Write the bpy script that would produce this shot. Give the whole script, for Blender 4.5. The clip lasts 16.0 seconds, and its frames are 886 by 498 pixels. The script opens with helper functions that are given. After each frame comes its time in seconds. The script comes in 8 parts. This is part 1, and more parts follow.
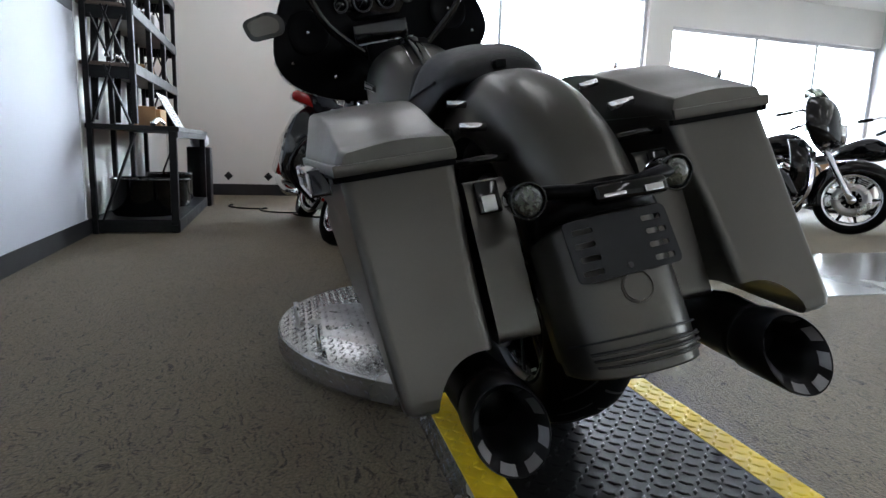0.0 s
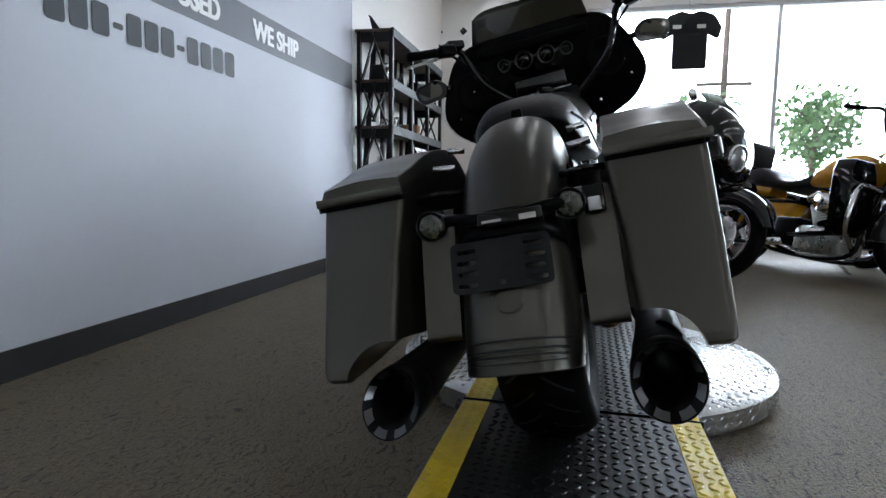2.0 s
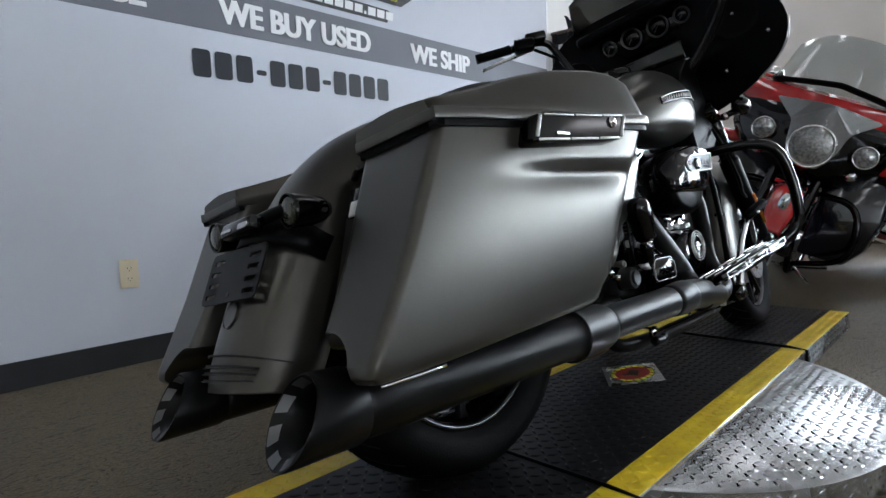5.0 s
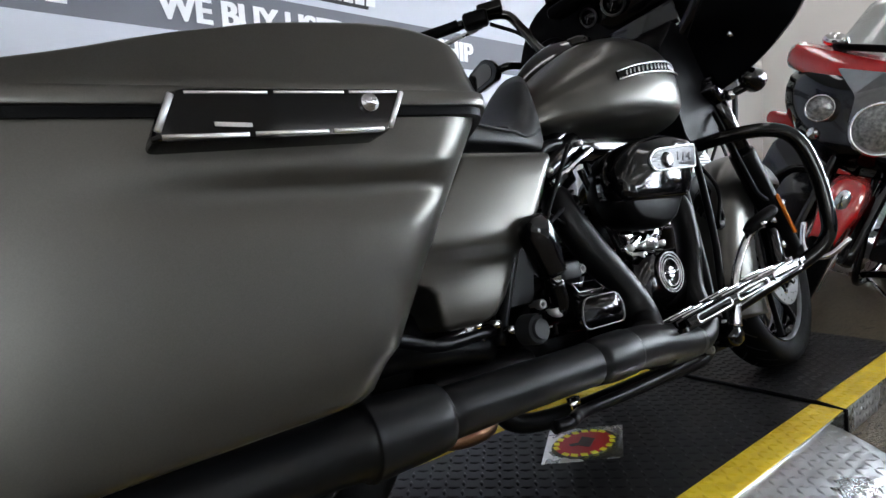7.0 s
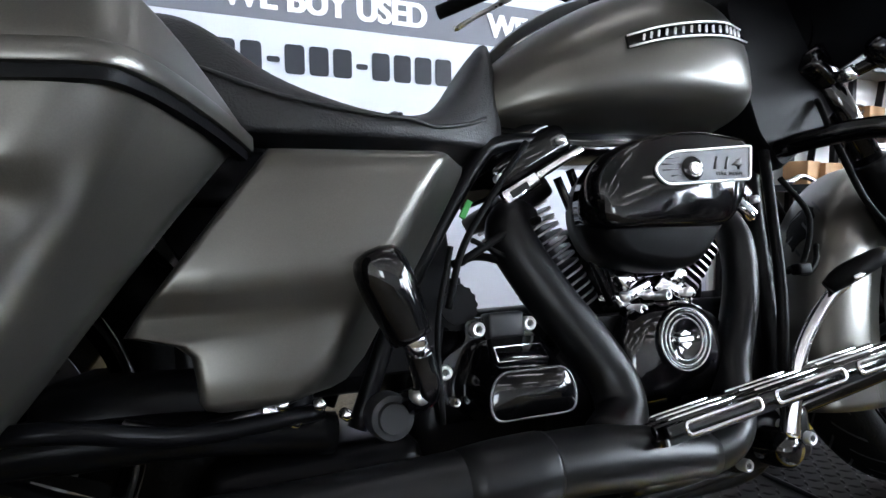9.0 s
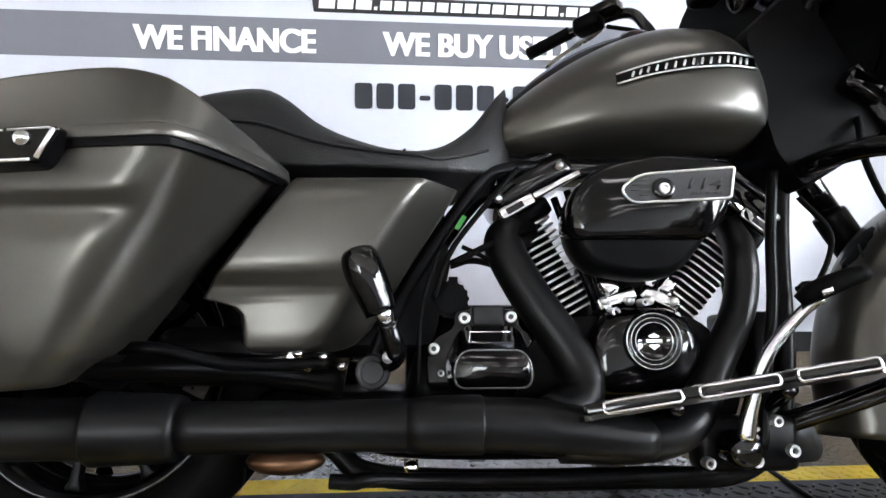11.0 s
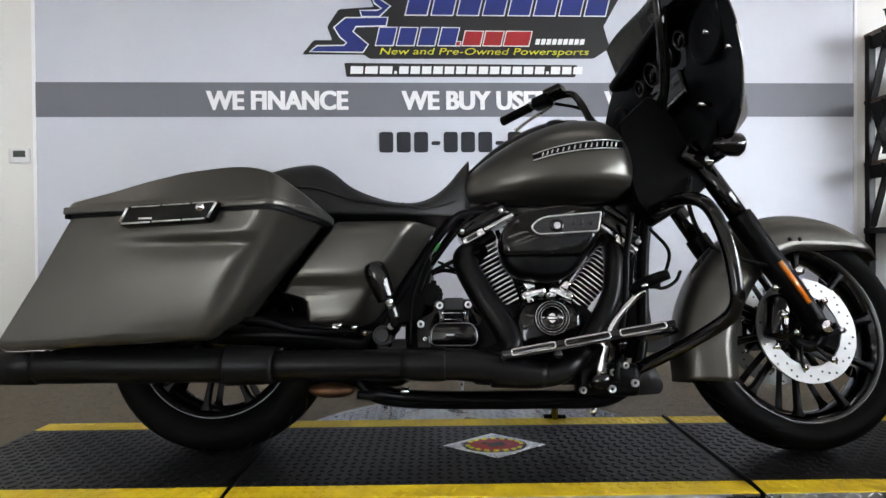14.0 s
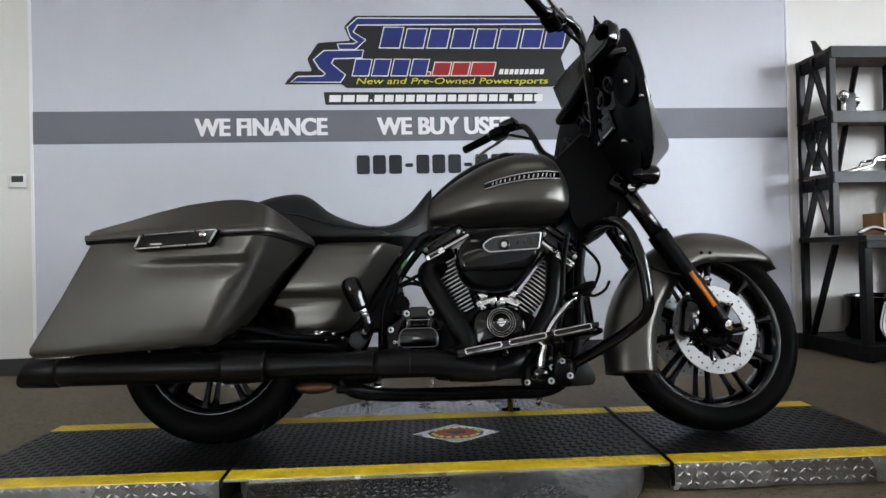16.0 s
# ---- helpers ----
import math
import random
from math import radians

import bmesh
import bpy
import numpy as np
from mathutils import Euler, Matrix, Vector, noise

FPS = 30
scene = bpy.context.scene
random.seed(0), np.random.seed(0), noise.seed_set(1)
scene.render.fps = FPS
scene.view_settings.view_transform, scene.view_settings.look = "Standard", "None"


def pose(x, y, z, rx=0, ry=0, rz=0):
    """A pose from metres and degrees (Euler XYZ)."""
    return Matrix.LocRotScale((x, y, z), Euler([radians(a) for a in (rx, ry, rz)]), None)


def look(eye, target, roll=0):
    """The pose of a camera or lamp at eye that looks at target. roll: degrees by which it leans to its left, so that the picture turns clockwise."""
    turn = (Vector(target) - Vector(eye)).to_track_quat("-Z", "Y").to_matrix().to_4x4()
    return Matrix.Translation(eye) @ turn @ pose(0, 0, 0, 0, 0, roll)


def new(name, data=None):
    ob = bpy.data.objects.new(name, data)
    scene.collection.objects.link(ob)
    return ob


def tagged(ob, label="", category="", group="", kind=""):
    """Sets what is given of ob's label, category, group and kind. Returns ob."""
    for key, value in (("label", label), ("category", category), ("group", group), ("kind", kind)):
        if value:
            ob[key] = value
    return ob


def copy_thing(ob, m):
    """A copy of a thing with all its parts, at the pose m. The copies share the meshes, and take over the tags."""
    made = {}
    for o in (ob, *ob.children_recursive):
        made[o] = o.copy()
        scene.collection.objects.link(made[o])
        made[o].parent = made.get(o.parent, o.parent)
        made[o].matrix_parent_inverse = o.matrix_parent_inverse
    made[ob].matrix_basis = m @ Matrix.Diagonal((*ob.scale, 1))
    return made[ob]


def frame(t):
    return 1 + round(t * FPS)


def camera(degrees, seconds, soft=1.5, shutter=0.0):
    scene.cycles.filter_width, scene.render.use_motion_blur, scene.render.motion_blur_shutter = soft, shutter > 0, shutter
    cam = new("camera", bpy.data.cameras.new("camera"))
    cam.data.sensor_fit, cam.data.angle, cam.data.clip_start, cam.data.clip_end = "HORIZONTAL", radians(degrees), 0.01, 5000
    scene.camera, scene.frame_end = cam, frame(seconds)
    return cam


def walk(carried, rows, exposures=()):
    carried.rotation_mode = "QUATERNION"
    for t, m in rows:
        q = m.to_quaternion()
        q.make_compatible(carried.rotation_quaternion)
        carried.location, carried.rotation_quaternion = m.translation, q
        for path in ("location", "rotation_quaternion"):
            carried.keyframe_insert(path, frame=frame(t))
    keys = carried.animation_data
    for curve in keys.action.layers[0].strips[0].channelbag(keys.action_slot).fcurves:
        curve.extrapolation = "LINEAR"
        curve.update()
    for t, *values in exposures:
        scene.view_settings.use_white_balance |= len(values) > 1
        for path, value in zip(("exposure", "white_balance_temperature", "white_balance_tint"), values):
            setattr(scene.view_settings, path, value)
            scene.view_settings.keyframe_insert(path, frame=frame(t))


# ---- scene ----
cam = camera(74.5, 16.0)
PATH = [
    (0, (-1.238, 0.763, 0.661), (0.652, 0.198, 0.325), 2.1),
    (0.5, (-1.338, 0.63, 0.656), (0.627, 0.356, 0.406), 1.4),
    (1, (-1.42, 0.474, 0.668), (0.57, 0.471, 0.465), 1.8),
    (1.5, (-1.463, 0.311, 0.67), (0.513, 0.511, 0.431), 1.4),
    (2, (-1.495, 0.162, 0.668), (0.449, 0.58, 0.45), 0.8),
    (2.5, (-1.479, -0.006, 0.676), (0.419, 0.591, 0.474), 0.1),
    (3, (-1.406, -0.157, 0.666), (0.41, 0.654, 0.457), 0.4),
    (3.2, (-1.369, -0.217, 0.664), (0.384, 0.722, 0.453), 1.0),
    (5.3, (-0.892, -0.66, 0.653), (0.554, 0.708, 0.46), -2.4),
    (5.5, (-0.829, -0.674, 0.653), (0.6, 0.711, 0.449), -2.6),
    (6, (-0.677, -0.676, 0.652), (0.757, 0.707, 0.472), -3.7),
    (6.5, (-0.525, -0.676, 0.651), (0.86, 0.756, 0.472), -3.5),
    (7, (-0.364, -0.662, 0.67), (0.926, 0.857, 0.498), -3.4),
    (7.5, (-0.227, -0.635, 0.684), (0.961, 0.966, 0.523), -2.6),
    (8, (-0.061, -0.611, 0.698), (0.995, 1.079, 0.528), -1.9),
    (8.5, (0.066, -0.614, 0.695), (1.017, 1.137, 0.52), -2.1),
    (8.7, (0.111, -0.613, 0.687), (1.027, 1.156, 0.515), -1.4),
    (10.8, (0.42, -0.874, 0.675), (0.627, 1.113, 0.575), -0.1),
    (11, (0.423, -0.916, 0.667), (0.604, 1.074, 0.583), 0.1),
    (11.5, (0.424, -1.015, 0.667), (0.535, 0.981, 0.605), 0.7),
    (12, (0.426, -1.131, 0.67), (0.544, 0.864, 0.596), 0.5),
    (12.5, (0.432, -1.222, 0.658), (0.539, 0.773, 0.576), -0.2),
    (13, (0.45, -1.333, 0.667), (0.501, 0.666, 0.63), -0.5),
    (13.5, (0.466, -1.447, 0.678), (0.521, 0.552, 0.664), -1.1),
    (14, (0.5, -1.562, 0.682), (0.575, 0.437, 0.661), -0.5),
    (14.5, (0.523, -1.654, 0.693), (0.645, 0.342, 0.719), -0.8),
    (15, (0.538, -1.74, 0.7), (0.685, 0.253, 0.768), -1.4),
    (15.5, (0.538, -1.792, 0.698), (0.662, 0.203, 0.738), -1.2),
    (16, (0.544, -1.854, 0.702), (0.68, 0.142, 0.717), -1.3),
]
walk(cam, [(t, look(eye, target, roll)) for t, eye, target, roll in PATH],
     [(0.0, 2.66, 6250, 10), (1.0, 2.35, 6150, 10), (3.0, 2.05, 6300, 10), (5.5, 2.2, 6350, 11), (7.0, 2.62, 6500, 12), (8.5, 3.15, 6250, 12), (11.0, 3.32, 6750, 13), (12.5, 2.95, 6850, 13), (14.0, 2.6, 6850, 13), (16.0, 2.38, 6750, 12)])

# ---- light ----
world = bpy.data.worlds.new("sky")
scene.world = world
world.use_nodes = True
wn = world.node_tree.nodes
sky = wn.new("ShaderNodeTexSky")
sky.sky_type, sky.sun_disc = "NISHITA", False
sky.sun_elevation, sky.sun_rotation = radians(55), radians(120)
wn["Background"].inputs[1].default_value = 0.15
world.node_tree.links.new(sky.outputs[0], wn["Background"].inputs[0])
sun = new("sun", bpy.data.lights.new("sun", "SUN"))
sun.data.energy, sun.data.angle, sun.data.color = 2.0, radians(2), (1, 0.96, 0.9)
sun.matrix_world = look((0, 0, 0), (-0.25, -0.5, -0.9))


# ---- materials ----
def material(name, color, rough=0.5, metal=0.0, vary=0.15, scale=20.0, bump=0.0, bump_scale=200.0, coat=0.0, coat_rough=0.05, rough_vary=0.1,
             color2=None, emit=0.0, spec=0.5):
    m = bpy.data.materials.new(name)
    m.use_nodes = True
    n, l = m.node_tree.nodes, m.node_tree.links
    b = n["Principled BSDF"]
    b.inputs["Metallic"].default_value = metal
    b.inputs["Coat Weight"].default_value = coat
    b.inputs["Coat Roughness"].default_value = coat_rough
    b.inputs["Specular IOR Level"].default_value = spec
    co = n.new("ShaderNodeTexCoord")
    t = n.new("ShaderNodeTexNoise")
    t.inputs["Scale"].default_value, t.inputs["Detail"].default_value = scale, 6
    l.new(co.outputs["Object"], t.inputs["Vector"])
    ramp = n.new("ShaderNodeMix")
    ramp.data_type = "RGBA"
    c2 = color2 if color2 else tuple(c * (1 - vary) for c in color)
    ramp.inputs[6].default_value, ramp.inputs[7].default_value = (*c2, 1), (*color, 1)
    st = n.new("ShaderNodeMapRange")
    st.inputs[1].default_value, st.inputs[2].default_value = 0.35, 0.65
    l.new(t.outputs["Fac"], st.inputs[0])
    l.new(st.outputs[0], ramp.inputs[0])
    l.new(ramp.outputs[2], b.inputs["Base Color"])
    t2 = n.new("ShaderNodeTexNoise")
    t2.inputs["Scale"].default_value, t2.inputs["Detail"].default_value = scale * 0.23, 4
    l.new(co.outputs["Object"], t2.inputs["Vector"])
    mr = n.new("ShaderNodeMapRange")
    mr.inputs[3].default_value, mr.inputs[4].default_value = max(rough - rough_vary, 0.02), min(rough + rough_vary, 1)
    l.new(t2.outputs["Fac"], mr.inputs[0])
    l.new(mr.outputs[0], b.inputs["Roughness"])
    if bump:
        t3 = n.new("ShaderNodeTexNoise")
        t3.inputs["Scale"].default_value, t3.inputs["Detail"].default_value = bump_scale, 3
        l.new(co.outputs["Object"], t3.inputs["Vector"])
        bp = n.new("ShaderNodeBump")
        bp.inputs["Strength"].default_value, bp.inputs["Distance"].default_value = bump, 0.004
        l.new(t3.outputs["Fac"], bp.inputs["Height"])
        l.new(bp.outputs[0], b.inputs["Normal"])
    if emit:
        b.inputs["Emission Color"].default_value, b.inputs["Emission Strength"].default_value = (*color, 1), emit
    return m


def glass_material(name, color, rough=0.02):
    """Thin clear or tinted sheet: light passes straight, with a Fresnel gloss."""
    m = bpy.data.materials.new(name)
    m.use_nodes = True
    n, l = m.node_tree.nodes, m.node_tree.links
    n.remove(n["Principled BSDF"])
    tr, gl, fr, mx = n.new("ShaderNodeBsdfTransparent"), n.new("ShaderNodeBsdfGlossy"), n.new("ShaderNodeLayerWeight"), n.new("ShaderNodeMixShader")
    tr.inputs["Color"].default_value = (*color, 1)
    gl.inputs["Roughness"].default_value = rough
    fr.inputs["Blend"].default_value = 0.5
    pw, sc = n.new("ShaderNodeMath"), n.new("ShaderNodeMath")
    pw.operation, pw.inputs[1].default_value = "POWER", 5.0
    sc.operation, sc.inputs[1].default_value, sc.inputs[2].default_value = "MULTIPLY_ADD", 0.6, 0.035
    l.new(fr.outputs["Facing"], pw.inputs[0])
    l.new(pw.outputs[0], sc.inputs[0])
    l.new(sc.outputs[0], mx.inputs[0])
    l.new(tr.outputs[0], mx.inputs[1])
    l.new(gl.outputs[0], mx.inputs[2])
    l.new(mx.outputs[0], n["Material Output"].inputs["Surface"])
    return m


def carpet_material():
    m = bpy.data.materials.new("carpet")
    m.use_nodes = True
    n, l = m.node_tree.nodes, m.node_tree.links
    b = n["Principled BSDF"]
    b.inputs["Roughness"].default_value, b.inputs["Specular IOR Level"].default_value = 0.62, 0.38
    b.inputs["Sheen Tint"].default_value = (0.8, 0.68, 0.5, 1)
    b.inputs["Sheen Weight"].default_value, b.inputs["Sheen Roughness"].default_value = 0.10, 0.4
    co = n.new("ShaderNodeTexCoord")
    warp = n.new("ShaderNodeTexNoise")
    warp.inputs["Scale"].default_value = 11
    l.new(co.outputs["Object"], warp.inputs["Vector"])
    mp = n.new("ShaderNodeMapping")
    mp.inputs["Scale"].default_value = (40, 84, 1)
    mp.inputs["Rotation"].default_value = (0, 0, 0.5)
    l.new(co.outputs["Object"], mp.inputs["Vector"])
    add = n.new("ShaderNodeVectorMath")
    add.operation = "MULTIPLY_ADD"
    add.inputs[1].default_value = (9, 9, 0)
    l.new(warp.outputs["Color"], add.inputs[0])
    l.new(mp.outputs[0], add.inputs[2])
    fleck = n.new("ShaderNodeTexNoise")
    fleck.inputs["Scale"].default_value, fleck.inputs["Detail"].default_value = 1.15, 2.5
    l.new(add.outputs[0], fleck.inputs["Vector"])
    cut = n.new("ShaderNodeMapRange")
    cut.inputs[1].default_value, cut.inputs[2].default_value = 0.52, 0.68
    l.new(fleck.outputs["Fac"], cut.inputs[0])
    fine = n.new("ShaderNodeTexNoise")
    fine.inputs["Scale"].default_value, fine.inputs["Detail"].default_value = 130, 5
    l.new(co.outputs["Object"], fine.inputs["Vector"])
    big = n.new("ShaderNodeTexNoise")
    big.inputs["Scale"].default_value, big.inputs["Detail"].default_value = 1.6, 5
    l.new(co.outputs["Object"], big.inputs["Vector"])
    base = n.new("ShaderNodeMix")
    base.data_type = "RGBA"
    base.inputs[6].default_value, base.inputs[7].default_value = (0.022, 0.0175, 0.011, 1), (0.32, 0.26, 0.168, 1)
    l.new(fine.outputs["Fac"], base.inputs[0])
    wear = n.new("ShaderNodeMix")
    wear.data_type, wear.blend_type = "RGBA", "MULTIPLY"
    wear.inputs[7].default_value = (0.66, 0.65, 0.63, 1)
    l.new(big.outputs["Fac"], wear.inputs[0])
    l.new(base.outputs[2], wear.inputs[6])
    mix = n.new("ShaderNodeMix")
    mix.data_type = "RGBA"
    mix.inputs[7].default_value = (0.026, 0.021, 0.014, 1)
    l.new(cut.outputs[0], mix.inputs[0])
    l.new(wear.outputs[2], mix.inputs[6])
    l.new(mix.outputs[2], b.inputs["Base Color"])
    bp = n.new("ShaderNodeBump")
    bp.inputs["Strength"].default_value, bp.inputs["Distance"].default_value = 0.9, 0.008
    l.new(fine.outputs["Fac"], bp.inputs["Height"])
    l.new(bp.outputs[0], b.inputs["Normal"])
    return m


MAT = {}
MAT["carpet"] = carpet_material()
MAT["wall_grey"] = material("wall_grey", (0.585, 0.605, 0.665), 0.62, vary=0.04, scale=1.4, bump=0.12, bump_scale=90, spec=0.15)
MAT["wall_white"] = material("wall_white", (0.74, 0.73, 0.70), 0.7, vary=0.05, scale=1.2, bump=0.15, bump_scale=120)
MAT["wall_dark"] = material("grey_wall_paint", (0.55, 0.55, 0.56), 0.7, vary=0.15, scale=2, bump=0.15, bump_scale=120)
MAT["band"] = material("band_vinyl", (0.17, 0.175, 0.20), 0.55, vary=0.05, scale=3, spec=0.2)
MAT["ceiling"] = material("ceiling_tile", (0.78, 0.77, 0.74), 0.9, vary=0.08, scale=60, bump=0.4, bump_scale=150)
MAT["base"] = material("vinyl_base", (0.022, 0.022, 0.025), 0.45, vary=0.25, scale=8)
MAT["tile"] = material("polished_tile", (0.24, 0.23, 0.21), 0.16, vary=0.12, scale=4, rough_vary=0.06)
MAT["white_vinyl"] = material("white_vinyl", (0.85, 0.85, 0.86), 0.55, vary=0.02, spec=0.2)
MAT["dark_vinyl"] = material("charcoal_vinyl", (0.028, 0.030, 0.037), 0.5, vary=0.05, spec=0.2)
MAT["black_vinyl"] = material("black_vinyl", (0.008, 0.008, 0.010), 0.4, vary=0.05)
MAT["blue_vinyl"] = material("blue_vinyl", (0.012, 0.028, 0.22), 0.4, vary=0.3, scale=3)
MAT["red_vinyl"] = material("red_vinyl", (0.45, 0.012, 0.018), 0.4, vary=0.2, scale=3)
MAT["yellow_vinyl"] = material("yellow_vinyl", (0.75, 0.70, 0.03), 0.4, vary=0.05)
MAT["matte"] = material("matte_olive_paint", (0.091, 0.087, 0.0775), 0.30, metal=0.85, vary=0.10, scale=700, rough_vary=0.04, spec=0.3, coat=0.10, coat_rough=0.34)
MAT["gloss_black"] = material("gloss_black", (0.0015, 0.0015, 0.0018), 0.08, vary=0.1, scale=30, coat=0.1, rough_vary=0.03, spec=0.38)
MAT["satin_black"] = material("satin_black", (0.0020, 0.0020, 0.0024), 0.33, vary=0.15, scale=40, rough_vary=0.07, spec=0.08)
MAT["pipe_black"] = material("satin_ceramic_black", (0.003, 0.003, 0.0034), 0.36, vary=0.2, scale=30, rough_vary=0.08, spec=0.20)
MAT["plastic"] = material("black_plastic", (0.002, 0.002, 0.0024), 0.45, vary=0.2, scale=60, bump=0.1, bump_scale=500, spec=0.06)
MAT["leather"] = material("black_leather", (0.008, 0.008, 0.0085), 0.45, vary=0.2, scale=50, bump=0.35, bump_scale=330, spec=0.3)
MAT["rubber"] = material("tyre_rubber", (0.0022, 0.0022, 0.0022), 0.6, vary=0.25, scale=30, bump=0.15, bump_scale=220, spec=0.06)
MAT["chrome"] = material("chrome", (0.78, 0.78, 0.79), 0.08, metal=1, vary=0.05, rough_vary=0.04)
MAT["steel"] = material("brushed_steel", (0.58, 0.58, 0.57), 0.28, metal=1, vary=0.12, scale=70, rough_vary=0.08)
MAT["disc_steel"] = material("ground_disc_steel", (0.31, 0.31, 0.305), 0.42, metal=0.9, vary=0.06, scale=40)
MAT["tip_steel"] = material("smoked_steel", (0.17, 0.17, 0.175), 0.34, metal=0.9, vary=0.12, scale=50)
MAT["bolt_steel"] = material("zinc_bolt", (0.62, 0.62, 0.61), 0.24, metal=1, vary=0.1)
MAT["dim_ring"] = material("dark_steel", (0.09, 0.09, 0.093), 0.3, metal=1, vary=0.1)
MAT["fin_edge"] = material("machined_aluminium", (0.80, 0.80, 0.80), 0.42, metal=1, vary=0.1, scale=90)
MAT["bronze"] = material("hot_bronze", (0.20, 0.105, 0.06), 0.35, metal=0.9, vary=0.4, scale=18)
MAT["amber"] = material("amber_plastic", (0.62, 0.16, 0.012), 0.2, vary=0.1, coat=0.5)
MAT["smoke"] = material("smoked_lens", (0.038, 0.042, 0.032), 0.12, vary=0.4, scale=120, coat=1.0, bump=0.6, bump_scale=120)
MAT["mirror"] = material("mirror_glass", (0.10, 0.095, 0.085), 0.03, metal=1, vary=0.02, rough_vary=0.01)
MAT["plate_al"] = material("diamond_plate_aluminium", (0.60, 0.61, 0.62), 0.27, metal=0.95, vary=0.25, scale=14, rough_vary=0.12)
MAT["deck"] = material("deck_black", (0.013, 0.013, 0.0135), 0.40, vary=0.35, scale=25, rough_vary=0.1, spec=0.2)
MAT["yellow"] = material("yellow_safety_paint", (0.88, 0.64, 0.025), 0.42, vary=0.22, scale=14, color2=(0.74, 0.50, 0.02))
MAT["shelf"] = material("black_powder_coat", (0.009, 0.009, 0.010), 0.42, vary=0.3, scale=50, spec=0.2)
MAT["wood"] = material("shelf_board", (0.10, 0.065, 0.045), 0.5, vary=0.4, scale=9)
MAT["card"] = material("cardboard", (0.40, 0.23, 0.11), 0.85, vary=0.15, scale=12)
MAT["paper"] = material("printed_paper", (0.75, 0.75, 0.73), 0.6, vary=0.05)
MAT["ivory"] = material("ivory_plastic", (0.66, 0.57, 0.40), 0.4, vary=0.05)
MAT["white_plastic"] = material("white_plastic", (0.72, 0.72, 0.72), 0.4, vary=0.04)
MAT["screen"] = material("lcd", (0.05, 0.06, 0.05), 0.2, vary=0.1)
MAT["brick"] = material("tan_masonry", (0.42, 0.26, 0.13), 0.8, vary=0.25, scale=9, bump=0.3, bump_scale=60)
MAT["frame_al"] = material("window_aluminium", (0.55, 0.55, 0.56), 0.4, metal=0.5, vary=0.08)
MAT["pane"] = glass_material("pane", (1, 1, 1), 0.0)
MAT["shield"] = glass_material("tinted_shield", (0.75, 0.78, 0.78), 0.02)
MAT["dark_shield"] = glass_material("dark_shield", (0.14, 0.14, 0.125), 0.03)
MAT["lens"] = material("clear_lens", (0.42, 0.43, 0.43), 0.08, vary=0.6, scale=60, metal=0.6, coat=1, bump=0.8, bump_scale=70)
MAT["red_paint"] = material("gloss_red_paint", (0.42, 0.010, 0.010), 0.2, vary=0.1, coat=1)
MAT["yellow_paint"] = material("gloss_yellow_paint", (0.66, 0.30, 0.012), 0.2, vary=0.1, coat=1)
MAT["silver_paint"] = material("pearl_white_paint", (0.60, 0.61, 0.63), 0.2, vary=0.06, coat=1)
MAT["blue_paint"] = material("blue_black_paint", (0.004, 0.005, 0.011), 0.2, vary=0.1, coat=1)
MAT["light"] = material("lamp_diffuser", (0.97, 0.97, 1.0), 0.5, vary=0.0, emit=1.05)
# emissive: stands in for the bright sky and lights the room through the windows
MAT["haze"] = material("glowing_backdrop", (0.84, 0.93, 1.0), 1.0, vary=0.0, emit=5.8)
MAT["cloth"] = material("black_cotton", (0.018, 0.018, 0.020), 0.9, vary=0.3, scale=40)
MAT["leaf"] = material("leaves", (0.10, 0.19, 0.05), 0.7, vary=0.5, scale=5)
MAT["bark"] = material("bark", (0.13, 0.09, 0.06), 0.9, vary=0.4, scale=8)
MAT["asphalt"] = material("asphalt", (0.30, 0.30, 0.29), 0.9, vary=0.25, scale=3)
MAT["green"] = material("green_tag", (0.03, 0.25, 0.04), 0.5, vary=0.1)
MAT["grey_plastic"] = material("grey_plastic", (0.012, 0.0125, 0.014), 0.45, vary=0.15, spec=0.3)
MAT["bracket"] = material("charcoal_bracket", (0.008, 0.0085, 0.010), 0.45, vary=0.2, spec=0.22)
MAT["pewter_paint"] = material("pewter_grey_paint", (0.30, 0.30, 0.31), 0.25, metal=0.5, vary=0.1, scale=40, coat=0.8)
MAT["silver_deco"] = material("pewter_inlay", (0.050, 0.050, 0.053), 0.42, metal=0.7, vary=0.15, scale=90)


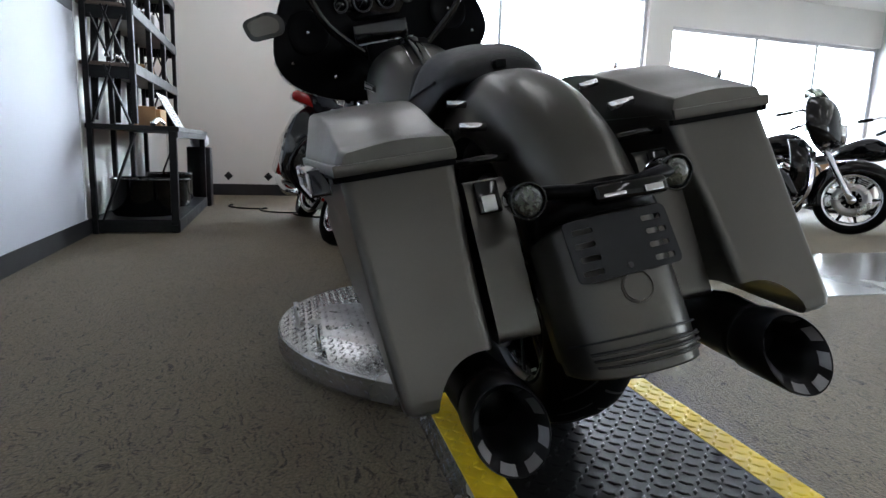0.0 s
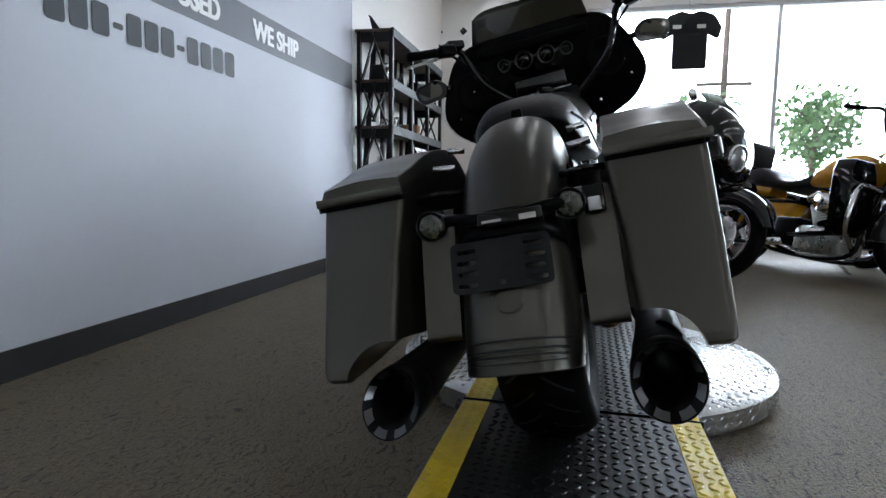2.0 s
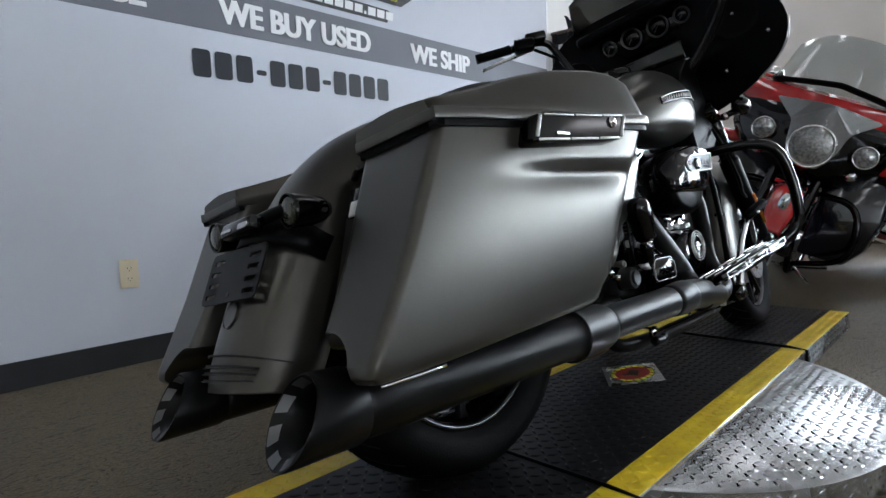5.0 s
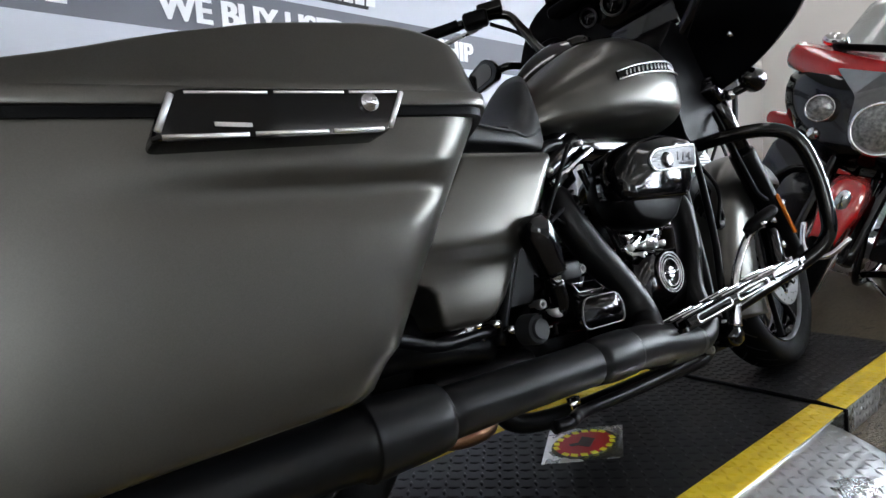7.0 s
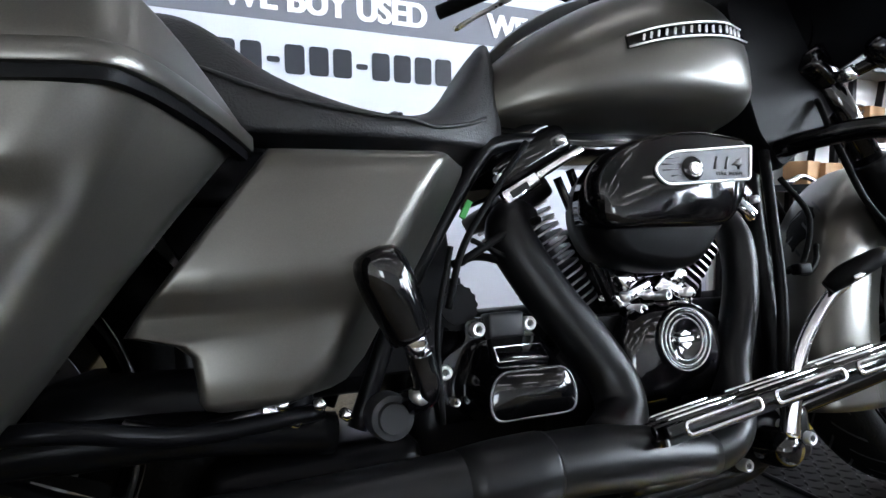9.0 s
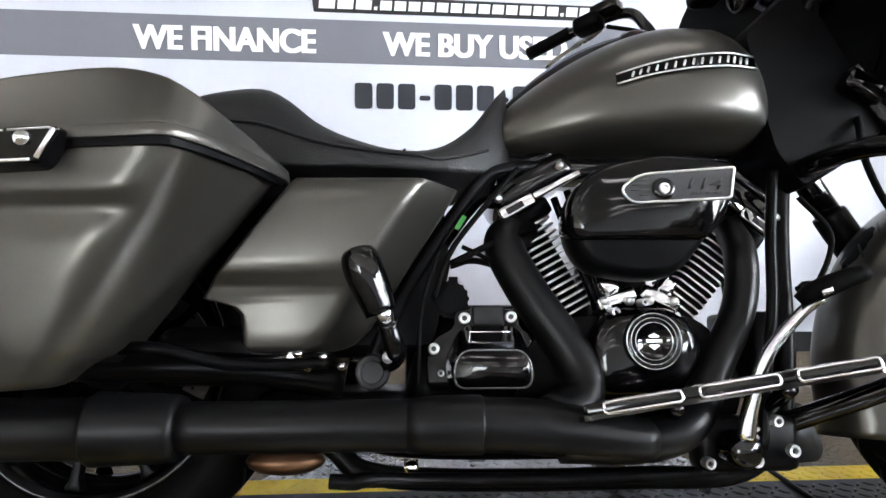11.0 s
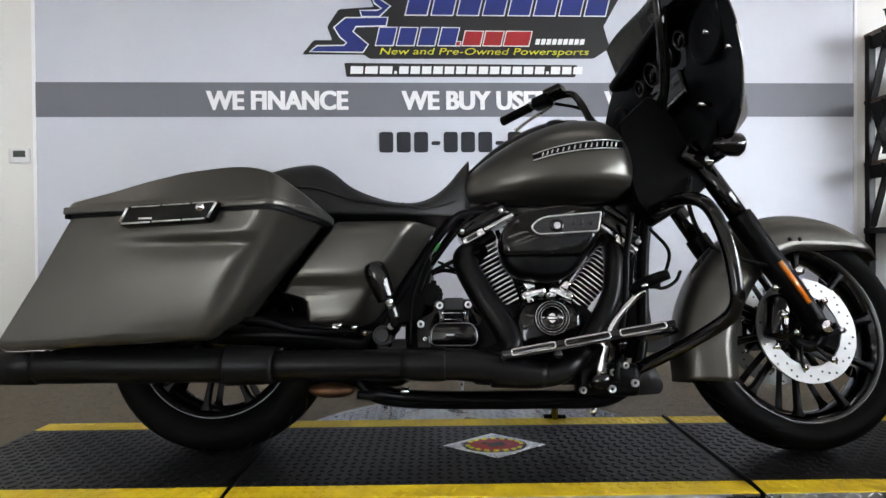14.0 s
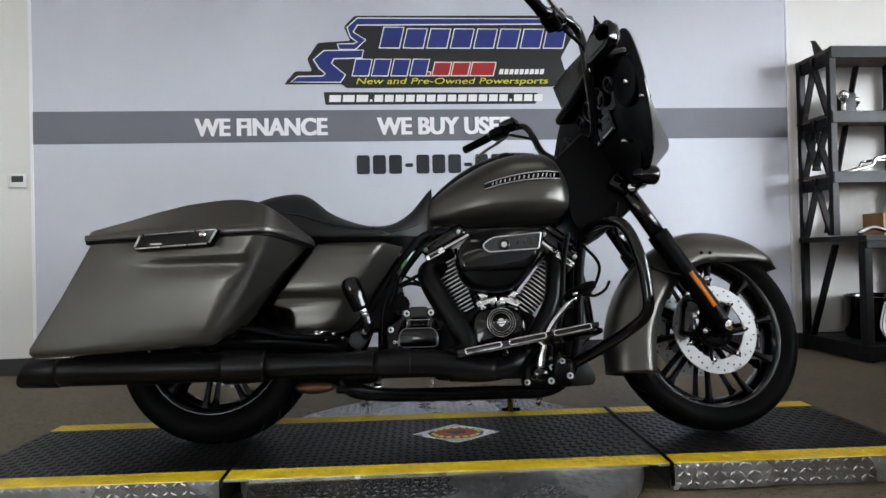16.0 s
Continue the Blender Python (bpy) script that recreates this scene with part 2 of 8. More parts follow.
# ---- mesh helpers ----
def link_bm(name, bm, mat, parent=None, label="", smooth=True, m=None, mods=()):
    me = bpy.data.meshes.new(name)
    bmesh.ops.recalc_face_normals(bm, faces=bm.faces[:])
    bm.to_mesh(me)
    bm.free()
    for mm in (mat if isinstance(mat, (list, tuple)) else [mat]):
        me.materials.append(MAT[mm] if isinstance(mm, str) else mm)
    if smooth:
        me.polygons.foreach_set("use_smooth", [True] * len(me.polygons))
    ob = new(name, me)
    if parent:
        ob.parent = parent
    if m is not None:
        ob.matrix_basis = m
    if label:
        ob["label"] = label
    for kind, a in mods:
        if kind == "bevel":
            d = ob.modifiers.new("bevel", "BEVEL")
            d.width, d.segments, d.limit_method, d.angle_limit = a, 2, "ANGLE", radians(40)
        elif kind == "solid":
            d = ob.modifiers.new("solid", "SOLIDIFY")
            d.thickness, d.offset = a, -1
        elif kind == "sub":
            d = ob.modifiers.new("sub", "SUBSURF")
            d.levels = d.render_levels = a
        elif kind == "weighted":
            d = ob.modifiers.new("weighted", "WEIGHTED_NORMAL")
            d.keep_sharp, d.weight = True, 80
        elif kind == "split":
            d = ob.modifiers.new("split", "EDGE_SPLIT")
            d.split_angle = radians(a)
    return ob


PICK = {"bolt", "screw", "bobbin", "docking_post", "hanger", "pannier_mount", "button", "small_bar", "rivet", "bright_edge", "bright_band", "hose", "cable"}


def part(name, bm, mat, parent, label="", **kw):
    """One mesh under its thing; small repeated pieces become a mesh each."""
    if name in PICK:
        bm.verts.ensure_lookup_table()
        left, heaps = set(bm.verts), []
        while left:
            todo, seen = [left.pop()], []
            while todo:
                v = todo.pop()
                seen.append(v)
                for ed in v.link_edges:
                    o = ed.other_vert(v)
                    if o in left:
                        left.discard(o)
                        todo.append(o)
            c = sum((v.co for v in seen), Vector()) / len(seen)
            near = [h for h in heaps if (h[0] - c).length < 0.012]
            if near:
                near[0][1].update(seen)
            else:
                heaps.append((c, set(seen)))
        if len(heaps) > 1:
            out = []
            for i, (c, keep) in enumerate(sorted(heaps, key=lambda h: tuple(h[0]))):
                b2 = bmesh.new()
                vm = {v: b2.verts.new(v.co) for v in bm.verts if v in keep}
                for f in bm.faces:
                    if f.verts[0] in keep:
                        b2.faces.new([vm[v] for v in f.verts])
                out.append(link_bm(name, b2, mat, parent, label, **kw))
            bm.free()
            return out[0]
    return link_bm(name, bm, mat, parent, label, **kw)


def empty(name, m, label, category, group="", kind=""):
    e = new(name)
    e.empty_display_size = 0.1
    e.matrix_basis = m
    return tagged(e, label, category, group, kind)


def box(bm, c, s, rot=None):
    m = Matrix.Translation(c) @ (rot if rot is not None else Matrix.Identity(4)) @ Matrix.Diagonal((*s, 1))
    bmesh.ops.create_cube(bm, size=1, matrix=m)
    return bm


def rbox(c, s, rot=None, bevel=0.0, seg=2):
    bm = bmesh.new()
    box(bm, (0, 0, 0), s)
    if bevel:
        bmesh.ops.bevel(bm, geom=bm.edges[:], offset=bevel, segments=seg, affect="EDGES", profile=0.5)
    bm.transform(Matrix.Translation(c) @ (rot if rot is not None else Matrix.Identity(4)))
    return bm


def cyl(bm, a, b, r, r2=None, seg=20, caps=True):
    a, b = Vector(a), Vector(b)
    d = b - a
    m = Matrix.Translation((a + b) / 2) @ d.to_track_quat("Z", "Y").to_matrix().to_4x4()
    bmesh.ops.create_cone(bm, cap_ends=caps, segments=seg, radius1=r, radius2=r if r2 is None else r2, depth=d.length, matrix=m)
    return bm


def ball(bm, c, r, s=(1, 1, 1), seg=16):
    bmesh.ops.create_uvsphere(bm, u_segments=seg, v_segments=max(6, seg // 2), radius=r, matrix=Matrix.Translation(c) @ Matrix.Diagonal((*s, 1)))
    return bm


def skin(bm, rings, closed=True, caps=True, loop=False):
    vs = [[bm.verts.new(p) for p in r] for r in rings]
    n = len(vs[0])
    pairs = list(zip(vs, vs[1:])) + ([(vs[-1], vs[0])] if loop else [])
    for a, b in pairs:
        for i in range(n if closed else n - 1):
            j = (i + 1) % n
            bm.faces.new((a[i], a[j], b[j], b[i]))
    if caps and closed and not loop:
        bm.faces.new(list(reversed(vs[0])))
        bm.faces.new(vs[-1])
    return bm


def spline(pts, n=8):
    """A smooth line through the points."""
    p = [Vector(q) for q in pts]
    p = [2 * p[0] - p[1]] + p + [2 * p[-1] - p[-2]]
    out = []
    for i in range(1, len(p) - 2):
        for k in range(n):
            t = k / n
            out.append(0.5 * (2 * p[i] + (p[i + 1] - p[i - 1]) * t + (2 * p[i - 1] - 5 * p[i] + 4 * p[i + 1] - p[i + 2]) * t * t
                              + (3 * p[i] - p[i - 1] - 3 * p[i + 1] + p[i + 2]) * t ** 3))
    out.append(p[-2])
    return out


def tube(bm, pts, r, seg=14, smooth=6, caps=True, flat=1.0):
    """A pipe along a smooth line; r is a number or a list, one for each given point."""
    line = spline(pts, smooth) if smooth else [Vector(q) for q in pts]
    if isinstance(r, (int, float)):
        rr = [r] * len(line)
    else:
        rr = [v.x for v in spline([(x, 0, 0) for x in r], smooth)] if smooth else list(r)
    rings, side = [], None
    for i, q in enumerate(line):
        d = (line[min(i + 1, len(line) - 1)] - line[max(i - 1, 0)]).normalized()
        if side is None:
            side = d.orthogonal().normalized()
        side = (side - d * side.dot(d)).normalized()
        up = d.cross(side)
        rings.append([q + rr[i] * (math.cos(a) * side + flat * math.sin(a) * up) for a in (2 * math.pi * k / seg for k in range(seg))])
    return skin(bm, rings, caps=caps)


def lathe(bm, profile, m, seg=40, loop=False):
    """Turns (radius, height) pairs round the z axis of m."""
    rings = []
    for r, h in profile:
        rings.append([m @ Vector((r * math.cos(2 * math.pi * k / seg), r * math.sin(2 * math.pi * k / seg), h)) for k in range(seg)])
    return skin(bm, rings, caps=False, loop=loop)


def prism(bm, poly, depth, m):
    """A flat outline in x and y, raised along z by depth, placed by m."""
    a = [bm.verts.new(m @ Vector((x, y, 0))) for x, y in poly]
    b = [bm.verts.new(m @ Vector((x, y, depth))) for x, y in poly]
    n = len(poly)
    bm.faces.new(a), bm.faces.new(list(reversed(b)))
    for i in range(n):
        bm.faces.new((a[i], b[i], b[(i + 1) % n], a[(i + 1) % n]))
    return bm


def round_poly(pts, rad, seg=5):
    """Rounds the corners of an outline; always seg + 1 points a corner."""
    n, out = len(pts), []
    rad = [rad] * n if isinstance(rad, (int, float)) else rad
    for i in range(n):
        p, a, b = Vector(pts[i]), Vector(pts[i - 1]), Vector(pts[(i + 1) % n])
        u, v = (a - p), (b - p)
        r = min(rad[i], u.length * 0.49, v.length * 0.49)
        s, e = p + u.normalized() * r, p + v.normalized() * r
        for k in range(seg + 1):
            t = k / seg
            out.append((1 - t) ** 2 * s + 2 * t * (1 - t) * p + t * t * e)
    return out


def lerp_table(rows, x):
    """Linear values from rows of (x, value...)."""
    if x <= rows[0][0]:
        return rows[0][1:]
    for a, b in zip(rows, rows[1:]):
        if x <= b[0]:
            f = (x - a[0]) / (b[0] - a[0])
            return tuple(p + f * (q - p) for p, q in zip(a[1:], b[1:]))
    return rows[-1][1:]


def smooth_table(rows, x):
    """As lerp_table, but smooth."""
    xs = [r[0] for r in rows]
    if x <= xs[0]:
        return tuple(rows[0][1:])
    if x >= xs[-1]:
        return tuple(rows[-1][1:])
    i = max(k for k in range(len(xs)) if xs[k] <= x)
    i = min(i, len(xs) - 2)
    t = (x - xs[i]) / (xs[i + 1] - xs[i])
    out = []
    for c in range(1, len(rows[0])):
        p1, p2 = rows[i][c], rows[i + 1][c]
        h = xs[i + 1] - xs[i]
        m1 = (rows[i + 1][c] - rows[max(i - 1, 0)][c]) / (xs[i + 1] - xs[max(i - 1, 0)]) * h
        j = min(i + 2, len(xs) - 1)
        m2 = (rows[j][c] - rows[i][c]) / (xs[j] - xs[i]) * h
        t2, t3 = t * t, t ** 3
        out.append((2 * t3 - 3 * t2 + 1) * p1 + (t3 - 2 * t2 + t) * m1 + (-2 * t3 + 3 * t2) * p2 + (t3 - t2) * m2)
    return tuple(out)


SIDE = Matrix(((1, 0, 0, 0), (0, 0, -1, 0), (0, 1, 0, 0), (0, 0, 0, 1)))  # x, y of an outline to x, z, raised towards -y


# ---- the room ----
WALL = 1.962
EAST = 6.6
HIGH = 3.2


def slab(name, lo, hi, mat, label="", parent=None):
    bm = bmesh.new()
    box(bm, [(a + b) / 2 for a, b in zip(lo, hi)], [b - a for a, b in zip(lo, hi)])
    ob = link_bm(name, bm, mat, parent, smooth=False)
    if not parent:
        tagged(ob, label, name.split("_")[0], kind="structure")
    return ob


floor = slab("floor", (-5, -9.2, -0.1), (EAST + 0.2, 2.3, 0.0), "carpet", "flecked brown-grey showroom carpet, worn and trodden")
slab("floor_tiles", (0.95, -9.0, -0.02), (2.05, -1.70, 0.004), "tile", "polished beige stone tile aisle beside the carpet")
slab("ceiling", (-5.1, -9.2, HIGH), (EAST + 0.2, 2.3, HIGH + 0.1), "ceiling", "white ceiling over the showroom")
slab("wall_north", (-5, WALL + 0.006, 0), (EAST + 0.2, WALL + 0.25, HIGH), "wall_white", "off-white painted wall behind the display")
slab("wall_graphic", (-1.757, WALL, 0.10), (3.187, WALL + 0.005, HIGH), "wall_grey", "pale grey painted wall panel with advertising lettering")
slab("wall_west", (-5.2, -9.2, 0), (-5, 2.3, HIGH), "wall_white", "plain white side wall")
slab("baseboard_north", (-5, WALL - 0.008, 0), (3.2, WALL - 0.001, 0.105), "base", "black vinyl wall base along the carpet")
slab("baseboard_north_end", (3.2, WALL - 0.008, 0), (EAST, WALL - 0.001, 0.105), "base", "black vinyl wall base along the carpet")
for x in (-1.775, 3.19):
    slab("trim_edge", (x, WALL - 0.004, 0.105), (x + 0.018, WALL + 0.006, HIGH), "white_vinyl", "thin white edge strip of the grey panel")
slab("trim_band", (-1.757, WALL - 0.003, 1.443), (3.187, WALL - 0.0005, 1.648), "band", "dark grey painted band across the wall")

# east wall with its two shop windows
def east(y0, y1, z0, z1, mat="wall_white", name="wall_east", label="white wall round the shop windows", t=0.22):
    return slab(name, (EAST, y0, z0), (EAST + t, y1, z1), mat, label)


east(0.0, 2.3, 0, HIGH)
east(-4.62, 0.0, 2.98, HIGH)
east(-5.05, -4.62, 0, HIGH)
east(-9.2, -5.05, 2.62, HIGH)
east(-4.62, 0.0, 0, 0.72, "brick", "wall_under_window", "tan masonry under the shop window")
east(-9.2, -5.05, 0, 0.72, "brick", "wall_under_window", "tan masonry under the shop window")
slab("baseboard_east", (EAST - 0.012, -9.2, 0), (EAST - 0.001, WALL - 0.01, 0.14), "base", "black vinyl wall base under the windows")


def shop_window(name, y0, y1, z0, z1, mullions):
    e = empty(name, Matrix.Translation((EAST + 0.1, (y0 + y1) / 2, z0)), "large aluminium-framed shop window facing the street", "window", kind="structure")
    h, w, c = z1 - z0, y1 - y0, (y0 + y1) / 2
    for z in (0.025, h - 0.025):
        part("window_frame", rbox((0, 0, z), (0.09, w, 0.05), bevel=0.004), "frame_al", e, smooth=False)
    ys = [y0 + 0.03] + mullions + [y1 - 0.03]
    for y in ys:
        part("mullion", rbox((0, y - c, h / 2), (0.08, 0.055, h - 0.1), bevel=0.004), "frame_al", e, smooth=False)
    for a, b in zip(ys, ys[1:]):
        p = part("pane", rbox((0, (a + b) / 2 - c, h / 2), (0.008, b - a - 0.05, h - 0.1)), "pane", e, smooth=False)
        p.visible_shadow = False
    part("window_sill", rbox((-0.13, 0, -0.012), (0.22, w, 0.03), bevel=0.006), "frame_al", e, smooth=False)
    return e


shop_window("window_1", -4.62, 0.0, 0.72, 2.98, [-2.3])
shop_window("window_2", -9.2, -5.05, 0.72, 2.62, [-6.67, -7.9])
# south side, unseen behind the camera; the closed stretch is added to dim reflections
slab("wall_south_closed", (-2.25, -9.37, 0.8), (EAST + 0.2, -9.21, 2.7), "wall_dark", "unseen grey wall added to keep south light off the motorcycle")
slab("wall_south", (-5, -9.4, 0), (EAST + 0.2, -9.2, 0.8), "wall_dark", "low grey wall under the street window")
slab("wall_south_top", (-5, -9.4, 2.7), (EAST + 0.2, -9.2, HIGH), "wall_dark", "grey wall above the street window")
for x in (-5, -2.5):
    slab("wall_south_pier", (x, -9.38, 0.8), (x + 0.25, -9.2, 2.7), "wall_dark", "grey pier beside the street window")


def ceiling_light(x, y, turn=0):
    e = empty("ceiling_light", pose(x, y, HIGH - 0.05, 0, 0, turn), "long white fluorescent fixture glowing under the ceiling", "ceiling light", "ceiling lights")
    part("frame", rbox((0, 0, 0.025), (1.24, 0.22, 0.05), bevel=0.006), "white_plastic", e, smooth=False)
    part("diffuser", rbox((0, 0, -0.012), (1.18, 0.17, 0.024), bevel=0.008), "light", e, smooth=False)
    return e


cl = ceiling_light(1.3, -0.15)
for x, y in ((-2.3, -0.5), (2.9, 0.7), (3.5, -0.15), (4.8, 0.9), (5.9, 1.2), (5.7, -0.4), (-0.6, -2.3), (1.3, -2.3), (-3.9, -0.5), (-3.9, 1.0), (-2.3, -2.6), (-3.9, -2.6), (3.5, -2.6), (5.4, -2.6), (-3.0, -4.7), (-0.8, -4.7), (1.3, -4.7), (3.5, -4.7), (5.4, -4.7),
             (-3.0, -6.8), (-0.8, -6.8), (1.3, -6.8), (3.5, -6.8), (5.4, -6.8), (-3.0, -8.6), (-0.8, -8.6), (1.3, -8.6), (3.5, -8.6)):
    copy_thing(cl, pose(x, y, HIGH - 0.05))
# area lamp standing in for daylight in the unseen street window behind the camera
ld = bpy.data.lights.new("window_light", "AREA")
ld.shape, ld.size, ld.size_y, ld.energy, ld.color = "RECTANGLE", 2.2, 1.8, 18.0, (0.93, 0.97, 1.0)
new("window_light", ld).matrix_world = pose(-3.63, -9.25, 1.75, 90, 0, 0)


# lettering on the wall
def words(name, text, x0, x1, z, height, mat, shear=0.0, depth=0.002, label="", offset=0.0, bold=0.0):
    cu = bpy.data.curves.new(name, "FONT")
    cu.body, cu.size, cu.extrude, cu.shear, cu.offset = text, 1.0, 0.0, shear, offset
    ob = new(name, cu)
    bpy.context.view_layer.update()
    me = bpy.data.meshes.new_from_object(ob)
    bpy.data.objects.remove(ob)
    co = np.empty(len(me.vertices) * 3)
    me.vertices.foreach_get("co", co)
    co = co.reshape(-1, 3)
    lo, hi = co.min(0), co.max(0)
    co[:, 0] = (co[:, 0] - lo[0]) / (hi[0] - lo[0]) * (x1 - x0)
    co[:, 1] = (co[:, 1] - lo[1]) / (hi[1] - lo[1]) * height
    me.vertices.foreach_set("co", co.ravel())
    if bold:
        polys = [tuple(p.vertices) for p in me.polygons]
        n, vs, fs = len(co), [], []
        for k, dx in enumerate((-bold, 0.0, bold)):
            vs += [(x + dx, y, 0.0004 * k) for x, y, _ in co]
            fs += [tuple(i + n * k for i in p) for p in polys]
        me = bpy.data.meshes.new(name)
        me.from_pydata([tuple(v) for v in vs], [], fs)
    me.materials.append(MAT[mat])
    ob = new(name, me)
    ob.matrix_basis = pose(x0, WALL - 0.006 - depth, z, 90, 0, 0)
    d = ob.modifiers.new("solid", "SOLIDIFY")
    d.thickness = 0.001
    return tagged(ob, label, "sign", "wall lettering")


for text, x0, x1 in (("WE FINANCE", -0.765, 0.069), ("WE BUY USED", 0.393, 1.299), ("WE SHIP", 1.625, 2.190)):
    words("wall_lettering", text, x0, x1, 1.483, 0.115, "white_vinyl", label="white capital lettering on the dark wall band", offset=0.022, bold=0.0042)


def wall_shape(polys, mat, proud, bm=None):
    bm = bm or bmesh.new()
    for p in polys:
        prism(bm, p, 0.0012, Matrix.Translation((0, WALL - proud, 0)) @ SIDE)
    return bm


# the number under the band: a bar for each character
number = empty("wall_number", Matrix.Translation((0, 0, 0)), "row of charcoal bars painted on the grey wall", "sign")
bars, x = [], 0.254
for k, ch in enumerate("000-000-0000"):
    w = 0.085 if ch == "0" else 0.055
    z0, z1 = (1.228, 1.352) if ch == "0" else (1.272, 1.296)
    part("bar", wall_shape([round_poly([(x, z0), (x + w, z0), (x + w, z1), (x, z1)], 0.018, 3)], "dark_vinyl", 0.003), "dark_vinyl", number, smooth=False)
    x += w + 0.0195

# the dealer's badge as plain shapes
badge = empty("wall_badge", Matrix.Translation((0, 0, 0)), "large blue, red and black slanted dealer badge on the wall", "sign")
plate = [(-0.20, 1.815), (-0.13, 1.90), (-0.02, 1.90), (-0.05, 1.98), (0.02, 2.085), (0.23, 2.10), (0.19, 2.19), (0.26, 2.262), (1.70, 2.272), (1.74, 2.20),
         (1.62, 1.99), (1.66, 1.86), (1.56, 1.795), (0.20, 1.79), (0.17, 1.815)]
part("backing", wall_shape([round_poly(plate, 0.012, 2)], "black_vinyl", 0.003), "black_vinyl", badge, smooth=False)


def slant(x0, x1, z0, z1, k=0.25):
    return [(x0, z0), (x1, z0), (x1 + k * (z1 - z0), z1), (x0 + k * (z1 - z0), z1)]


S1 = [(0.16, 2.045), (0.26, 2.045), (0.325, 2.105), (0.245, 2.155), (0.275, 2.205), (1.62, 2.218), (1.63, 2.245), (0.28, 2.243), (0.215, 2.185), (0.235, 2.125), (0.28, 2.09), (0.25, 2.075), (0.15, 2.075)]
S2 = [(-0.15, 1.832), (0.16, 1.832), (0.19, 1.875), (0.10, 1.95), (0.12, 1.985), (0.30, 1.99), (0.31, 2.035), (0.06, 2.03), (-0.005, 1.975), (0.03, 1.92), (0.07, 1.885), (0.05, 1.865), (-0.11, 1.862)]


def grown(poly, d):
    c = sum((Vector(p) for p in poly), Vector((0, 0))) / len(poly)
    out = []
    n = len(poly)
    area = sum(poly[i][0] * poly[(i + 1) % n][1] - poly[(i + 1) % n][0] * poly[i][1] for i in range(n))
    sgn = 1 if area > 0 else -1
    for i in range(n):
        a, p, b = Vector(poly[i - 1]), Vector(poly[i]), Vector(poly[(i + 1) % n])
        u, v = (p - a).normalized(), (b - p).normalized()
        nrm = Vector((u.y + v.y, -u.x - v.x)) * sgn
        out.append(p + nrm.normalized() * d if nrm.length > 1e-4 else p)
    return out


blocks = []
for k in range(8):
    blocks.append(slant(0.42 + 0.155 * k, 0.42 + 0.155 * k + 0.125, 2.055, 2.185 if k == 0 else 2.175))
for k in range(4):
    blocks.append(slant(0.24 + 0.125 * k, 0.24 + 0.125 * k + 0.10, 1.872, 1.975))
reds = [slant(0.76 + 0.125 * k, 0.76 + 0.125 * k + (0.105 if k < 2 else 0.15), 1.872, 1.955) for k in range(3)] + [slant(0.72, 0.742, 1.872, 1.892)]
whites = [grown(p, 0.009) for p in [S1, S2] + blocks + reds]
for p in whites:
    part("outline", wall_shape([p], "white_vinyl", 0.0046), "white_vinyl", badge, smooth=False)
for p in (S1, S2):
    part("swoosh", wall_shape([p], "blue_vinyl", 0.0062), "blue_vinyl", badge, smooth=False)
for p in blocks:
    part("blue_bar", wall_shape([p], "blue_vinyl", 0.0062), "blue_vinyl", badge, smooth=False)
for p in reds:
    part("red_bar", wall_shape([p], "red_vinyl", 0.0062), "red_vinyl", badge, smooth=False)
for k in range(9):
    part("small_bar", wall_shape([slant(1.20 + 0.034 * k, 1.226 + 0.034 * k, 1.878, 1.912)], "white_vinyl", 0.0062), "white_vinyl", badge, smooth=False)
words("wall_lettering", "New and Pre-Owned Powersports", 0.262, 1.53, 1.803, 0.052, "yellow_vinyl", shear=0.2, label="yellow slanted lettering along the badge", offset=0.004)
strip = empty("wall_strip", Matrix.Translation((0, 0, 0)), "black strip with a row of small white bars under the badge", "sign")
part("backing", wall_shape([round_poly([(0.062, 1.682), (1.445, 1.682), (1.46, 1.755), (0.05, 1.765)], 0.008, 2)], "black_vinyl", 0.003), "black_vinyl", strip, smooth=False)
x = 0.085
for k, ch in enumerate("www.sssssssssssss.sss"):
    w = 0.075 if ch == "w" else (0.016 if ch == "." else 0.056)
    part("bar", wall_shape([slant(x, x + w, 1.700, 1.716 if ch == "." else 1.745, 0.1)], "white_vinyl", 0.0046), "white_vinyl", strip, smooth=False)
    x += w + 0.0125


# ---- display turntable ----
DECK_TURN = -1.6
stand = empty("turntable", pose(0.66, 0.105, 0, 0, 0, DECK_TURN), "motorcycle turntable with diamond-plate disc and black deck edged in yellow", "turntable")


def lugs(lo, hi, keep, z, pitch=0.026, length=0.028, wide=0.0095, high=0.0032):
    """Raised bars of a tread plate, in pairs of turned directions."""
    verts, faces = [], []
    nx, ny = int((hi[0] - lo[0]) / pitch) + 1, int((hi[1] - lo[1]) / pitch) + 1
    for i in range(nx):
        for j in range(ny):
            x, y = lo[0] + i * pitch, lo[1] + j * pitch
            if not keep(x, y):
                continue
            a = radians(50 if (i + j) % 2 else -40)
            c, s = math.cos(a), math.sin(a)
            k = len(verts)
            for u, v, h in ((-.5, 0, 0), (0, -.5, 0), (.5, 0, 0), (0, .5, 0), (-.3, 0, 1), (.3, 0, 1)):
                px, py = u * length, v * wide
                verts.append((x + c * px - s * py, y + s * px + c * py, z + h * high))
            faces += [(k, k + 1, k + 4), (k + 1, k + 2, k + 5), (k + 1, k + 5, k + 4), (k + 2, k + 3, k + 5), (k + 3, k, k + 4), (k + 3, k + 4, k + 5)]
    return verts, faces


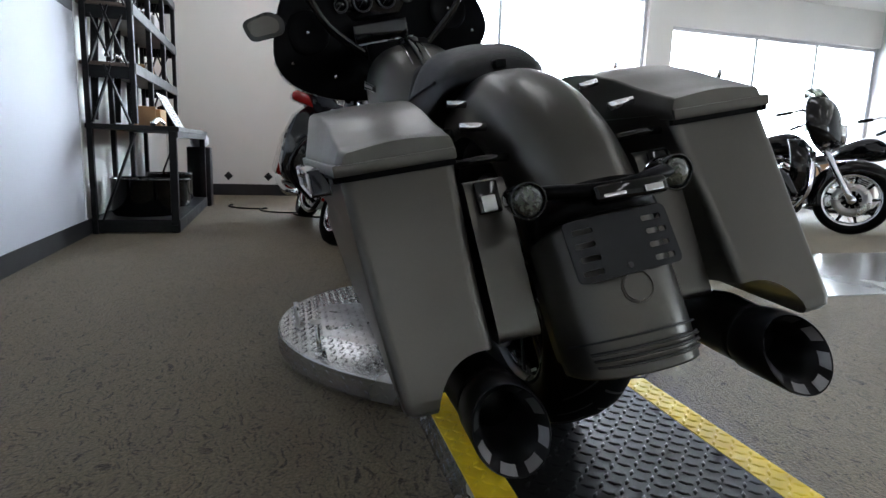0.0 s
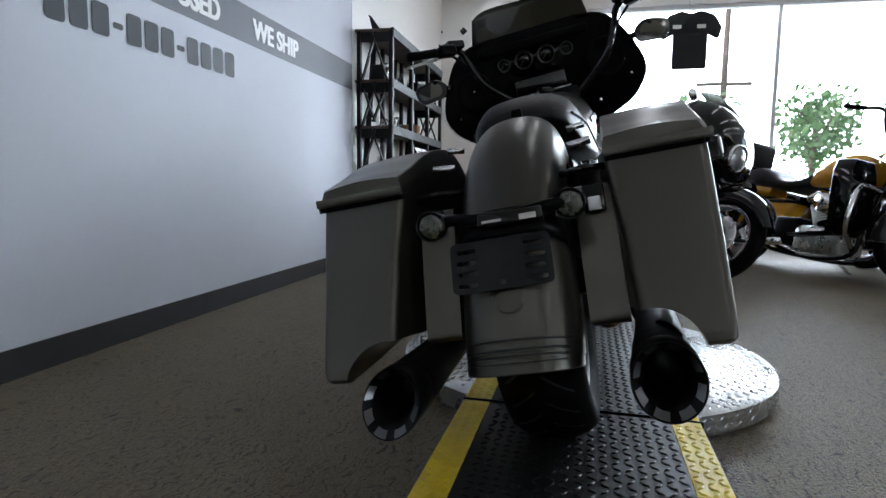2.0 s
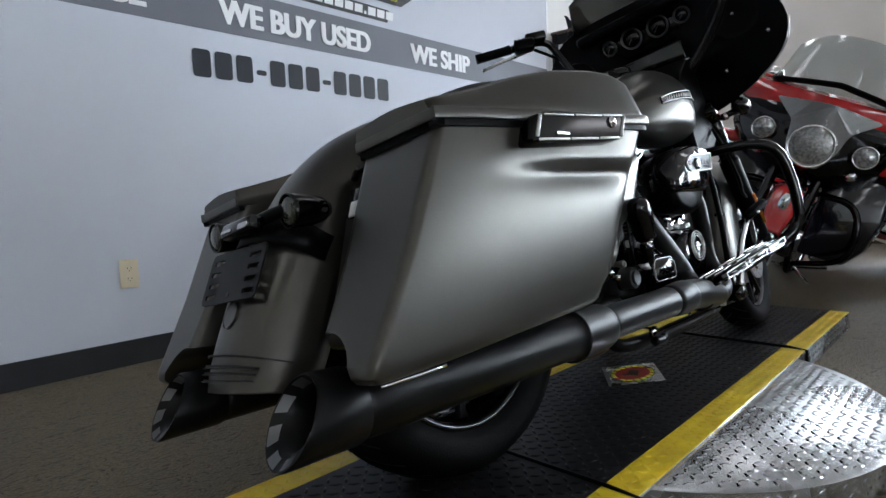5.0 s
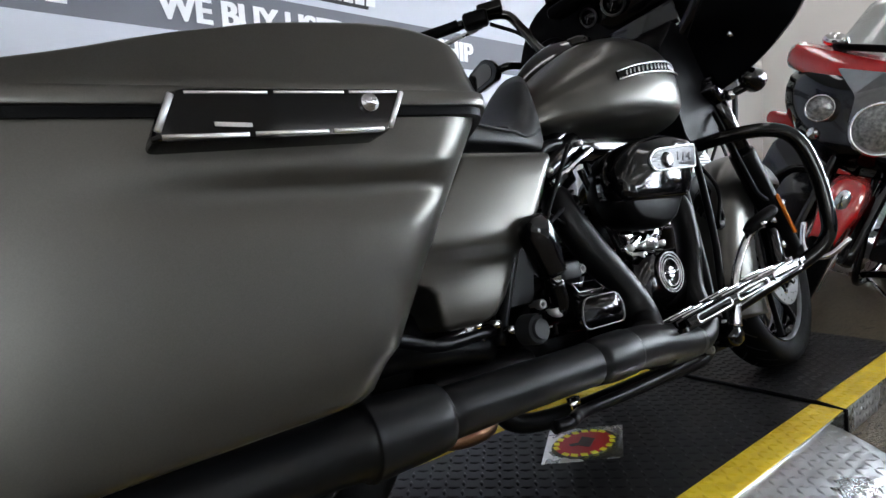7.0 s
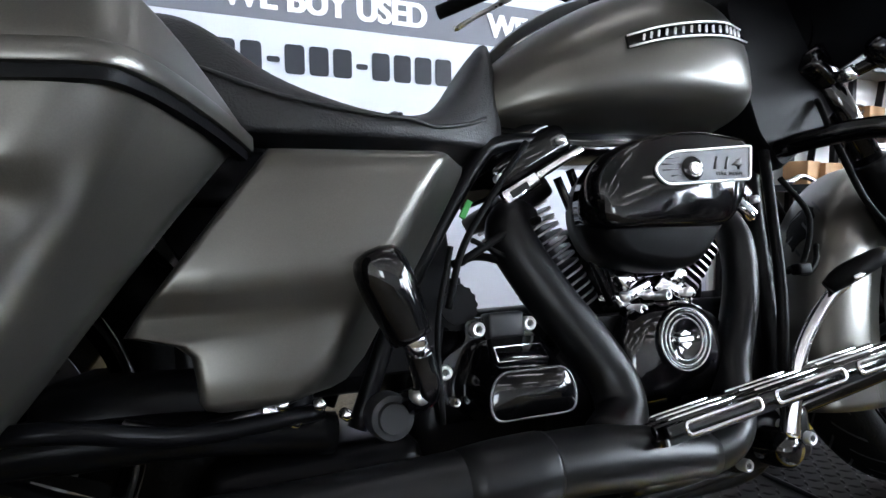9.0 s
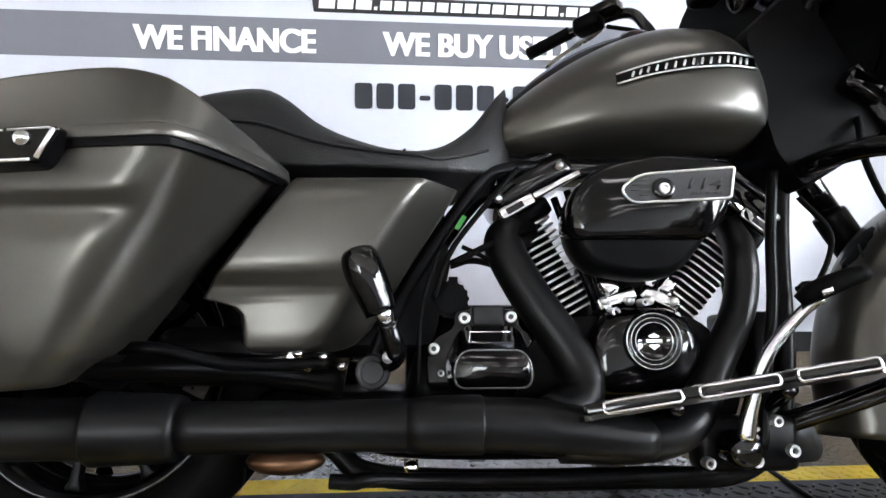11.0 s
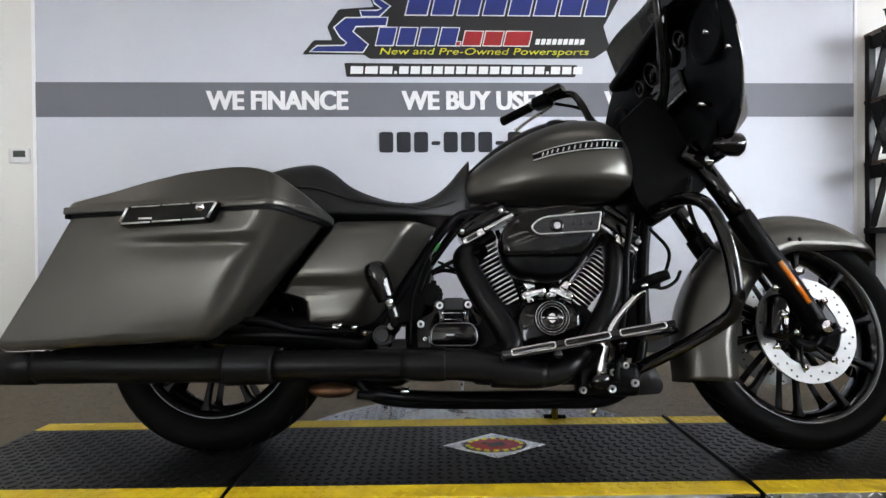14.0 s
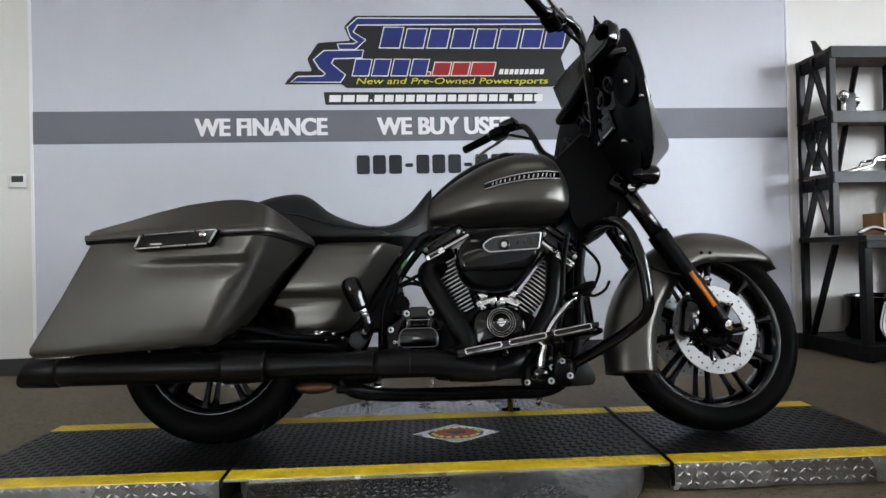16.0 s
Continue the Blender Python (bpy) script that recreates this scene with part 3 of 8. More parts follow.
def lug_part(name, verts, faces, mat, parent, label=""):
    me = bpy.data.meshes.new(name)
    me.from_pydata(verts, [], faces)
    me.materials.append(MAT[mat])
    me.polygons.foreach_set("use_smooth", [True] * len(me.polygons))
    ob = new(name, me)
    ob.parent = parent
    ob["kind"] = "stuff"
    return ob


DISC_R, DECK_Z = 0.640, 0.081
bm = bmesh.new()
lathe(bm, [(0.0, 0.074), (DISC_R - 0.006, 0.074), (DISC_R, 0.070), (DISC_R, 0.014), (DISC_R - 0.02, 0.010), (DISC_R - 0.05, 0.002), (0.0, 0.002)], Matrix.Identity(4), seg=96)
part("disc", bm, "plate_al", stand, "round aluminium diamond-plate disc", mods=(("split", 35),))
lug_part("disc_tread", *lugs((-0.66, -0.66), (0.66, 0.66), lambda x, y: x * x + y * y < 0.625 ** 2 and abs(y) > 0.305, 0.0738), "plate_al", stand)
# tread on the rim
rv, rf = [], []
for k in range(134):
    a0 = 2 * math.pi * k / 134
    for row in range(2):
        a = a0 + row * math.pi / 134
        zc = 0.030 + 0.024 * row
        t = 1 if (k + row) % 2 else -1
        n0 = len(rv)
        for u, v, h in ((-.5, 0, 0), (0, -.5, 0), (.5, 0, 0), (0, .5, 0), (-.3, 0, 1), (.3, 0, 1)):
            s, z = 0.70 * u * 0.026 - t * 0.70 * v * 0.0075, zc + t * 0.70 * u * 0.026 + 0.70 * v * 0.0075
            r = DISC_R - 0.0004 + h * 0.002
            rv.append((r * math.cos(a + s / DISC_R), r * math.sin(a + s / DISC_R), z))
        k0 = n0
        rf += [(k0, k0 + 1, k0 + 4), (k0 + 1, k0 + 2, k0 + 5), (k0 + 1, k0 + 5, k0 + 4), (k0 + 2, k0 + 3, k0 + 5), (k0 + 3, k0, k0 + 4), (k0 + 3, k0 + 4, k0 + 5)]
lug_part("rim_tread", rv, rf, "plate_al", stand)

HALF = 0.304
sections = ((-1.43, -0.634), (-0.626, 0.648), (0.656, 1.44))
for n, (x0, x1) in enumerate(sections):
    base = 0.073 if n == 1 else 0.003
    part("deck_section", rbox(((x0 + x1) / 2, 0, (DECK_Z + base) / 2), (x1 - x0, 2 * HALF - 0.004, DECK_Z - base), bevel=0.002), "plate_al", stand, smooth=False)
    part("deck_top", rbox(((x0 + x1) / 2, 0, DECK_Z + 0.0005), (x1 - x0 - 0.002, 2 * (HALF - 0.074), 0.003)), "deck", stand, "black diamond-plate running deck", smooth=False)
    for s in (-1, 1):
        part("edge_strip", rbox(((x0 + x1) / 2, s * (HALF - 0.037), DECK_Z + 0.0006), (x1 - x0 - 0.002, 0.072, 0.0032), bevel=0.001), "yellow", stand, "worn yellow painted tread edge", smooth=False)
        lug_part("edge_tread", *lugs((x0 + 0.02, s * (HALF - 0.037) - 0.024), (x1 - 0.02, s * (HALF - 0.037) + 0.026), lambda x, y: True, DECK_Z + 0.002, pitch=0.024), "yellow", stand)
        if n != 1:
            sv, sf = lugs((x0 + 0.02, 0.018), (x1 - 0.02, 0.07), lambda x, y: True, 0.0, pitch=0.026)
            sv = [(x, s * (HALF - 0.002) + s * z, y) for x, y, z in sv]
            lug_part("side_tread", sv, sf, "plate_al", stand)
    lug_part("deck_tread", *lugs((x0 + 0.02, -0.215), (x1 - 0.015, 0.22), lambda x, y: True, DECK_Z + 0.0018), "deck", stand)
# tapered lips at both ends
for x, s in ((-1.43, -1), (1.44, 1)):
    bm = bmesh.new()
    prism(bm, [(0, 0.003), (0.07 * s, 0.003), (0.06 * s, 0.012), (0, DECK_Z - 0.002)], 2 * HALF - 0.01, Matrix.Translation((x, HALF - 0.005, 0)) @ SIDE)
    part("end_lip", bm, "plate_al", stand, smooth=False)
# emblem plate on the deck: plain shapes
c = Vector((0.05, 0.035))
bm = bmesh.new()
prism(bm, [(c.x - 0.15, c.y), (c.x, c.y - 0.105), (c.x + 0.15, c.y), (c.x, c.y + 0.105)], 0.0012, Matrix.Translation((0, 0, DECK_Z + 0.0044)))
part("emblem_plate", bm, "steel", stand, "diamond-shaped metal emblem plate", smooth=False)
for r0, mat, nm in ((0.094, "black_vinyl", "emblem_ring"), (0.083, "red_vinyl", "emblem_disc")):
    bm = bmesh.new()
    prism(bm, [(c.x + r0 * math.cos(k * math.pi / 20), c.y + 0.62 * r0 * math.sin(k * math.pi / 20)) for k in range(40)], 0.0006 if nm == "emblem_ring" else 0.0012, Matrix.Translation((0, 0, DECK_Z + 0.0057)))
    part(nm, bm, mat, stand, smooth=False)
for k in range(18):
    a = 2 * math.pi * (k + 0.5) / 18
    if k in (8, 17):
        continue
    bm = bmesh.new()
    box(bm, (c.x + 0.080 * math.cos(a), c.y + 0.051 * math.sin(a), DECK_Z + 0.0077), (0.012, 0.015, 0.0012), Matrix.Rotation(a, 4, "Z"))
    part("emblem_bar", bm, "yellow_vinyl", stand, smooth=False)
bm = bmesh.new()
box(bm, (c.x + 0.005, c.y, DECK_Z + 0.0076), (0.05, 0.03, 0.001), Matrix.Rotation(0.4, 4, "Z"))
box(bm, (c.x - 0.02, c.y + 0.006, DECK_Z + 0.0074), (0.035, 0.012, 0.001), Matrix.Rotation(-0.5, 4, "Z"))
part("emblem_figure", bm, "black_vinyl", stand, smooth=False)
# dark locking bar over the front joint
bm = bmesh.new()
tube(bm, [(0.652, -HALF - 0.004, 0.02), (0.652, -HALF - 0.004, DECK_Z), (0.652, -HALF + 0.06, DECK_Z + 0.006), (0.652, HALF, DECK_Z + 0.005)], 0.006, seg=8, smooth=0)
part("joint_bar", bm, "satin_black", stand)
bm = bmesh.new()
tube(bm, [(-0.630, -HALF - 0.004, 0.02), (-0.630, -HALF - 0.004, DECK_Z), (-0.63, -HALF + 0.06, DECK_Z + 0.003), (-0.630, HALF, DECK_Z + 0.002)], 0.005, seg=8, smooth=0)
part("joint_bar", bm, "satin_black", stand)
# holding pegs on the far rim of the disc
for x, y in ((-0.30, 0.52), (-0.03, 0.575)):
    bm = bmesh.new()
    cyl(bm, (x, y, 0.072), (x + 0.012, y + 0.01, 0.155), 0.007, seg=10)
    box(bm, (x, y, 0.078), (0.05, 0.03, 0.008))
    part("peg", bm, "steel", stand)

# ---- the motorcycle ----
BIKE = pose(-0.07, 0.148, 0.0835, 0, 0, -3.6) @ pose(0, 0, 0, -11.1, 0, 0)
bike = empty("motorcycle", BIKE, "matte olive-grey bagger motorcycle leaning on its stand, stretched panniers, black engine", "motorcycle")
HEAD = Vector((1.34, 0, 0.90))
AXIS = Vector((-0.50, 0, 0.866))
STEER = Matrix.Translation(HEAD) @ Matrix.Rotation(radians(8.0), 4, AXIS) @ Matrix.Translation(-HEAD)


def mirrored(bm):
    b2 = bm.copy()
    b2.transform(Matrix.Diagonal((1, -1, 1, 1)))
    bmesh.ops.reverse_faces(b2, faces=b2.faces[:])
    return b2


def both(name, bm, mat, parent, label="", **kw):
    b2 = mirrored(bm)
    a = part(name, bm, mat, parent, label, **kw)
    b = part(name, b2, mat, parent, label, **kw)
    return a, b


def tyre(R, rim, wide, c, parent, m=None):
    bm = bmesh.new()
    h, w = R - rim, wide / 2
    prof = [(rim - 0.004, -w * 0.72), (rim + h * 0.15, -w * 0.90), (rim + h * 0.45, -w), (rim + h * 0.72, -w * 0.93), (R - h * 0.12, -w * 0.70), (R - h * 0.03, -w * 0.38), (R, 0)]
    prof += [(r, -z) for r, z in reversed(prof[:-1])]
    rot = Matrix.Translation(c) @ Matrix.Rotation(radians(90), 4, "X")
    lathe(bm, prof, rot, seg=72)
    t = part("tyre", bm, "rubber", parent, m=m)
    # tread grooves as raised ribs between cuts
    bm = bmesh.new()
    n = 30
    for k in range(n):
        for s in (-1, 1):
            rings = []
            for q in range(5):
                f = q / 4
                z = s * w * (0.10 + 0.62 * f)
                r = R + 0.0008 - h * 0.13 * f ** 2
                a = 2 * math.pi * (k + 0.5 * (s > 0)) / n + f * 0.16
                rings.append([rot @ Vector((r * math.cos(a + d), r * math.sin(a + d), z)) for d in (-0.012, 0.012)])
            skin(bm, rings, closed=False, caps=False)
    part("tread_groove", bm, "black_vinyl", t)
    return t


def rim_wheel(R, wide, c, parent, spokes, hub=0.045, m=None, name="rim"):
    rot = Matrix.Translation(c) @ Matrix.Rotation(radians(90), 4, "X")
    w = wide / 2
    bm = bmesh.new()
    prof = [(R + 0.004, -w), (R - 0.006, -w), (R - 0.012, -w * 0.8), (R - 0.028, -w * 0.6), (R - 0.034, 0), (R - 0.028, w * 0.6), (R - 0.012, w * 0.8), (R - 0.006, w), (R + 0.004, w), (R - 0.004, 0)]
    lathe(bm, prof, rot, seg=72, loop=True)
    rim = part(name, bm, "gloss_black", parent, m=m)
    for s in (-1, 1):
        bm = bmesh.new()
        lathe(bm, [(R - 0.0125, s * w * 0.80), (R - 0.012, s * (w * 0.86)), (R - 0.0065, s * (w + 0.001)), (R - 0.004, s * (w + 0.0014))], rot, seg=72)
        part("machined_lip", bm, "dim_ring", rim)
    for k in range(spokes):
        a = 2 * math.pi * k / spokes + 0.1
        for s in (-1, 1):
            bm = bmesh.new()
            rings = []
            for f in (0, 0.25, 0.6, 0.9, 1):
                r = hub * 0.8 + (R - 0.020 - hub * 0.8) * f
                hw = 0.0125 - 0.003 * math.sin(math.pi * f) + (0.008 if f > 0.95 else 0)
                tw = a + s * 0.02 + 0.06 * f
                z = s * w * (0.55 + 0.20 * f)
                cc, ss = math.cos(tw), math.sin(tw)
                rings.append([rot @ Vector((r * cc - q * ss, r * ss + q * cc, z + d)) for q, d in ((-hw, -0.006), (hw, -0.006), (hw * 0.6, 0.008 * s + 0.0), (-hw * 0.6, 0.008 * s))])
            skin(bm, rings)
            part("spoke", bm, "satin_black", rim, mods=(("bevel", 0.002),))
        # bright milled block at the spoke's foot
        bm = bmesh.new()
        am = a + math.pi / spokes + 0.06
        box(bm, rot @ Vector(((R - 0.024) * math.cos(am), (R - 0.024) * math.sin(am), -w * 0.80)), (0.034, 0.002, 0.006), Matrix.Rotation(-am + math.pi / 2, 4, "Y"))
        part("milled_mark", bm, "fin_edge", rim, smooth=False)
    bm = bmesh.new()
    lathe(bm, [(0.0, -w * 0.95), (hub * 0.55, -w * 0.95), (hub * 0.6, -w * 0.8), (hub, -w * 0.7), (hub, w * 0.7), (hub * 0.6, w * 0.8), (hub * 0.55, w * 0.95), (0, w * 0.95)], rot, seg=32)
    part("hub", bm, "gloss_black", rim)
    return rim


RC = (-0.02, 0, 0.326)
FC = (1.645, 0, 0.331)
rw = empty("rear_wheel", Matrix.Identity(4), "", "")
rw.parent = bike
tyre(0.327, 0.232, 0.180, RC, rw)
rim_wheel(0.230, 0.140, RC, rw, 10, hub=0.06)
fw = empty("front_wheel", STEER, "", "")
fw.parent = bike
tyre(0.329, 0.258, 0.120, FC, fw)
rim_wheel(0.256, 0.090, FC, fw, 10, hub=0.045)
for e in (rw, fw):
    for k in ("label", "category"):
        if k in e:
            del e[k]


def brake_disc(c, r, y, parent):
    m = Matrix.Translation((c[0], y, c[2])) @ Matrix.Rotation(radians(90), 4, "X")
    bm = bmesh.new()
    rings = []
    N = 140
    inner, outer = [], []
    for k in range(N):
        a = 2 * math.pi * k / N
        ri = r * (0.70 + 0.05 * max(0, math.cos(7 * a)) ** 3 - 0.02)
        inner.append((ri * math.cos(a), ri * math.sin(a)))
        outer.append((r * math.cos(a), r * math.sin(a)))
    skin(bm, [[m @ Vector((*p, -0.003)) for p in inner], [m @ Vector((*p, -0.003)) for p in outer], [m @ Vector((*p, 0.003)) for p in outer], [m @ Vector((*p, 0.003)) for p in inner]], loop=True, caps=False)
    d = part("brake_disc", bm, "disc_steel", parent, "drilled steel brake disc", mods=(("split", 40),))
    # drilled holes, three spirals
    bm = bmesh.new()
    for k in range(42):
        a = 2 * math.pi * k / 42
        rr = r * (0.80 + 0.065 * (k % 3))
        for s in (-1, 1):
            cyl(bm, m @ Vector((rr * math.cos(a), rr * math.sin(a), s * 0.0026)), m @ Vector((rr * math.cos(a), rr * math.sin(a), s * 0.0034)), 0.0034, seg=8)
    part("holes", bm, "black_vinyl", d)["kind"] = "stuff"
    for k in range(7):
        a = 2 * math.pi * k / 7
        bm = bmesh.new()
        tube(bm, [m @ Vector((0.05 * math.cos(a - 0.25), 0.05 * math.sin(a - 0.25), 0)), m @ Vector((r * 0.58 * math.cos(a - .08), r * 0.58 * math.sin(a - .08), 0)), m @ Vector((r * 0.73 * math.cos(a), r * 0.73 * math.sin(a), 0))], [0.012, 0.009, 0.012], seg=8, smooth=4, flat=0.5)
        part("carrier_arm", bm, "satin_black", d)
    bm = bmesh.new()
    lathe(bm, [(0.03, -0.006), (0.062, -0.006), (0.062, 0.006), (0.03, 0.006)], m, seg=28, loop=True)
    part("carrier", bm, "satin_black", d)
    bm = bmesh.new()
    for k in range(7):
        a = 2 * math.pi * k / 7
        q = Vector((r * 0.72 * math.cos(a), r * 0.72 * math.sin(a), 0))
        cyl(bm, m @ (q + Vector((0, 0, -0.008))), m @ (q + Vector((0, 0, 0.008))), 0.0085, seg=14)
    part("bobbin", bm, "chrome", d)
    return d


brake_disc(FC, 0.147, -0.073, fw)
brake_disc(FC, 0.147, 0.073, fw)
brake_disc(RC, 0.146, 0.100, rw)


# panniers
PLAN = [  # z; rear x; inner and outer y of the rear end; x, y of the front ridge; x, y of the nose
    (0.284, -0.436, -0.232, -0.328, 0.020, -0.340, 0.050, -0.318), (0.287, -0.446, -0.216, -0.338, 0.034, -0.349, 0.064, -0.324),
    (0.295, -0.453, -0.207, -0.344, 0.048, -0.355, 0.077, -0.327), (0.310, -0.452, -0.205, -0.346, 0.060, -0.359, 0.088, -0.327),
    (0.330, -0.440, -0.205, -0.348, 0.073, -0.363, 0.100, -0.325), (0.450, -0.372, -0.200, -0.357, 0.140, -0.384, 0.186, -0.280),
    (0.580, -0.308, -0.190, -0.363, 0.213, -0.404, 0.283, -0.230), (0.616, -0.290, -0.187, -0.364, 0.233, -0.409, 0.310, -0.216), (0.627, -0.285, -0.187, -0.364, 0.239, -0.410, 0.319, -0.212)]
CREASE = [(0.49, 0.0), (0.515, 0.0035), (0.532, 0.0085), (0.540, 0.0095), (0.547, 0.0065), (0.562, -0.0015), (0.570, -0.002), (0.60, 0.0)]
LID_EDGE = [(-0.300, -0.364), (-0.294, -0.371), (-0.20, -0.381), (0.0, -0.399), (0.17, -0.414), (0.225, -0.416), (0.25, -0.395), (0.275, -0.351), (0.30, -0.296), (0.318, -0.252), (0.333, -0.213)]


def ease(a, b, x):
    t = max(0.0, min(1.0, (x - a) / (b - a)))
    return t * t * (3 - 2 * t)


def pannier(s, name="pannier"):
    """s: -1 right, 1 left. Built on the right, mirrored for the left."""
    e = new(name)
    e.parent = bike
    rings = []
    for z in (.284, .287, .295, .310, .330, .36, .40, .45, .49, .505, .515, .524, .532, .540, .547, .5545, .562, .570, .585, .60, .616, .627):
        xr, yi, yc, xg, yg, xn, yn = lerp_table(PLAN, z)
        dent, = smooth_table(CREASE, z)
        corners = [(xr, yi), (xr, yc), (xg, yg), (xn, yn), (xn - 0.012, -0.176), (xr + 0.16, -0.172)]
        arcs = round_poly(corners, [0.016, 0.016, 0.050, 0.020, 0.008, 0.05], 5)
        ring = []
        for c in range(6):
            ring += arcs[6 * c:6 * c + 6]
            if c == 1:
                a, b = arcs[11], arcs[12]
                ring += [a.lerp(b, k / 14) for k in range(1, 14)]
        out = []
        for p in ring:
            y = p.y
            if y < -0.30:
                y += dent * ease(-0.22, 0.02, p.x) * (1 - ease(xg - 0.035, xg + 0.012, p.x))
            out.append(Vector((p.x, y, z + 0.026 * ease(-0.45, 0.10, p.x) * (1 - ease(0.31, 0.37, z)))))
        rings.append(out)
    bm = bmesh.new()
    skin(bm, rings)
    bms = mirrored(bm) if s > 0 else bm
    body = part("shell", bms, "matte", e)
    # arch over the silencer, cut into the lower inside corner
    cut = bmesh.new()
    tube(cut, [(-0.62, s * 0.222, 0.276), (0.30, s * 0.222, 0.276)], 0.077, seg=36, smooth=0)
    me = bpy.data.meshes.new("cut")
    bmesh.ops.recalc_face_normals(cut, faces=cut.faces[:])
    cut.to_mesh(me)
    cut.free()
    tool = new("cut", me)
    tool.matrix_basis = BIKE
    # lid: upright sides up to a crisp edge, nearly flat top
    prof = [(-0.300, 0.650, 0.617), (-0.294, 0.652, 0.618), (-0.27, 0.657, 0.619), (-0.243, 0.664, 0.6195), (-0.19, 0.677, 0.620), (-0.108, 0.701, 0.6215), (-0.055, 0.712, 0.622), (-0.01, 0.721, 0.6225), (0.07, 0.729, 0.623), (0.11, 0.7315, 0.624),
            (0.158, 0.730, 0.625), (0.206, 0.720, 0.626), (0.245, 0.702, 0.627), (0.285, 0.676, 0.627), (0.312, 0.656, 0.626), (0.326, 0.645, 0.625), (0.333, 0.638, 0.624)]
    rings = []
    for k in range(45):
        x = -0.300 + 0.633 * (k / 44)
        ze, zb = smooth_table(prof, x)
        yo, = lerp_table(LID_EDGE, x)
        yo += 0.003
        yi = -0.184
        h, w = ze - zb, yi - yo
        crown = 0.006 + 0.004 * (1 - ease(-0.300, -0.27, x))
        poly = [(yo, zb), (yo, zb + min(0.020, 0.4 * h)), (yo + min(0.022, 0.12 * w, 0.28 * h), ze), (yo + 0.5 * w, ze + crown), (yi - 0.006, ze + 0.002), (yi, zb + h * 0.45), (yi, zb)]
        ring = round_poly(poly, [0.002, 0.012, 0.0055, 0.05, 0.004, 0.008, 0.002], 4)
        rings.append([Vector((x, p.x, p.y)) for p in ring])
    bm = bmesh.new()
    skin(bm, rings)
    if s > 0:
        b2 = mirrored(bm)
        bm.free()
        bm = b2
    lid = part("lid", bm, "matte", e, mods=(("split", 35), ("weighted", 0)))

    # flat rim band round the lid; black strip painting the shade under its overhang
    def hoop(section):
        line = spline([(-0.301, -0.186, 0.617), (-0.301, -0.30, 0.617)] + [(x, y, lerp_table([(q[0], q[2]) for q in prof], x)[0]) for x, y in LID_EDGE], 3)
        rows = []
        for i, p in enumerate(line):
            d = line[min(i + 1, len(line) - 1)] - line[max(i - 1, 0)]
            n = Vector((d.y, -d.x, 0)).normalized()
            rows.append([p + n * u + Vector((0, 0, v)) for u, v in section])
        bm = bmesh.new()
        skin(bm, rows)
        if s > 0:
            b2 = mirrored(bm)
            bm.free()
            return b2
        return bm
    part("rim_band", hoop([(-0.004, 0.0), (0.0018, 0.0), (0.0028, 0.002), (0.0028, 0.0150), (0.0015, 0.0170), (-0.004, 0.0172)]), "matte", lid, mods=(("split", 50),))
    part("lid_shade_strip", hoop([(-0.014, -0.0095), (-0.0045, -0.0095), (-0.0035, 0.0), (-0.014, 0.0)]), "plastic", e, mods=(("split", 50),))
    # latch
    y0 = -0.407
    T = lambda x, y, z: Vector((x, (y - 0.0847 * x) * -s, z))
    bm = bmesh.new()
    outline = round_poly([(-0.140, 0.578), (0.085, 0.586), (0.112, 0.634), (-0.120, 0.627)], 0.010, 4)
    face = [[T(p.x, y0 + d, p.y) for p in (outline if k == 0 else [Vector((-0.003, 0.606)) + (q - Vector((-0.003, 0.606))) * 0.955 for q in outline])] for k, d in ((0, 0.030), (0, -0.010), (1, -0.016))]
    skin(bm, face)
    latch = part("latch", bm, "gloss_black", lid, "gloss black latch with bright milled edges", mods=(("split", 40),))

    def bright(a, b, w=0.0022):
        bm = bmesh.new()
        tube(bm, [T(a[0], y0 - 0.0165, a[1]), T(b[0], y0 - 0.0165, b[1])], w, seg=8, smooth=0)
        part("milled_edge", bm, "fin_edge", latch)
    for a, b in (((-0.130, 0.583), (-0.058, 0.585)), ((-0.052, 0.5855), (0.018, 0.5875)), ((0.024, 0.588), (0.078, 0.590))):
        bright(a, b)
        bright((a[0] + 0.022, a[1] + 0.040), (b[0] + 0.022, b[1] + 0.040), 0.0015)
    bright((-0.133, 0.588), (-0.119, 0.621), 0.003)
    bright((0.086, 0.592), (0.105, 0.629), 0.003)
    bm = bmesh.new()
    cyl(bm, T(0.066, y0 - 0.014, 0.617), T(0.066, y0 - 0.020, 0.617), 0.0095, seg=18)
    cyl(bm, T(0.066, y0 - 0.020, 0.617), T(0.066, y0 - 0.022, 0.617), 0.006, seg=14)
    part("lock", bm, "chrome", latch)
    bm = bmesh.new()
    box(bm, T(-0.062, y0 - 0.0162, 0.594), (0.05, 0.001, 0.004))
    part("small_bar", bm, "steel", latch, smooth=False)
    return e, body, tool


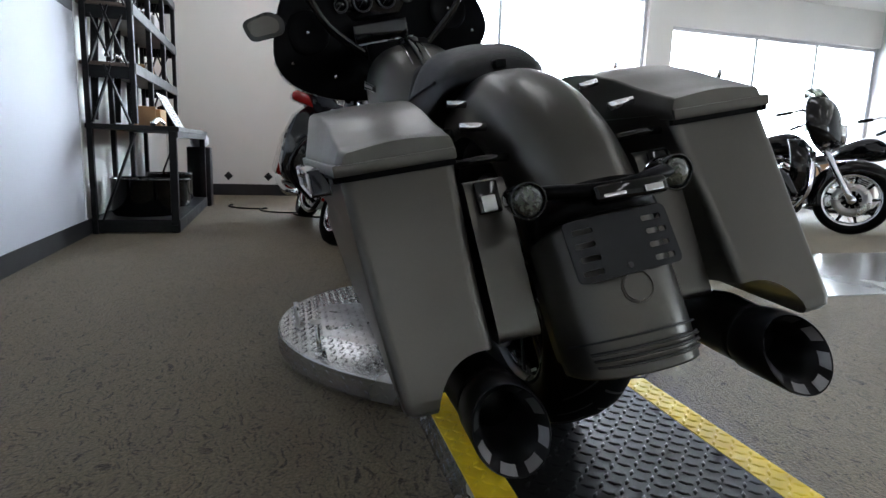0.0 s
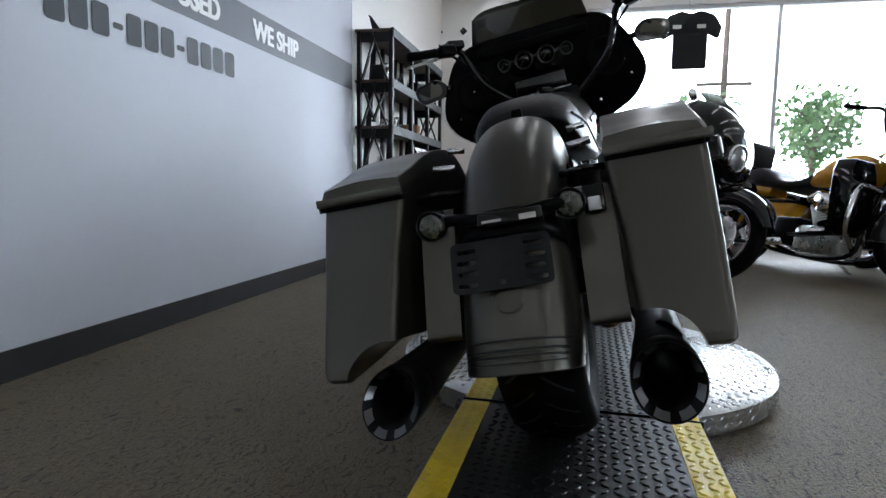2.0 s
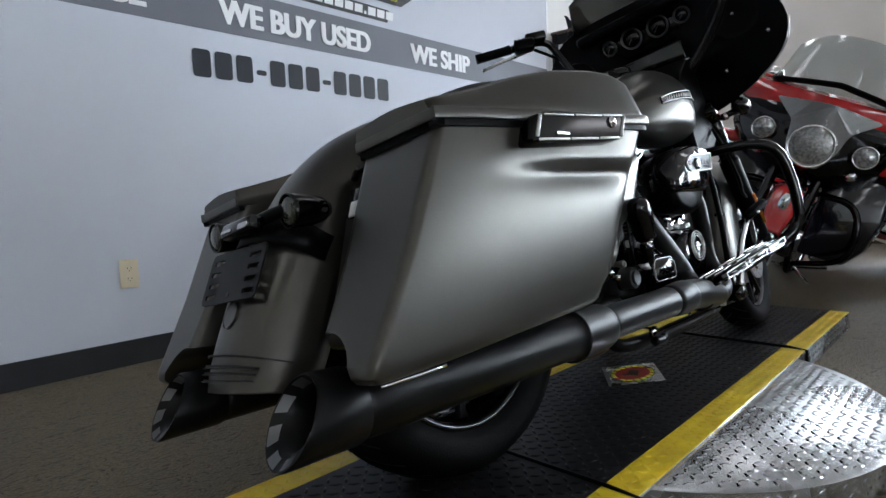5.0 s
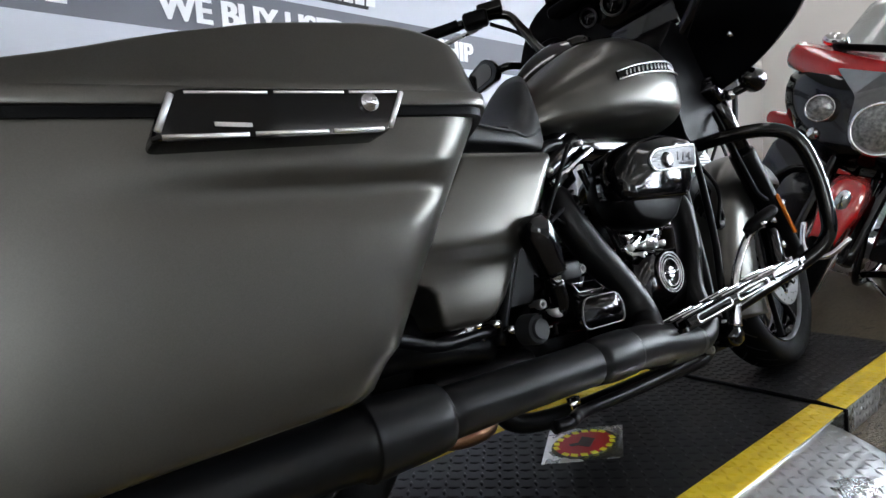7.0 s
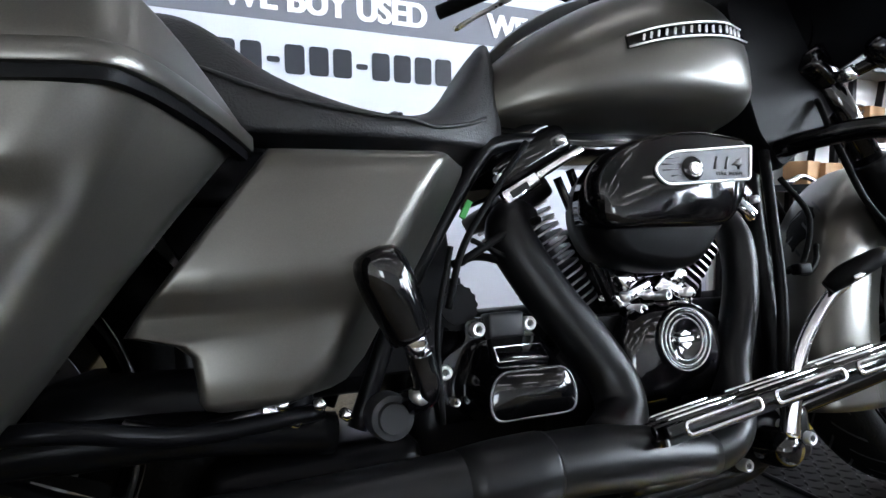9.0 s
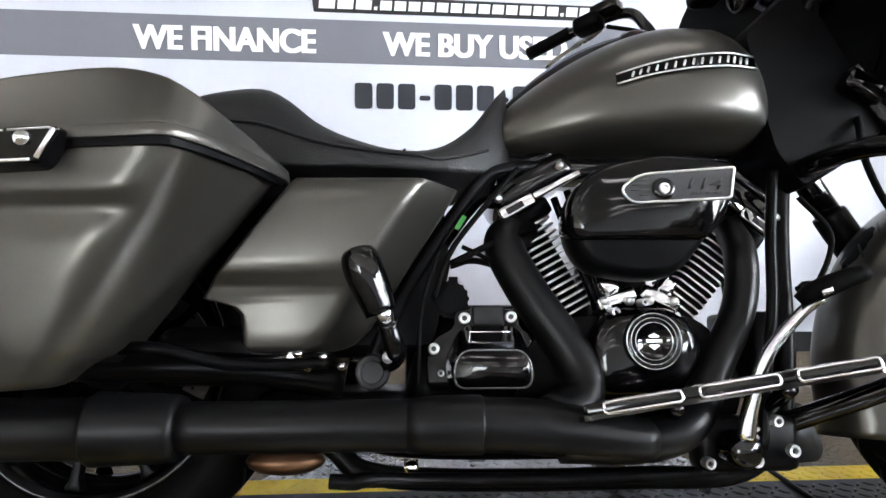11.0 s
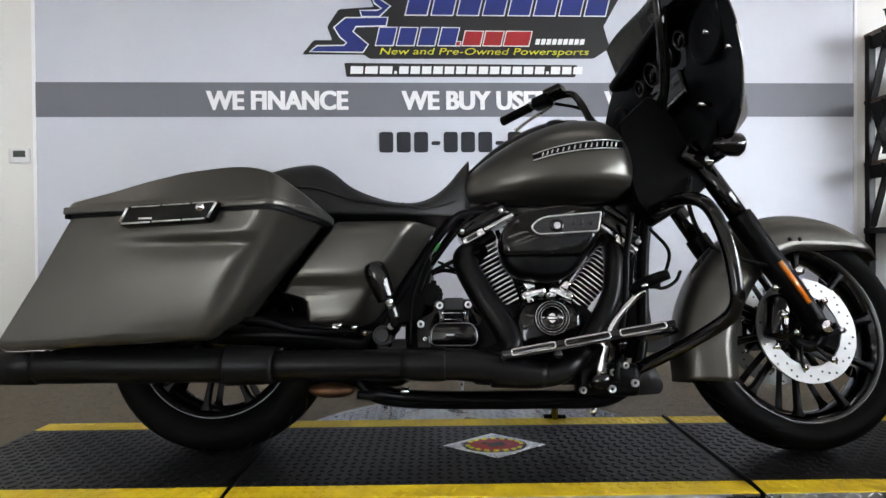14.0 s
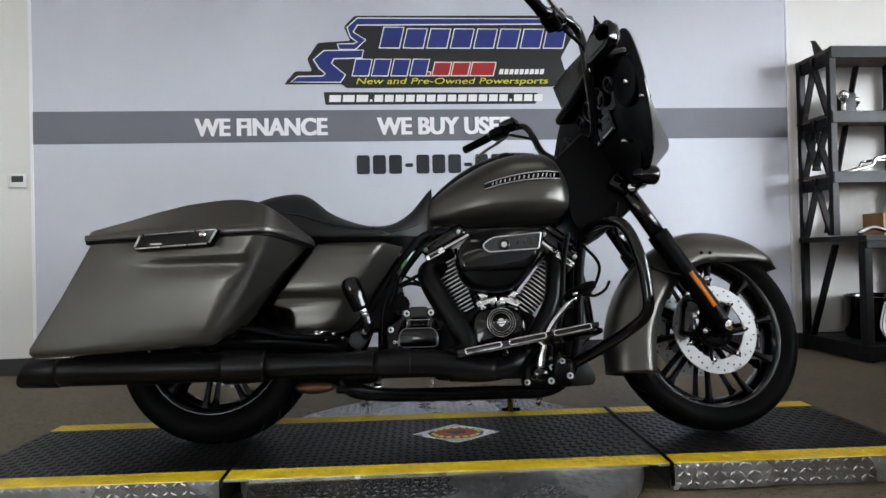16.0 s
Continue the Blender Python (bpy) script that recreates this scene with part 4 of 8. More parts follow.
RIGHT, right_shell, right_tool = pannier(-1)
LEFT, left_shell, left_tool = pannier(1)
for shell, tool in ((right_shell, right_tool), (left_shell, left_tool)):
    shell.modifiers.clear()
    d = shell.modifiers.new("arch", "BOOLEAN")
    d.operation, d.object, d.solver = "DIFFERENCE", tool, "EXACT"
    bpy.context.view_layer.update()
    me = bpy.data.meshes.new_from_object(shell.evaluated_get(bpy.context.evaluated_depsgraph_get()))
    shell.modifiers.clear()
    shell.data = me
    me.polygons.foreach_set("use_smooth", [True] * len(me.polygons))
    d = shell.modifiers.new("split", "EDGE_SPLIT")
    d.split_angle = radians(42)
    d = shell.modifiers.new("weighted", "WEIGHTED_NORMAL")
    d.keep_sharp, d.weight = True, 80
    bpy.data.objects.remove(tool)

bm = bmesh.new()
tube(bm, [(-0.435, -0.332, 0.2825), (-0.39, -0.336, 0.2830), (-0.33, -0.340, 0.2850)], 0.0024, seg=8, smooth=3)
part("bottom_trim", bm, "chrome", RIGHT)
LEFT.matrix_basis = Matrix.Translation((-0.025, 0.021, 0))


# rear fender: a long drawn-out tail
def fender(line, widths, drops, name, mat, parent, m=None, n=40, power=3.2, thick=0.004, t0=0.0):
    """line: x, z down the middle; widths, drops: half width and depth of the sides along it."""
    pts = spline([(x, 0, z) for x, z in line], 10)
    rings = []
    for i, p in enumerate(pts):
        f = i / (len(pts) - 1)
        d = (pts[min(i + 1, len(pts) - 1)] - pts[max(i - 1, 0)]).normalized()
        nrm = Vector((d.z, 0, -d.x))
        w, = smooth_table(widths, f)
        h, = smooth_table(drops, f)
        ring = []
        for k in range(25):
            a = math.pi * k / 24
            cx, sx = math.cos(a), math.sin(a)
            y = w * math.copysign(abs(cx) ** (2 / power), cx)
            q = abs(sx) ** (2 / power)
            ring.append(p + Vector((0, y, 0)) - nrm * (h * (1 - q)))
        rings.append(ring)
    bm = bmesh.new()
    skin(bm, rings, closed=False, caps=False)
    return part(name, bm, mat, parent, m=m, mods=(("solid", thick),))


TAIL = [(0.22, 0.735), (0.08, 0.760), (-0.06, 0.754), (-0.19, 0.712), (-0.295, 0.642), (-0.373, 0.553), (-0.432, 0.46), (-0.476, 0.37), (-0.498, 0.315), (-0.505, 0.284)]
rf_ = fender(TAIL, [(0, .100), (.3, .104), (.6, .106), (.8, .106), (1, .103)], [(0, .13), (.4, .12), (.7, .13), (.9, .12), (1, .10)], "rear_fender", "matte", bike, power=2.6)


def on_tail(f):
    pts = spline([(x, 0, z) for x, z in TAIL], 10)
    i = f * (len(pts) - 1)
    k = min(int(i), len(pts) - 2)
    p = pts[k].lerp(pts[k + 1], i - k)
    d = (pts[k + 1] - pts[k]).normalized()
    return p, d, Vector((d.z, 0, -d.x)) * -1


# seam, louvres, cap
def tail_band(f0, f1, y0, y1, lift, mat, name, parent, n=12):
    bm = bmesh.new()
    rings = []
    for f in (f0, (f0 + f1) / 2, f1):
        p, d, nrm = on_tail(f)
        row = []
        for k in range(n + 1):
            y = y0 + (y1 - y0) * k / n
            w, h = 0.1055, 0.115
            q = (1 - min(1, abs(y) / w) ** 2.6) ** (1 / 2.6)
            row.append(p + Vector((0, y, 0)) + nrm * (h * (1 - q)) - nrm * lift)
        rings.append(row)
    skin(bm, rings, closed=False, caps=False)
    return part(name, bm, mat, parent, mods=(("solid", -0.002),))


def tail_at(z):
    return max(f / 400 for f in range(400) if on_tail(f / 400)[0].z > z)


f = tail_at(0.340)
tail_band(f, f + 0.006, -0.103, 0.103, 0.0050, "black_vinyl", "seam", rf_)
for k in range(3):
    f = tail_at(0.3255 - 0.0105 * k)
    tail_band(f + 0.009, f + 0.014, -0.086 + 0.002 * k, 0.086 - 0.002 * k, 0.0090, "matte", "louvre_lip", rf_)
    tail_band(f, f + 0.009, -0.086 + 0.002 * k, 0.086 - 0.002 * k, 0.0060, "black_vinyl", "louvre", rf_)
p, d, nrm = on_tail(tail_at(0.398))
bm = bmesh.new()
lathe(bm, [(0.0, 0.0022), (0.004, 0.0022), (0.021, 0.0022), (0.0215, -0.004), (0.024, -0.004), (0.0245, 0.0015), (0.025, -0.02)], Matrix.Translation(p) @ (-nrm).to_track_quat("Z", "Y").to_matrix().to_4x4(), seg=24)
part("round_cap", bm, "matte", rf_, mods=(("split", 30),))

# plate bracket, lamp bar, rear lamps
pt = Vector((-0.444, 0.0075, 0.463))
rotp = Matrix.Translation(pt) @ Matrix.Rotation(radians(5), 4, "Z") @ Matrix.Rotation(radians(25), 4, "Y")
bm = bmesh.new()
# outline in y, z with slots, built as bars round the slots
hw, hh = 0.0870, 0.0465
outer = round_poly([(-hw, -hh), (hw, -hh), (hw, hh), (-hw, hh)], 0.012, 4)
M2 = rotp @ Matrix(((0, 0, -1, 0), (1, 0, 0, 0), (0, 1, 0, 0), (0, 0, 0, 1)))
prism(bm, outer, 0.003, M2)
bracket = part("plate_bracket", bm, "bracket", bike, "empty black licence bracket with slots", smooth=False)
bm = bmesh.new()
for sx in (-1, 1):
    for k in range(4):
        z, c = -0.033 + 0.0205 * k, sx * (0.060 - 0.002 * (k % 2))
        prism(bm, round_poly([(c - 0.017, z - 0.0042), (c + 0.017, z - 0.0042), (c + 0.017, z + 0.0042), (c - 0.017, z + 0.0042)], 0.004, 3), 0.02, M2 @ Matrix.Translation((0, 0, -0.01)))
bmesh.ops.recalc_face_normals(bm, faces=bm.faces[:])
me = bpy.data.meshes.new("cut")
bm.to_mesh(me)
bm.free()
tool = new("cut", me)
tool.matrix_basis = BIKE
d = bracket.modifiers.new("slots", "BOOLEAN")
d.operation, d.object, d.solver = "DIFFERENCE", tool, "EXACT"
bpy.context.view_layer.update()
me = bpy.data.meshes.new_from_object(bracket.evaluated_get(bpy.context.evaluated_depsgraph_get()))
bracket.modifiers.clear()
bracket.data = me
bpy.data.objects.remove(tool)
bm = bmesh.new()
prism(bm, [(0.0045 * math.cos(k), 0.0045 * math.sin(k) - 0.034) for k in [i * math.pi / 6 for i in range(12)]], 0.0020, M2 @ Matrix.Translation((0, 0, 0.0020)))
part("hole", bm, "black_vinyl", bracket, smooth=False)
# gloss trim across the fender under the lamps
band_f = max(f / 200 for f in range(200) if on_tail(f / 200)[0].z > 0.545)
trim = tail_band(band_f, band_f + 0.052, -0.105, 0.105, 0.016, "satin_black", "lamp_trim", rf_, n=24)
bm = bmesh.new()
tube(bm, [(-0.385, 0.128, 0.548), (-0.400, 0.09, 0.548), (-0.412, 0.045, 0.543), (-0.418, 0, 0.541), (-0.412, -0.045, 0.543), (-0.400, -0.09, 0.548), (-0.385, -0.128, 0.548)], 0.012, seg=12, flat=0.9)
bar = part("lamp_bar", bm, "satin_black", bike)
bm = bmesh.new()
bm2 = rbox((-0.431, -0.018, 0.536), (0.025, 0.115, 0.026), rot=Matrix.Rotation(radians(22), 4, "Y"), bevel=0.006)
part("lamp_housing", bm2, "gloss_black", bar)
for y, w, h in ((0.012, 0.036, 0.006), (-0.050, 0.030, 0.011)):
    part("small_lens", rbox((-0.4445, y, 0.5360), (0.006, w, h), rot=Matrix.Rotation(radians(22), 4, "Y"), bevel=0.002), "chrome", bar, smooth=False)
for s in (-1, 1):
    mL = Matrix.Translation((-0.4005 - s * 0.0065, 0.0065 + s * 0.1245, 0.544)) @ Matrix.Rotation(radians(-90), 4, "Y")
    bm = bmesh.new()
    lathe(bm, [(0.0, -0.070), (0.012, -0.067), (0.021, -0.052), (0.0255, -0.030), (0.0275, 0.0), (0.028, 0.008), (0.0255, 0.008), (0.0245, 0.003)], mL, seg=32)
    lamp = part("rear_lamp", bm, "gloss_black", bike, "bullet-shaped black lamp with smoked lens")
    bm = bmesh.new()
    lathe(bm, [(0.0245, 0.003), (0.021, 0.007), (0.015, 0.0095), (0.0, 0.0105)], mL, seg=28)
    part("lens", bm, "smoke", lamp)

# filler panels between fender and panniers
for s in (-1, 1):
    poly = round_poly([(-0.372, 0.320), (-0.28, 0.305), (-0.20, 0.36), (-0.22, 0.56), (-0.276, 0.575)], 0.02, 4)
    rings = [[Vector((p.x, s * y, p.y)) for p in poly] for y in (0.120, 0.135, 0.190)]
    bm = bmesh.new()
    skin(bm, rings)
    fp = part("filler_panel", bm, "matte", bike, mods=(("split", 45),))
    bm2 = rbox((-0.297, s * 0.157, 0.545), (0.006, 0.040, 0.055), rot=Matrix.Rotation(radians(22), 4, "Y"), bevel=0.0029)
    part("recess", bm2, "gloss_black", fp)
    # white block put in for the bright reflection inside the recess
    part("recess_glint", rbox((-0.303, s * 0.157, 0.535), (0.006, 0.024, 0.028), rot=Matrix.Rotation(radians(22), 4, "Y"), bevel=0.0029), "white_plastic", fp)
    bm = bmesh.new()
    for z, x in ((0.60, -0.25),):
        tube(bm, [(x, s * 0.10, z), (x - 0.02, s * 0.15, z + 0.004), (x, s * 0.20, z)], 0.007, seg=10)
    part("pannier_mount", bm, "gloss_black", bike)
    bm = bmesh.new()
    cyl(bm, (-0.10, s * 0.118, 0.700), (-0.10, s * 0.155, 0.705), 0.007, seg=14)
    cyl(bm, (-0.21, s * 0.118, 0.655), (-0.21, s * 0.165, 0.66), 0.008, seg=14)
    part("docking_post", bm, "chrome", bike)

# seat
rows = [(0.03, .780, .748, .085), (0.06, .806, .735, .112), (.14, .836, .700, .136), (.22, .849, .675, .150), (.265, .845, .668, .156), (.305, .822, .664, .160), (.36, .776, .662, .166),
        (.43, .742, .660, .172), (.51, .722, .659, .168), (.58, .732, .660, .150), (.64, .778, .664, .122), (.69, .846, .672, .092), (.712, .872, .690, .070)]
rings = []
xs = [0.03 + (0.712 - 0.03) * k / 40 for k in range(41)]
for x in xs:
    zt, zb, w = smooth_table(rows, x)
    poly = [(-w, zb), (-w * 1.0, zb + (zt - zb) * 0.45), (-w * 0.72, zt - 0.014), (0, zt - 0.002), (w * 0.72, zt - 0.014), (w, zb + (zt - zb) * 0.45), (w, zb)]
    ring = round_poly(poly, [0.01, 0.05, 0.05, 0.04, 0.05, 0.05, 0.01], 4)
    rings.append([Vector((x, p.x, p.y)) for p in ring])
bm = bmesh.new()
skin(bm, rings)
seat = part("seat", bm, "leather", bike, "one-piece black stitched leather saddle")
for s in (-1, 1):
    bm = bmesh.new()
    pts = []
    for k in range(18):
        x = 0.10 + 0.57 * k / 17
        zt, zb, w = smooth_table(rows, x)
        pts.append((x, s * w * 1.002, zb + (zt - zb) * (0.42 if x < .55 else .30)))
    tube(bm, pts, 0.003, seg=6, smooth=3)
    part("piping", bm, "leather", seat)
bm = bmesh.new()
for x in (0.52,):
    zt, zb, w = smooth_table(rows, x)
    tube(bm, [(x, -w * 1.0, zb + 0.5 * (zt - zb)), (x, -w * 0.72, zt - 0.016), (x, 0, zt - 0.001), (x, w * 0.72, zt - 0.016), (x, w, zb + 0.5 * (zt - zb))], 0.0028, seg=6, smooth=6)
part("seam", bm, "leather", seat)
bm2 = rbox((0.022, 0, 0.775), (0.03, 0.026, 0.020), bevel=0.004)
part("seat_tab", bm2, "satin_black", seat)

# tank
rows = [(0.655, .748, .728, .030), (0.70, .806, .716, .078), (.76, .858, .712, .116), (.84, .910, .710, .148), (.92, .950, .710, .166), (1.00, .974, .711, .175), (1.07, .978, .712, .174),
        (1.12, .970, .716, .166), (1.165, .935, .724, .146), (1.195, .875, .748, .108), (1.204, .83, .78, .07)]
rings = []
for k in range(37):
    x = 0.655 + (1.204 - 0.655) * k / 36
    zt, zb, w = smooth_table(rows, x)
    ring = []
    for a in range(40):
        t = 2 * math.pi * a / 40
        cx, sz = math.cos(t), math.sin(t)
        e = 2.5
        y = w * math.copysign(abs(cx) ** (2 / e), cx)
        zc = zb + 0.40 * (zt - zb)
        z = zc + (zt - zc if sz > 0 else zc - zb) * math.copysign(abs(sz) ** (2 / (2.1 if sz > 0 else 3.6)), sz)
        ring.append(Vector((x, y, z)))
    rings.append(ring)
bm = bmesh.new()
skin(bm, rings)
tank = part("fuel_tank", bm, "matte", bike, "matte olive teardrop fuel tank")
bm = bmesh.new()
pts = []
for k in range(9):
    x = 0.70 + 0.42 * k / 8
    zt, zb, w = smooth_table(rows, x)
    pts.append((x, 0, zt + 0.004))
tube(bm, pts, [0.012, 0.02, 0.030, 0.036, 0.038, 0.038, 0.036, 0.03, 0.02], seg=12, smooth=3, flat=0.35)
console = part("console", bm, "gloss_black", tank)
for s in (-1, 1):
    bm = bmesh.new()
    tube(bm, [(x + 0.01, s * 0.034, z - 0.002) for x, _, z in pts[1:7]], 0.003, seg=6, smooth=3)
    part("console_edge", bm, "chrome", console)
bm = bmesh.new()
lathe(bm, [(0, 0.022), (0.03, 0.020), (0.036, 0.012), (0.036, 0)], Matrix.Translation((0.99, 0, 0.974)), seg=28)
part("filler_cap", bm, "gloss_black", tank)
for s in (-1, 1):
    bm = bmesh.new()
    pts = [(.893, .823), (.95, .838), (1.02, .850), (1.09, .858), (1.150, .862)]
    rings = []
    for i, (x, z) in enumerate(pts):
        zt, zb, w = smooth_table(rows, x)
        h = 0.011 + 0.004 * min(i, 3) / 3
        zc = zb + 0.40 * (zt - zb)
        row = []
        for zz in (z - h, z + h):
            q = max(0, min(1, (zz - zc) / (zt - zc)))
            yy = w * (1 - q ** 2.1) ** (1 / 2.5)
            row.append(yy)
        rings.append([Vector((x, s * (row[0] + 0.001), z - h)), Vector((x, s * (row[0] + 0.006), z - h)), Vector((x, s * (row[1] + 0.006), z + h)), Vector((x, s * (row[1] + 0.001), z + h))])
    skin(bm, rings)
    em = part("tank_emblem", bm, "gloss_black", tank, "long narrow black and silver tank emblem", smooth=False)
    bm = bmesh.new()
    tube(bm, [r[1] + Vector((0, s * 0.0008, 0.0015)) for r in rings], 0.0016, seg=6, smooth=3)
    tube(bm, [r[2] + Vector((0, s * 0.0008, -0.0015)) for r in rings], 0.0016, seg=6, smooth=3)
    part("bright_edge", bm, "fin_edge", em)
    bm = bmesh.new()
    for k in range(15):
        f = 0.12 + 0.8 * k / 14
        i = f * (len(rings) - 1)
        j = min(int(i), len(rings) - 2)
        a = rings[j][1].lerp(rings[j + 1][1], i - j)
        b = rings[j][2].lerp(rings[j + 1][2], i - j)
        c0, c1 = a.lerp(b, 0.28), a.lerp(b, 0.72)
        tube(bm, [c0 + Vector((-.002, s * .0005, 0)), c1 + Vector((.002, s * .0005, 0))], 0.0021, seg=6, smooth=0)
    part("small_bar", bm, "fin_edge", em)

# battery box between the side covers, in front of the rear wheel
box_line = round_poly([(0.335, 0.36), (0.57, 0.36), (0.60, 0.50), (0.585, 0.655), (0.26, 0.665), (0.210, 0.60), (0.244, 0.535), (0.290, 0.47)], 0.012, 4)
bm = bmesh.new()
skin(bm, [[Vector((0.42 + (p.x - 0.42) * k, y, 0.51 + (p.y - 0.51) * k)) for p in box_line] for y, k in ((0.102, 0.98), (0.098, 1.0), (-0.098, 1.0), (-0.102, 0.98))])
part("battery_box", bm, "plastic", bike, "black box behind the side covers", mods=(("split", 40),))

# side covers
for s in (-1, 1):
    lay = [(.352, .290, .405, .196), (.356, .278, .422, .204), (.364, .272, .440, .207), (.390, .270, .465, .208), (.412, .266, .479, .208), (.424, .252, .487, .208), (.431, .228, .491, .208), (.437, .205, .495, .208), (.452, .214, .504, .209),
           (.460, .220, .510, .213), (.472, .230, .517, .226), (.480, .237, .522, .231), (.50, .252, .535, .233), (.53, .275, .554, .234), (.58, .313, .585, .234), (.615, .340, .606, .233), (.626, .348, .612, .226), (.632, .354, .614, .205)]
    rings = []
    for z, x0, x1, y in lay:
        poly = [(x0, .11), (x0, y - .004), (x1 - .062, y), (x1, y - .085), (x1 - .004, .10)]
        rings.append([Vector((p.x, s * p.y, z)) for p in round_poly(poly, [.004, .012, .018, .012, .004], 4)])
    bm = bmesh.new()
    skin(bm, rings)
    part("side_cover", bm, "matte", bike, "matte olive side cover", mods=(("split", 60),))

# engine
def fins(base, axis, n, gap, rad, parent, name="cylinder"):
    a = Vector(axis).normalized()
    rot = Matrix.Rotation(math.atan2(a.x, a.z), 4, "Y")
    SX, SY = 1.0, 1.6
    bm = bmesh.new()
    cyl(bm, Vector(base), Vector(base) + a * (n * gap + 0.01), rad * 0.80, seg=28)
    c = part(name, bm, "satin_black", parent)
    for k in range(n):
        o = Vector(base) + a * (gap * (k + 0.5))
        r = rad * (0.90 + 0.10 * k / n)
        bm = bmesh.new()
        M = Matrix.Translation(o) @ rot
        outline = round_poly([(-r * SX, -r * SY), (r * SX, -r * SY), (r * SX, r * SY), (-r * SX, r * SY)], r * 0.5, 6)
        skin(bm, [[M @ Vector((p.x, p.y, z)) for p in outline] for z in (-0.0022, 0.0022)])
        f = part("fin", bm, "satin_black", c, mods=(("split", 40),))
        bm = bmesh.new()
        skin(bm, [[M @ Vector((p.x * 1.006, p.y * 1.006, z)) for p in outline] for z in (-0.0019, 0.0019)], caps=False)
        part("machined_edge", bm, "fin_edge", c)
    return c


engine = new("engine")
engine.parent = bike
bm = rbox((0.915, 0.0, 0.475), (0.13, 0.07, 0.17), bevel=0.02, seg=3)
part("intake_manifold", bm, "satin_black", engine)
UP = {"rear": ((0.840, 0.0, 0.420), (-0.48, 0, 0.88)), "front": ((1.012, 0.0, 0.415), (0.63, 0, 0.78))}
for k, (base, ax) in UP.items():
    fins(base, ax, 14, 0.0135, 0.043, engine)
    a = Vector(ax).normalized()
    top = Vector(base) + a * 0.208
    rot = a.to_track_quat("Z", "X").to_matrix().to_4x4()
    way = 1 if k == "rear" else -1
    M = Matrix.Translation(base) @ Matrix.Rotation(math.atan2(ax[0], ax[2]), 4, "Y")

    def head(name, c, size, mat, parent, bevel=0.003, seg=2):
        bm2 = rbox((way * c[0], c[1], c[2]), size, bevel=bevel, seg=seg)
        bm2.transform(M)
        return part(name, bm2, mat, parent)
    head("cylinder_head", (0.0, 0, 0.203), (0.098, 0.160, 0.034), "satin_black", engine, 0.008)
    rb = head("rocker_box", (0.040, 0, 0.254), (0.164, 0.178, 0.052), "gloss_black", engine, 0.018, 4)
    head("rocker_top", (0.050, 0, 0.288), (0.128, 0.150, 0.034), "gloss_black", rb, 0.015, 4)
    head("chrome_band", (-0.013, -0.094, 0.222), (0.070, 0.014, 0.022), "chrome", rb)
    head("band_window", (-0.018, -0.1015, 0.222), (0.034, 0.002, 0.011), "black_vinyl", rb, 0.0008)
    head("chrome_strip", (0.072, -0.094, 0.224), (0.098, 0.012, 0.013), "chrome", rb)
    for q in (-0.034, 0.095):
        bm = bmesh.new()
        p0 = M @ Vector((way * q, -0.085, 0.252))
        cyl(bm, p0, p0 + Vector((0, -0.014, 0)), 0.007, seg=12)
        part("bolt", bm, "fin_edge", rb)
    # push-rod tubes and lifter block
    for dx in (-0.014, 0.014):
        bm = bmesh.new()
        cyl(bm, (0.905 + (0.04 if k == "front" else -0.04) + dx * .6, -0.105, 0.425), M @ Vector((way * (0.070 + dx), -0.090, 0.205)), 0.0070, seg=12)
        part("push_rod_tube", bm, "gloss_black", engine)
    x0 = 0.888 if k == "rear" else 0.965
    bm2 = rbox((x0, -0.100, 0.440), (0.072, 0.05, 0.026), rot=Matrix.Rotation(-0.36 if k == "rear" else 0.46, 4, "Y"), bevel=0.006)
    part("lifter_block", bm2, "chrome", engine)
    bm = bmesh.new()
    for q in (-0.024, 0.020):
        cyl(bm, (x0 + q, -0.120, 0.436), (x0 + q, -0.134, 0.436), 0.0075, seg=12)
    part("bolt", bm, "fin_edge", engine)
    bm2 = rbox((x0 + (-0.012 if k == "rear" else 0.012), -0.112, 0.462), (0.030, 0.030, 0.030), rot=Matrix.Rotation(-0.5 if k == "rear" else 0.5, 4, "Y"), bevel=0.007, seg=3)
    part("lifter_cap", bm2, "chrome", engine)


def socket_bolt(x, y, z, r, parent, mat="fin_edge"):
    """A cap screw that faces the right side, with its hollow."""
    bm = bmesh.new()
    lathe(bm, [(0.0, -0.003), (r * 0.48, -0.003), (r * 0.50, 0.004), (r * 0.86, 0.0045), (r, 0.002), (r, -0.026)], Matrix.Translation((x, y, z)) @ Matrix.Rotation(radians(90), 4, "X"), seg=16)
    b = part("cap_screw", bm, mat, parent, mods=(("split", 40),))
    bm = bmesh.new()
    cyl(bm, (x, y + 0.0022, z), (x, y + 0.0012, z), r * 0.47, seg=6)
    part("socket", bm, "black_vinyl", b, smooth=False)
    return b

# crankcase, cam cover, gearbox
bm = bmesh.new()
outline = round_poly([(0.70, 0.19), (1.06, 0.19), (1.10, 0.30), (1.03, 0.41), (0.78, 0.41), (0.72, 0.34)], 0.04, 5)
skin(bm, [[Vector((p.x, y, p.y)) for p in outline] for y in (0.13, 0.125, -0.118, -0.126)])
case = part("crankcase", bm, "satin_black", engine, mods=(("split", 40),))
bm = bmesh.new()
outline = round_poly([(0.83, 0.27), (1.0, 0.27), (1.03, 0.36), (0.99, 0.425), (0.86, 0.425), (0.82, 0.36)], 0.04, 5)
cc = Vector((0.925, 0.35))
